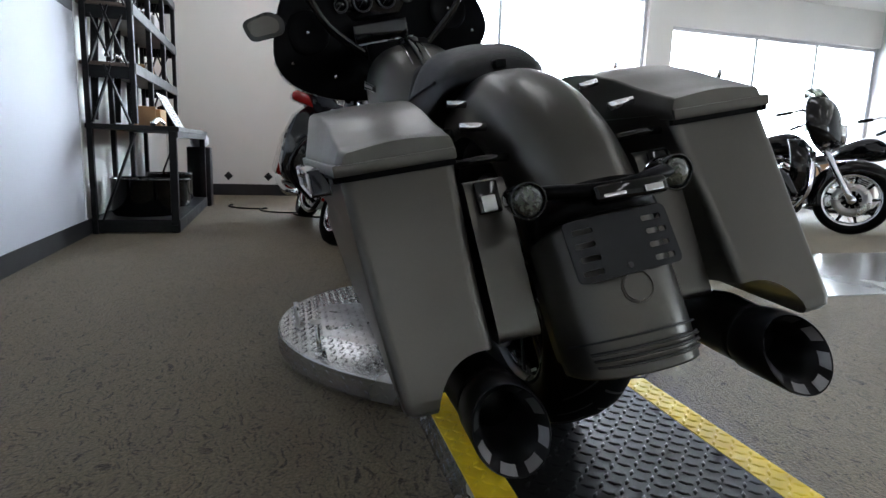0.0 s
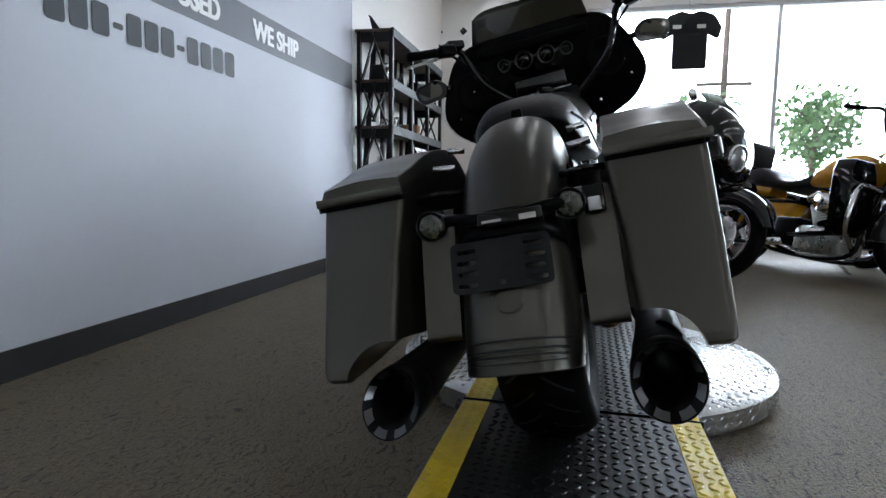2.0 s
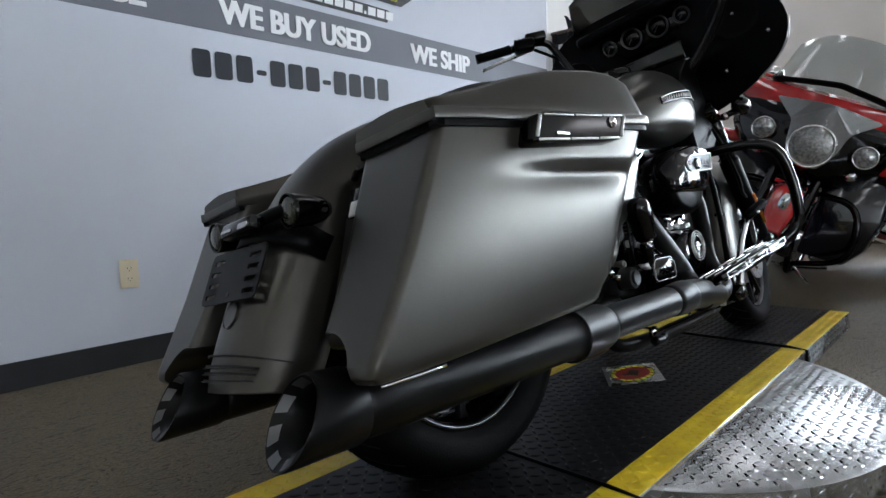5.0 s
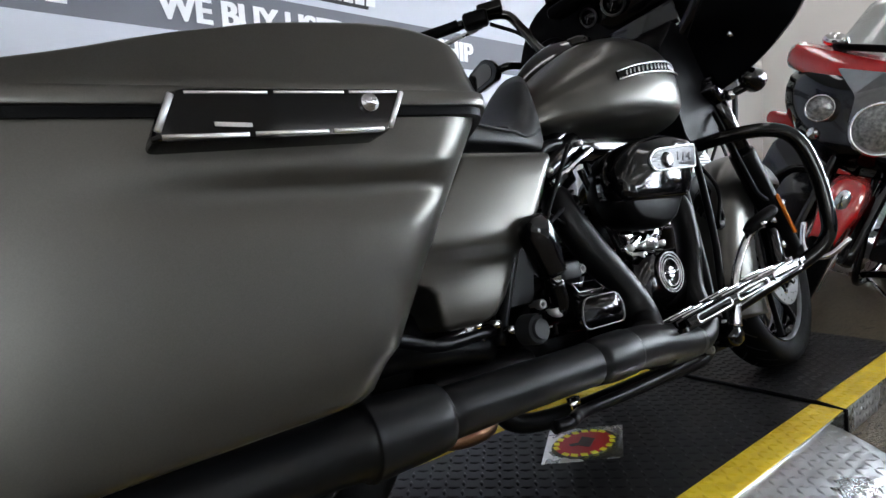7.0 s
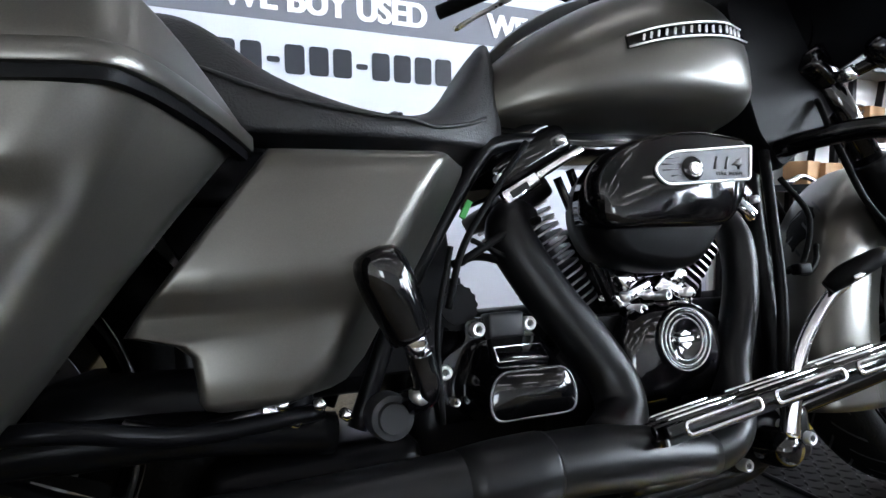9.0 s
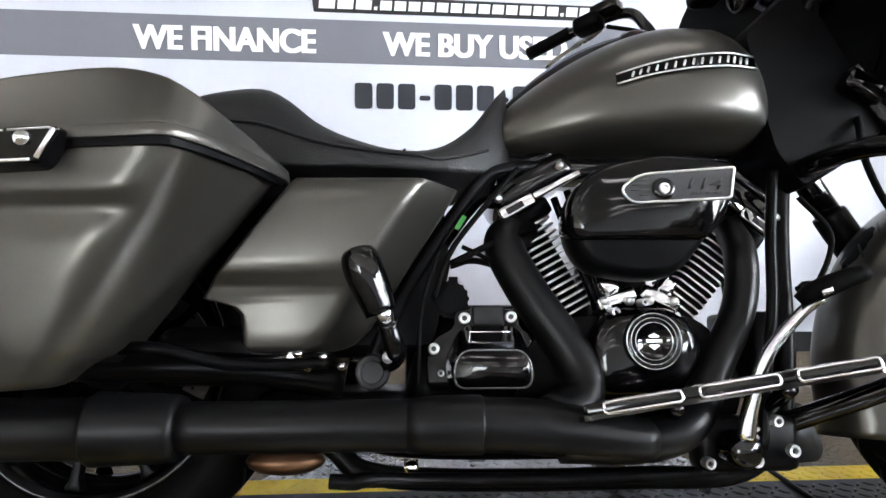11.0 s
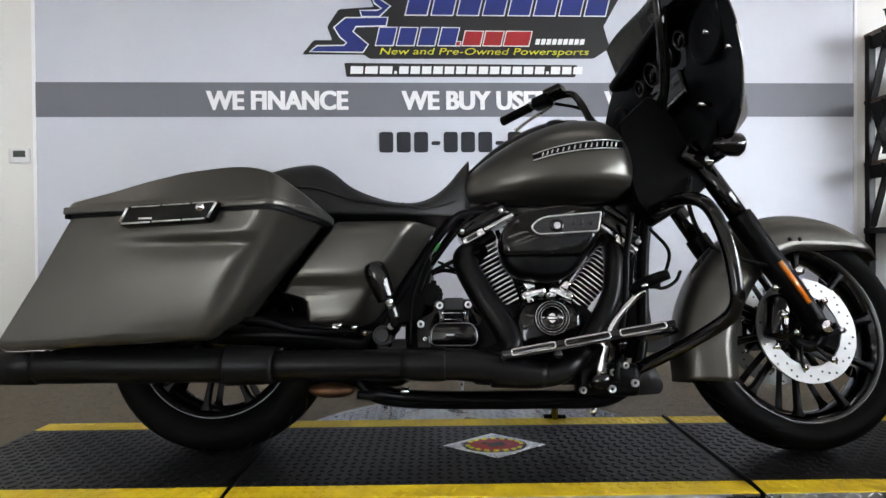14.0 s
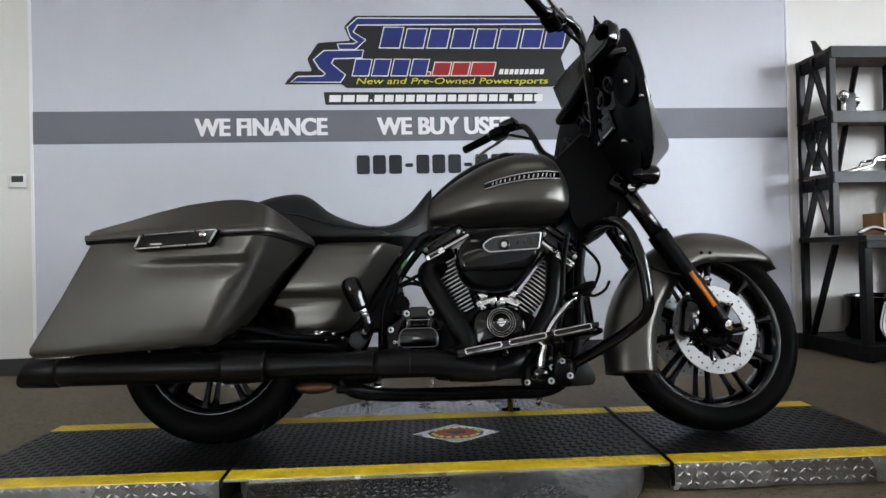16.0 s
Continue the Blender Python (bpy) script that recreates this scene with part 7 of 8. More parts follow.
def chrome_rack(x, y, z):
    bm = bmesh.new()
    tube(bm, [(x - 0.2, y, z + 0.012), (x - 0.05, y - 0.01, z + 0.05), (x, y, z + 0.10), (x + 0.18, y + 0.02, z + 0.11), (x + 0.22, y + 0.06, z + 0.02)], 0.011, seg=10)
    tube(bm, [(x - 0.2, y + 0.10, z + 0.012), (x - 0.05, y + 0.10, z + 0.05), (x, y + 0.11, z + 0.09), (x + 0.18, y + 0.12, z + 0.10), (x + 0.22, y + 0.06, z + 0.02)], 0.011, seg=10)
    return tagged(link_bm("luggage_rail", bm, "chrome"), "bent chrome luggage rail lying on the shelf", "motorcycle part", "spare parts")


def chrome_lamp(x, y, z, s=1.0):
    e = empty("spare_lamp", Matrix.Translation((x, y, z)), "small chrome lamp with stem standing on the shelf", "motorcycle part", "spare parts")
    bm = bmesh.new()
    lathe(bm, [(0, 0), (0.05 * s, 0), (0.05 * s, 0.01), (0.015 * s, 0.03), (0.012 * s, 0.10 * s), (0.03 * s, 0.11 * s)], Matrix.Identity(4), seg=20)
    part("stem", bm, "chrome", e)
    bm = bmesh.new()
    ball(bm, (0, 0, 0.135 * s), 0.032 * s)
    part("head", bm, "chrome", e)
    return e


chrome_lamp(3.42, 1.74, 1.537)
chrome_lamp(3.54, 1.78, 1.537, 0.8)
chrome_lamp(4.2, 1.74, 1.537)
chrome_rack(3.62, 1.72, 1.157)
chrome_rack(4.15, 1.72, 1.157)
bm = bmesh.new()
tube(bm, [(3.66, 1.72, 1.545), (3.74, 1.70, 1.66), (3.84, 1.72, 1.65), (3.96, 1.73, 1.545)], 0.009, seg=8)
tagged(link_bm("bent_lever", bm, "satin_black"), "bent black lever lying on the upper shelf", "motorcycle part", "spare parts")
bm = bmesh.new()
tube(bm, [(3.34, 1.55, 0.765), (3.42, 1.53, 0.80), (3.50, 1.50, 0.77)], [0.02, 0.016, 0.012], seg=10)
tagged(link_bm("chrome_tube", bm, "chrome"), "short chrome tube leaning on the bench", "motorcycle part", "spare parts")
for x, w, h, m in ((3.36, 0.10, 0.16, "grey_plastic"), (4.55, 0.22, 0.20, "plastic"), (4.85, 0.16, 0.24, "white_plastic")):
    tagged(link_bm("parts_case", rbox((x + 0.12, 1.82, 1.547 + h / 2 - 0.01), (w, 0.12, h), bevel=0.012), m), "plain plastic parts case on the upper shelf", "case", "parts cases")
bm = bmesh.new()
ball(bm, (5.26, 1.46, 0.66), 0.12, (0.9, 0.7, 0.9), 14)
for v in bm.verts:
    v.co += Vector((noise.noise(v.co * 14), noise.noise(v.co * 14 + Vector((5, 0, 0))), noise.noise(v.co * 14 + Vector((0, 7, 0))))) * 0.03
    v.co.z = max(v.co.z, 0.60)
plastic_bag = link_bm("plastic_bag", bm, "white_plastic")
tagged(plastic_bag, "crumpled white plastic bag on a low stool", "bag")
tagged(link_bm("stool", rbox((5.30, 1.46, 0.30), (0.24, 0.22, 0.60), bevel=0.01), "shelf"), "black box stool at the end of the bench", "stool")

bm = bmesh.new()
pts = [(5.2 + 0.10 * math.cos(k * 0.7) - 0.04 * k, 1.15 + 0.10 * math.sin(k * 0.7) - 0.035 * k, 0.009) for k in range(26)]
tube(bm, pts, 0.008, seg=8, smooth=3)
tagged(link_bm("power_cord", bm, "rubber"), "coiled black power cord lying on the carpet", "cord")

# wall fittings
e = empty("thermostat", Matrix.Translation((-1.850, WALL + 0.006, 1.215)), "small white thermostat with a grey display on the wall", "thermostat")
part("body", rbox((0, -0.012, 0), (0.115, 0.022, 0.088), bevel=0.006), "white_plastic", e)
part("display", rbox((0.004, -0.024, 0.010), (0.070, 0.002, 0.038), bevel=0.0008), "screen", e)
e = empty("wall_outlet", Matrix.Translation((-0.080, WALL - 0.0005, 0.382)), "ivory double power outlet with cover plate on the grey wall", "outlet")
part("cover", rbox((0, -0.003, 0), (0.074, 0.006, 0.118), bevel=0.003), "ivory", e)
for z in (-0.021, 0.021):
    bm = bmesh.new()
    prism(bm, round_poly([(-0.017, z - 0.014), (0.017, z - 0.014), (0.017, z + 0.014), (-0.017, z + 0.014)], 0.011, 4), 0.0015, Matrix.Translation((0, -0.006, 0)) @ SIDE)
    s = part("socket", bm, "ivory", e, smooth=False)
    for x in (-0.007, 0.007):
        part("slot", rbox((x, -0.0078, z + 0.002), (0.0022, 0.0006, 0.008)), "black_vinyl", s, smooth=False)
    part("slot", rbox((0, -0.0078, z - 0.008), (0.004, 0.0006, 0.004)), "black_vinyl", s, smooth=False)

for y, z in ((1.66, 2.76), (1.20, 2.74), (0.92, 2.74), (2.0, 2.76), (1.27, 0.24), (0.79, 0.24), (0.35, 0.24)):
    bm = bmesh.new()
    bmesh.ops.create_cone(bm, cap_ends=True, segments=4, radius1=0.055, radius2=0.02, depth=0.02, matrix=Matrix.Translation((EAST - 0.010, y, z)) @ Matrix.Rotation(radians(-90), 4, "Y"))
    tagged(link_bm("wall_hook", bm, "shelf" if z > 1 else "grey_plastic", smooth=False), "diamond-shaped wall hook plate on the white wall", "hook", "wall hooks")

# T-shirt hung in the window
e = empty("t_shirt", pose(6.30, -1.20, 2.45, 0, 0, 92), "black T-shirt hanging flat on a hanger in the window", "shirt")
bm = bmesh.new()
poly = [(-0.20, -0.33), (0.20, -0.33), (0.20, 0.10), (0.33, 0.02), (0.36, 0.16), (0.26, 0.31), (0.10, 0.36), (0.0, 0.32), (-0.10, 0.36), (-0.26, 0.31), (-0.36, 0.16), (-0.33, 0.02), (-0.20, 0.10)]
rp = round_poly(poly, 0.03, 3)
skin(bm, [[Vector((p.x * k, y, p.y * k)) for p in rp] for y, k in ((-0.02, 0.95), (-0.012, 1.0), (0.012, 1.0), (0.02, 0.95))])
part("cloth", bm, "cloth", e)
for x in (-0.12, 0.16):
    part("print_bar", rbox((x, 0.0216, 0.17), (0.10, 0.002, 0.045)), "paper", e, smooth=False)
bm = bmesh.new()
tube(bm, [(0, 0, 0.33), (0, 0, 0.42), (0.03, 0, 0.46), (0.0, 0, 0.74)], 0.004, seg=6)
part("hanger", bm, "steel", e)

# backpack by the parked motorcycles
e = empty("backpack", pose(2.50, -2.38, 0, 0, 0, 20), "slumped black backpack standing beside the tiles", "backpack")
bm = bmesh.new()
rings = []
for z, w, d in ((0.0, 0.16, 0.10), (0.03, 0.19, 0.13), (0.20, 0.20, 0.14), (0.36, 0.18, 0.12), (0.45, 0.13, 0.08), (0.48, 0.06, 0.04)):
    rings.append([Vector((w * math.copysign(abs(math.cos(a)) ** 0.6, math.cos(a)), d * math.copysign(abs(math.sin(a)) ** 0.6, math.sin(a)), z)) for a in (2 * math.pi * k / 24 for k in range(24))])
skin(bm, rings)
part("body", bm, "cloth", e)
part("pocket", rbox((0, 0.14, 0.16), (0.26, 0.07, 0.22), bevel=0.03, seg=3), "cloth", e)
for x in (-0.08, 0.08):
    bm = bmesh.new()
    tube(bm, [(x, -0.10, 0.42), (x * 1.2, -0.19, 0.33), (x * 1.3, -0.18, 0.15), (x * 1.2, -0.12, 0.05)], 0.018, seg=8, flat=0.4)
    part("strap", bm, "grey_plastic", e)


# ---- other motorcycles of the showroom ----
TURNED = ("front_wheel", "front_fender", "fork_leg", "handlebar", "grip", "mirror", "fairing", "fairing_top", "dash", "windshield", "headlamp", "headlamp_shell", "turn_lamp", "cowl", "shield_base", "headlamp_nacelle", "fender_tip", "fender_lamp")


def parked(name, m, paint, label, style="wing", lean=6, steer=0):
    e = empty(name, m @ pose(0, 0, 0, -lean, 0, 0), label, "motorcycle", "parked motorcycles")
    P = lambda nm, bm, mat, lab="", **k: part(nm, bm, mat, e, lab, **k)
    for nm, c, R, w in (("rear_wheel", (0, 0, 0.32), 0.32, 0.16), ("front_wheel", (1.62, 0, 0.325), 0.325, 0.125)):
        we = new(nm)
        we.parent = e
        bm = bmesh.new()
        rot = Matrix.Translation(c) @ Matrix.Rotation(radians(90), 4, "X")
        ri = R - 0.085
        lathe(bm, [(ri, -w * .36), (ri + .03, -w * .47), (R - .03, -w * .45), (R - 0.006, -w * .28), (R, 0), (R - 0.006, w * .28), (R - .03, w * .45), (ri + .03, w * .47), (ri, w * .36)], rot, seg=48)
        part("tyre", bm, "rubber", we)
        bm = bmesh.new()
        lathe(bm, [(ri + .004, -w * .38), (ri - .01, -w * .38), (ri - .02, -w * .25), (ri - .024, 0), (ri - .02, w * .25), (ri - .01, w * .38), (ri + .004, w * .38)], rot, seg=48)
        part("rim", bm, "chrome", we)
        for k in range(9):
            a = 2 * math.pi * k / 9
            bm = bmesh.new()
            tube(bm, [rot @ Vector((0.03 * math.cos(a), 0.03 * math.sin(a), 0)), rot @ Vector(((ri - .015) * math.cos(a + .1), (ri - .015) * math.sin(a + .1), 0))], [0.022, 0.013], seg=8, smooth=0, flat=0.8)
            part("spoke", bm, "steel" if paint == "red_paint" else "gloss_black", we)
        bm = bmesh.new()
        cyl(bm, (c[0], -0.08, c[2]), (c[0], 0.08, c[2]), 0.04, seg=20)
        part("hub", bm, "chrome", we)
        for s in (-1, 1):
            bm = bmesh.new()
            lathe(bm, [(0.085, s * 0.066), (0.160, s * 0.066), (0.160, s * 0.072), (0.085, s * 0.072)], rot, seg=40, loop=True)
            part("brake_disc", bm, "steel", we)
    # fenders
    arc = [(1.62 + 0.375 * math.cos(a), 0.335 + 0.375 * math.sin(a)) for a in (radians(d) for d in (20, 50, 80, 110, 140, 170, 195))]
    fender(arc, [(0, .05), (.2, .082), (1, .082)], [(0, .05), (.3, .13), (1, .13)], "front_fender", "gloss_black" if paint == "yellow_paint" else paint, e)
    fender([(0.30, 0.72), (0.1, 0.74), (-0.1, 0.71), (-0.26, 0.60), (-0.36, 0.45), (-0.40, 0.36)], [(0, .09), (1, .10)], [(0, .10), (1, .10)], "rear_fender", paint, e)
    for s in (-1, 1):
        bm = bmesh.new()
        tube(bm, [(1.30, s * 0.115, 0.88), (1.47, s * 0.115, 0.58), (1.62, s * 0.11, 0.325)], [0.027, 0.03, 0.034], seg=14, smooth=4)
        P("fork_leg", bm, "chrome" if paint != "red_paint" else "gloss_black")
        # pannier with lid
        rings = []
        for z, x0, x1, y in ((.30, -.42, .14, .36), (.33, -.44, .18, .37), (.50, -.40, .24, .385), (.60, -.37, .28, .39)):
            rings.append([Vector((p.x, s * p.y, z)) for p in round_poly([(x0, .20), (x0, y), (x1, y), (x1, .20)], .05, 4)])
        bm = bmesh.new()
        skin(bm, rings)
        P("pannier", bm, paint)
        rings = []
        for z, k in ((.605, 1.0), (.63, 1.01), (.68, .92), (.70, .75)):
            rings.append([Vector((-.045 + (p.x + .045) * k, s * (.295 + (p.y - .295) * k), z)) for p in round_poly([(-.38, .20), (-.38, .395), (.29, .395), (.29, .20)], .06, 4)])
        bm = bmesh.new()
        skin(bm, rings)
        P("pannier_lid", bm, "gloss_black" if paint == "yellow_paint" else paint)
        bm = bmesh.new()
        tube(bm, [(0.62, s * .20, .22), (0.3, s * .24, .20), (-0.2, s * .25, .22), (-0.52, s * .25, .24)], [.03, .04, .042, .045], seg=16, smooth=4)
        P("silencer", bm, "chrome")
        bm = bmesh.new()
        tube(bm, [(1.24, s * .05, .66), (1.28, s * .30, .66), (1.31, s * .39, .52), (1.29, s * .37, .34), (1.18, s * .14, .22)], .017, seg=12)
        P("engine_guard", bm, "chrome" if paint != "red_paint" else "gloss_black")
        bm = bmesh.new()
        box(bm, (0.98, s * .31, .29), (.34, .10, .02), Matrix.Rotation(-.12, 4, "Y"))
        P("footboard", bm, "satin_black")
        bm = bmesh.new()
        tube(bm, [(1.24, s * .05, 1.0), (1.2, s * .15, 1.10), (1.14, s * .30, 1.13), (1.04, s * .38, 1.09)], .014, seg=10)
        P("handlebar", bm, "chrome")
        bm = bmesh.new()
        tube(bm, [(1.06, s * .37, 1.095), (0.95, s * .45, 1.06)], .018, seg=12, smooth=0)
        P("grip", bm, "rubber")
        bm = bmesh.new()
        ball(bm, (1.16, s * .36, 1.27), .055, (.45, 1.1, .75), 14)
        mi = P("mirror", bm, "chrome")
        bm = bmesh.new()
        tube(bm, [(1.16, s * .35, 1.25), (1.14, s * .31, 1.14)], .006, seg=8, smooth=0)
        part("mirror_stem", bm, "chrome", mi)
        # lower fairing against the guard
        if style != "bare":
            rings = []
            wide = .10 if style == "fork" else 0
            if wide:
                bm = rbox((1.15, s * .37, .885), (.22, .32, .075), bevel=.03, seg=3)
                P("lower_cap", bm, paint)
            for z, x, w in ((.30, 1.16, .12), (.42, 1.22, .19), (.60, 1.22, .22), (.76, 1.19, .20), (.86, 1.15, .13)):
                rings.append([Vector((x + .06, s * .14, z)), Vector((x + .04, s * (.16 + w + wide), z)), Vector((x - .10, s * (.18 + w + wide), z)), Vector((x - .13, s * .15, z))])
            bm = bmesh.new()
            skin(bm, rings)
            P("lower_fairing", bm, "gloss_black" if paint != "red_paint" else "blue_paint", mods=(("bevel", .015),))
        bm = bmesh.new()
        ball(bm, (1.36, s * .25, .83), .038, (1.2, 1, 1), 14)
        P("turn_lamp", bm, "chrome")
    # tank, seat, engine
    rows = [(.62, .74, .70, .05), (.72, .84, .69, .13), (.88, .93, .69, .17), (1.05, .95, .70, .17), (1.16, .89, .73, .12), (1.20, .82, .78, .06)]
    rings = []
    for k in range(17):
        x = .62 + .58 * k / 16
        zt, zb, w = smooth_table(rows, x)
        rings.append([Vector((x, w * math.copysign(abs(math.cos(t)) ** .8, math.cos(t)), (zt + zb) / 2 + (zt - zb) / 2 * math.copysign(abs(math.sin(t)) ** .8, math.sin(t)))) for t in (2 * math.pi * q / 24 for q in range(24))])
    bm = bmesh.new()
    skin(bm, rings)
    P("fuel_tank", bm, paint)
    rows = [(-.05, .80, .72, .10), (.1, .86, .70, .15), (.28, .84, .68, .16), (.42, .75, .66, .17), (.56, .75, .66, .14), (.68, .82, .70, .08)]
    rings = []
    for k in range(17):
        x = -.05 + .73 * k / 16
        zt, zb, w = smooth_table(rows, x)
        rings.append([Vector((x, w * math.copysign(abs(math.cos(t)) ** .6, math.cos(t)), (zt + zb) / 2 + (zt - zb) / 2 * math.copysign(abs(math.sin(t)) ** .6, math.sin(t)))) for t in (2 * math.pi * q / 24 for q in range(24))])
    bm = bmesh.new()
    skin(bm, rings)
    P("seat", bm, "leather")
    for base, ax in (((.83, 0, .36), (-.38, 0, .92)), ((.95, 0, .36), (.38, 0, .92))):
        a = Vector(ax).normalized()
        bm = bmesh.new()
        cyl(bm, base, Vector(base) + a * .28, .06, seg=20)
        cy = P("cylinder", bm, "satin_black")
        for k in range(8):
            bm = bmesh.new()
            cyl(bm, Vector(base) + a * (.07 + .02 * k), Vector(base) + a * (.077 + .02 * k), .085, seg=20)
            part("fin", bm, "fin_edge", cy)
        bm = rbox((0, 0, 0), (.14, .18, .07), bevel=.02)
        bm.transform(Matrix.Translation(Vector(base) + a * .28) @ Matrix.Rotation(math.atan2(ax[0], ax[2]), 4, "Y"))
        P("rocker_box", bm, "chrome")
    P("crankcase", rbox((.86, 0, .27), (.44, .26, .22), bevel=.05, seg=3), "steel")
    P("gearbox", rbox((.55, 0, .32), (.26, .24, .24), bevel=.04, seg=3), "satin_black")
    bm = bmesh.new()
    cyl(bm, (.92, -.10, .55), (.92, -.22, .55), .09, .07, seg=28)
    P("air_cleaner", bm, "chrome")
    for s in (-1, 1):
        bm = bmesh.new()
        tube(bm, [(1.26, s * .03, .78), (1.20, s * .09, .4), (1.12, s * .12, .16), (.5, s * .12, .15), (.0, s * .1, .32)], .018, seg=10)
        P("frame_tube", bm, "gloss_black")
    bm = bmesh.new()
    tube(bm, [(.85, .13, .15), (.87, .26, .07), (.88, .36, .012)], .012, seg=8)
    P("side_stand", bm, "chrome")
    if style == "wing":
        half = [(0, 1.31), (.15, 1.305), (.30, 1.27), (.41, 1.17), (.46, 1.03), (.44, .90), (.33, .81), (.15, .77), (0, .77)]
        pts = [Vector(p) for p in half] + [Vector((-y, z)) for y, z in reversed(half[1:-1])]

        def shell(x, g, grow=1.0):
            """One outline of the fairing, swept back to the sides and the top."""
            out = []
            for p in pts:
                z = 1.00 + (p.y - 1.00) * g * grow
                out.append(Vector((x - .22 * (z - .95) - .30 * (p.x * g) ** 2, p.x * g * grow, z)))
            return out
        steps = ((1.27, 1), (1.34, 1), (1.41, .92), (1.46, .70), (1.48, .34))
        bm = bmesh.new()
        skin(bm, [shell(x, g) for x, g in steps], caps=False)
        bm.faces.new([v for v in bm.verts][-len(pts):])
        P("fairing", bm, "gloss_black", mods=(("sub", 1), ("solid", .006)))
        if paint != "gloss_black":
            # painted upper half over the black lower half
            bm = bmesh.new()
            rings = [shell(x + .004, g, 1.02) for x, g in steps[:4]]
            n = len(pts)
            keep = [4 - k for k in range(5)] + [n - 1 - k for k in range(4)]
            skin(bm, [[r[k] for k in keep] for r in rings], closed=False, caps=False)
            P("fairing_top", bm, paint, mods=(("sub", 1), ("solid", .004)))
        bm = bmesh.new()
        skin(bm, [shell(x, g) for x, g in ((1.275, .985), (1.33, .9), (1.34, .3))], caps=False)
        bm.faces.new([v for v in bm.verts][-len(pts):])
        P("dash", bm, "plastic")
        bm = bmesh.new()
        rows_ = []
        for f in (0, .5, 1):
            rows_.append([Vector((1.37 - .12 * f - .10 * (k / 8 - 1) ** 2, .30 * (k / 8 - 1), 1.24 + .14 * f * (1 - .4 * abs(k / 8 - 1) ** 3))) for k in range(17)])
        skin(bm, rows_, closed=False, caps=False)
        P("windshield", bm, "dark_shield" if paint != "yellow_paint" else "shield", mods=(("solid", .004),))
        lamps = ((0, .94, .095), (-.20, .88, .055), (.20, .88, .055))
        lx = 1.475
    elif style == "fork":
        # fork-mounted nose with three lamps, tall clear shield
        half = [(0, 1.20), (.18, 1.19), (.35, 1.17), (.48, 1.12), (.50, 1.02), (.43, .86), (.29, .78), (.16, .70), (0, .68)]
        pts = [Vector(p) for p in half] + [Vector((-y, z)) for y, z in reversed(half[1:-1])]
        bm = bmesh.new()
        rings = [[Vector((x - .18 * abs(p.x), p.x * g, .94 + (p.y - .94) * g)) for p in pts] for x, g in ((1.24, 1), (1.30, 1), (1.40, .88), (1.50, .62), (1.54, .3))]
        skin(bm, rings, caps=False)
        bm.faces.new([v for v in bm.verts][-len(pts):])
        P("fairing", bm, "gloss_black", mods=(("sub", 1), ("solid", .006)))
        bm = bmesh.new()
        rings = []
        for k in range(17):
            a = k / 8 - 1
            x = 1.475 - .16 * abs(a) - .10 * a * a
            rings.append([Vector((x - .14, .53 * a, 1.25 + .01 * abs(a))), Vector((x - .02, .56 * a, 1.20 + .03 * abs(a))), Vector((x + .035, .54 * a, 1.03 + .09 * abs(a))), Vector((x - .03, .53 * a, 1.00 + .08 * abs(a)))])
        skin(bm, rings)
        P("cowl", bm, paint, mods=(("sub", 1),))
        bm = bmesh.new()
        rows_ = []
        for f in [q / 5 for q in range(6)]:
            rows_.append([Vector((1.40 - .16 * f - .12 * (k / 10 - 1) ** 2, (.34 - .05 * f) * (k / 10 - 1), 1.21 + .34 * f * (1 - .25 * abs(k / 10 - 1) ** 3))) for k in range(21)])
        skin(bm, rows_, closed=False, caps=False)
        P("windshield", bm, "shield", mods=(("solid", .004),))
        bm = bmesh.new()
        tube(bm, [(1.40 - .12 * a * a, .34 * a, 1.23 + .04 * (1 - abs(a))) for a in (k / 6 - 1 for k in range(13))], .022, seg=8, smooth=2, flat=.4)
        P("shield_base", bm, "plastic")
        bm = bmesh.new()
        prism(bm, round_poly([(-.27, 1.13), (-.15, 1.03), (-.125, .90), (-.07, .81), (.07, .81), (.125, .90), (.15, 1.03), (.27, 1.13), (.08, 1.15), (0, 1.155), (-.08, 1.15)], .02, 4), .05, Matrix.Translation((1.505, 0, 0)) @ Matrix(((0, 0, 1, 0), (1, 0, 0, 0), (0, 1, 0, 0), (0, 0, 0, 1))))
        for v in bm.verts:
            v.co.x -= .30 * max(0, abs(v.co.y) - .06)
        P("headlamp_nacelle", bm, "pewter_paint", "pewter-grey nose panel round the headlamp", smooth=False, mods=(("bevel", .008),))
        lamps = ((0, .92, .11), (-.265, .945, .058), (.265, .945, .058))
        lx = 1.535
    else:
        lamps = ((0, .86, .085),)
        lx = 1.42
        bm = bmesh.new()
        rows_ = []
        for f in (0, .5, 1):
            rows_.append([Vector((1.34 - .14 * f - .08 * (k / 8 - 1) ** 2, .24 * (k / 8 - 1), .98 + .40 * f * (1 - .3 * abs(k / 8 - 1) ** 3))) for k in range(17)])
        skin(bm, rows_, closed=False, caps=False)
        P("windshield", bm, "dark_shield", mods=(("solid", .004),))
        P("headlamp_shell", rbox((1.36, 0, .86), (.14, .20, .18), bevel=.06, seg=4), "chrome")
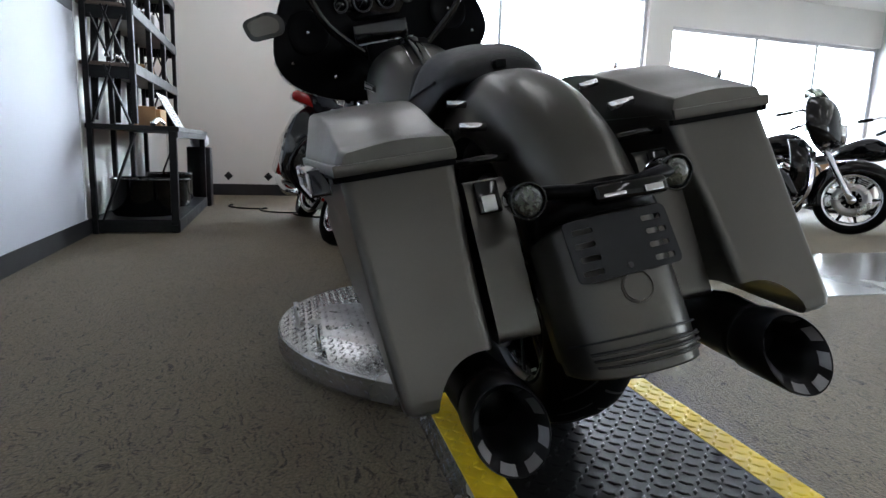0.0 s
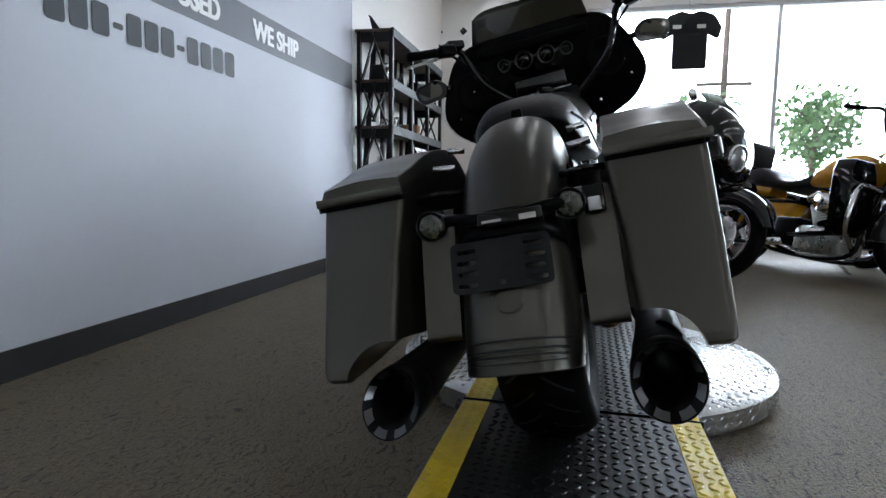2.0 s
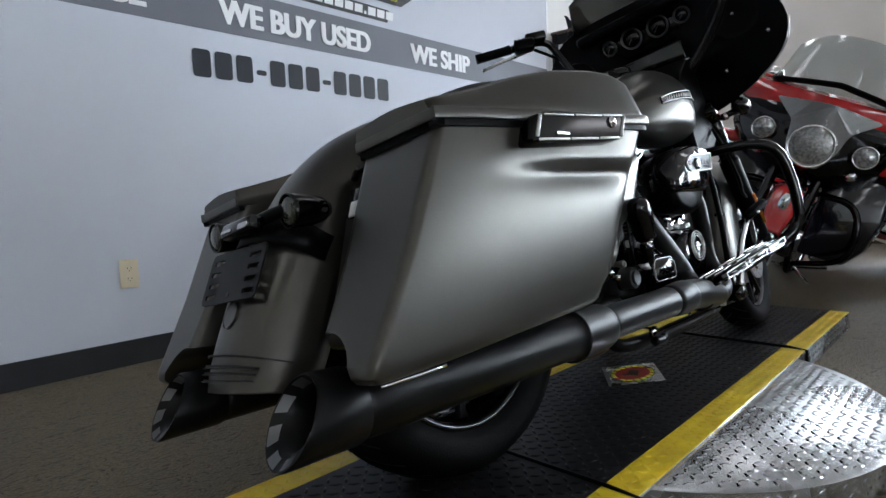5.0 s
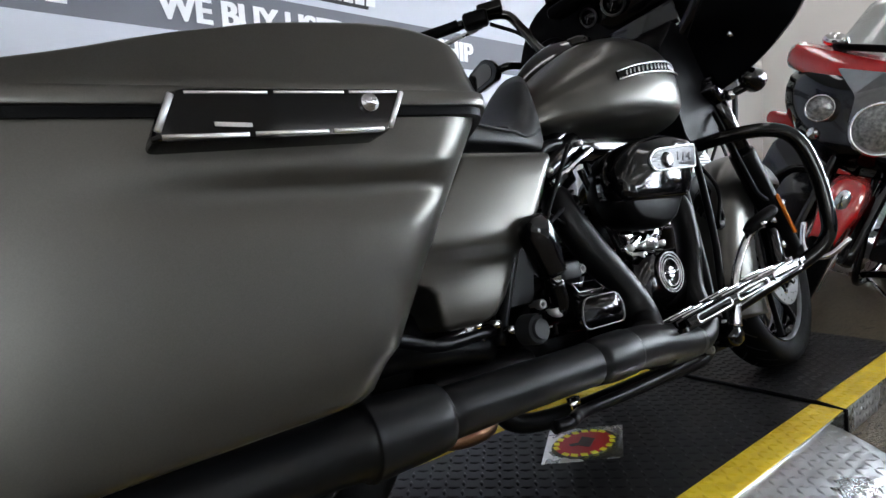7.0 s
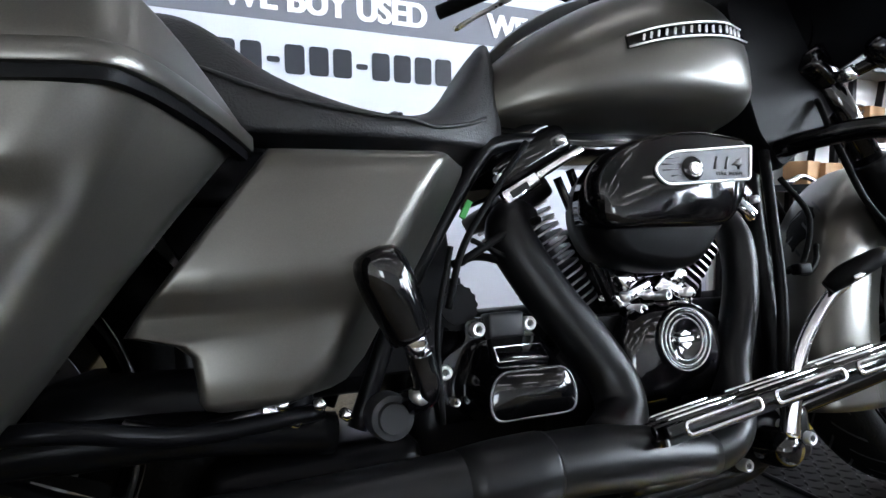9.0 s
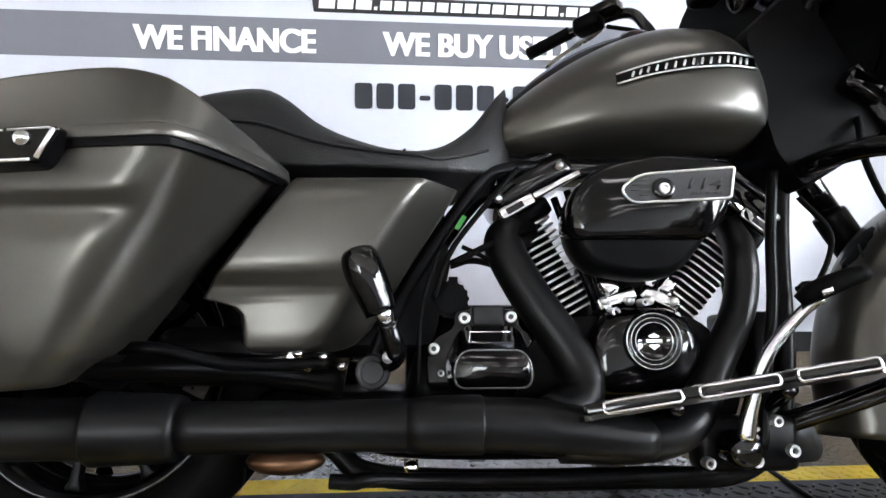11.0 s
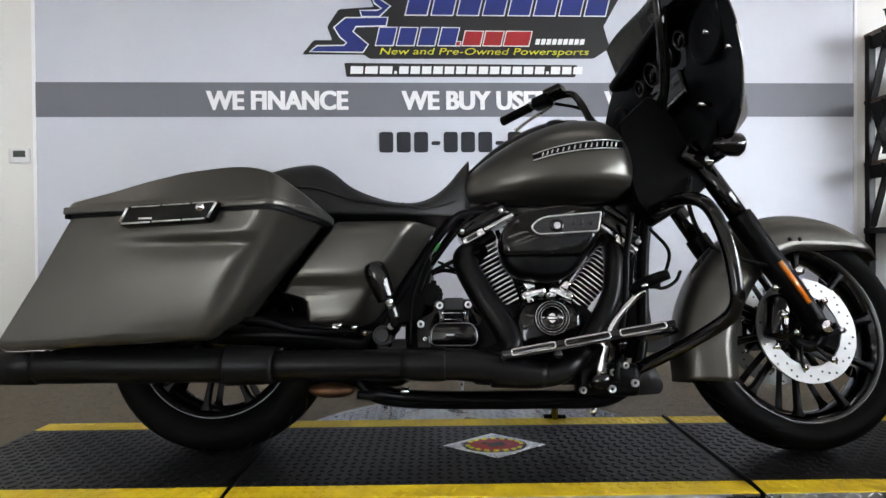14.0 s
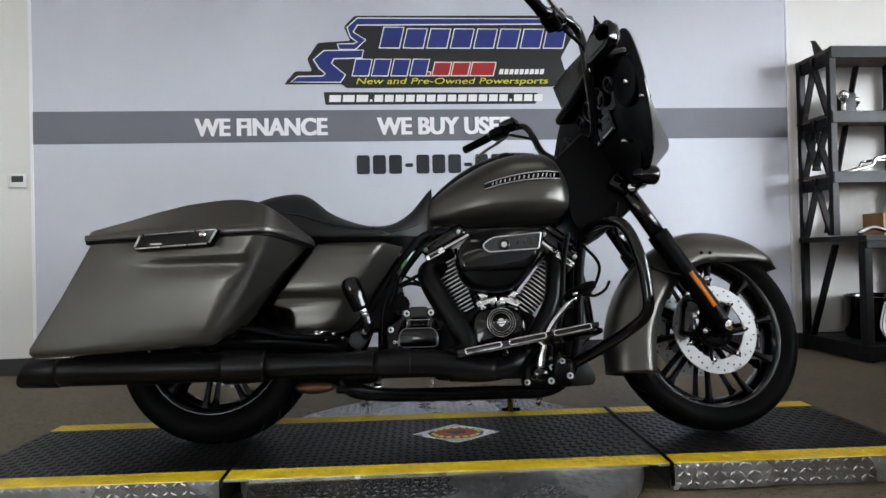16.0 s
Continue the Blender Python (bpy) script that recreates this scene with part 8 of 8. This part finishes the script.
    for y, z, r in lamps:
        xx = lx if y == 0 else (lx - .09 if style == "fork" else lx - .07)
        mH = Matrix.Translation((xx, y, z)) @ Matrix.Rotation(radians(90), 4, "Y")
        bm = bmesh.new()
        lathe(bm, [(r * .9, -.07), (r * 1.1, -.01), (r * 1.1, .018), (r, .026), (r * .96, .016)], mH, seg=32)
        h = P("headlamp", bm, "chrome")
        bm = bmesh.new()
        lathe(bm, [(r * .97, .014), (r * .6, .03), (0, .036)], mH, seg=28)
        part("lens", bm, "lens", h)
    if style == "tour" or paint == "yellow_paint" or paint == "red_paint":
        P("top_case", rbox((-.28, 0, .92), (.36, .46, .26), bevel=.06, seg=4), "gloss_black" if paint == "yellow_paint" else paint)
        P("passenger_backrest", rbox((-.05, 0, 1.00), (.10, .36, .22), bevel=.04, seg=3), "leather")
    if paint == "red_paint":
        bm = bmesh.new()
        tube(bm, [(1.62 + .385 * math.cos(a), y, .335 + .385 * math.sin(a)) for a, y in ((radians(25), -.085), (radians(12), -.05), (radians(8), 0), (radians(12), .05), (radians(25), .085))], .012, seg=8)
        P("fender_tip", bm, "chrome")
        bm = bmesh.new()
        ball(bm, (1.90, 0, .62), .035, (.8, .8, 1.4), 12)
        P("fender_lamp", bm, "chrome")
    if steer:
        head = Vector((1.30, 0, 0.88))
        turn = Matrix.Translation(head) @ Matrix.Rotation(radians(steer), 4, Vector((-0.5, 0, 0.866))) @ Matrix.Translation(-head)
        for o in e.children:
            if o.name.split(".")[0] in TURNED:
                o.matrix_basis = turn @ o.matrix_basis
    return e


def facing(front, yaw, z=0.0):
    """The pose of a parked motorcycle whose front wheel stands at front and which points to yaw."""
    d = Vector((math.cos(radians(yaw)), math.sin(radians(yaw))))
    return pose(front[0] - 1.62 * d.x, front[1] - 1.62 * d.y, z, 0, 0, yaw)


parked("motorcycle", facing((3.00, -0.84), 200), "gloss_black", "gloss black fairing-fronted touring motorcycle parked on the carpet", lean=12, steer=26)
parked("motorcycle", facing((2.90, -2.14), 208), "yellow_paint", "yellow and black touring motorcycle with top case parked by the window", lean=11, steer=30)
parked("motorcycle", facing((2.75, -3.06), 206), "gloss_black", "black and chrome touring motorcycle leaning in the row", lean=11, steer=28)
parked("motorcycle", facing((3.00, -4.55), 215), "gloss_black", "black touring motorcycle with chrome fork parked in the row")
parked("motorcycle", facing((3.05, -5.70), 206), "gloss_black", "black cruiser motorcycle parked at the end of the row", style="bare")
parked("motorcycle", facing((2.69, 0.37), 184), "red_paint", "red and black touring motorcycle with chrome headlamp nacelle and clear shield", style="fork", lean=19, steer=9)

# ---- outside the windows ----
bm = bmesh.new()
bmesh.ops.create_grid(bm, x_segments=1, y_segments=1, size=1, matrix=Matrix.Translation((0, 0, -0.12)) @ Matrix.Diagonal((400, 400, 1, 1)))
tagged(link_bm("ground", bm, "asphalt", smooth=False), "grey asphalt street and lot outside", "ground", kind="structure")

# glowing sheet set up in place of the bright distance
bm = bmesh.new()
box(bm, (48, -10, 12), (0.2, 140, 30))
tagged(link_bm("backdrop_glow", bm, "haze", smooth=False), "pale glowing sheet standing in for bright sky and distance beyond the street", "backdrop", kind="structure")


def tree(x, y, h, seed):
    rnd = random.Random(seed)
    e = empty("tree", Matrix.Translation((x, y, -0.12)), "leafy green street tree outside the window", "tree", "street trees")
    bm = bmesh.new()
    tube(bm, [(0, 0, 0), (0.05, 0, h * .3), (0, .05, h * .6), (.05, 0, h * .85)], [.16, .13, .09, .03], seg=8)
    for k in range(7):
        a = k * 2.4
        tube(bm, [(0, 0, h * (.32 + .06 * k)), (math.cos(a) * h * .14, math.sin(a) * h * .14, h * (.45 + .06 * k)), (math.cos(a) * h * .22, math.sin(a) * h * .22, h * (.55 + .055 * k))], [.06, .04, .015], seg=6)
    part("trunk", bm, "bark", e)
    verts, faces = [], []
    for k in range(1500):
        a, b = rnd.uniform(0, 2 * math.pi), math.acos(rnd.uniform(-1, 1))
        r = h * .30 * rnd.uniform(.45, 1) * (1 + .35 * math.sin(3 * a + seed) * math.sin(2 * b))
        c = Vector((r * math.sin(b) * math.cos(a), r * math.sin(b) * math.sin(a), h * .68 + 1.1 * r * math.cos(b)))
        u = Vector((rnd.gauss(0, 1), rnd.gauss(0, 1), rnd.gauss(0, 1))).normalized()
        v = u.orthogonal().normalized()
        s = rnd.uniform(.07, .16)
        n = len(verts)
        verts += [c + u * s, c + v * s * .6, c - u * s, c - v * s * .6]
        faces.append((n, n + 1, n + 2, n + 3))
    me = bpy.data.meshes.new("crown")
    me.from_pydata(verts, [], faces)
    me.materials.append(MAT["leaf"])
    o = new("crown", me)
    o.parent = e
    return e


tree(19.0, -3.9, 3.6, 1)
tree(24.0, -2.0, 3.2, 2)
tree(21.0, -8.0, 4.2, 3)
e = empty("utility_pole", Matrix.Translation((22, -5.2, -0.12)), "grey wooden utility pole with cross arm outside", "pole")
bm = bmesh.new()
cyl(bm, (0, 0, 0), (0, 0, 8), .14, .10, seg=12)
part("shaft", bm, "bark", e)
part("cross_arm", rbox((0, 0, 4.6), (.12, 1.9, .12)), "bark", e, smooth=False)


def parked_car(x, y, turn, paint):
    e = empty("parked_car", pose(x, y, -0.12, 0, 0, turn), "pale parked car outside in the lot", "car", "parked cars")
    rings = []
    prof = [(-2.1, .35, .75), (-2.0, .3, .95), (-1.4, .28, 1.02), (-.9, .28, 1.42), (.2, .28, 1.48), (.95, .28, 1.05), (1.9, .3, .85), (2.1, .35, .65)]
    for px, z0, z1 in prof:
        w = .86 if z1 < 1.2 else .74
        rings.append([Vector((px, p.x, p.y)) for p in round_poly([(-.86, z0), (.86, z0), (w, z1), (-w, z1)], .12, 3)])
    bm = bmesh.new()
    skin(bm, rings)
    part("body", bm, paint, e)
    for sx in (-1.3, 1.3):
        for sy in (-.8, .8):
            bm = bmesh.new()
            cyl(bm, (sx, sy - .1, .32), (sx, sy + .1, .32), .32, seg=24)
            part("wheel", bm, "rubber", e)
    return e


parked_car(13.5, -1.6, 85, "silver_paint")
parked_car(14.5, -7.2, 95, "silver_paint")
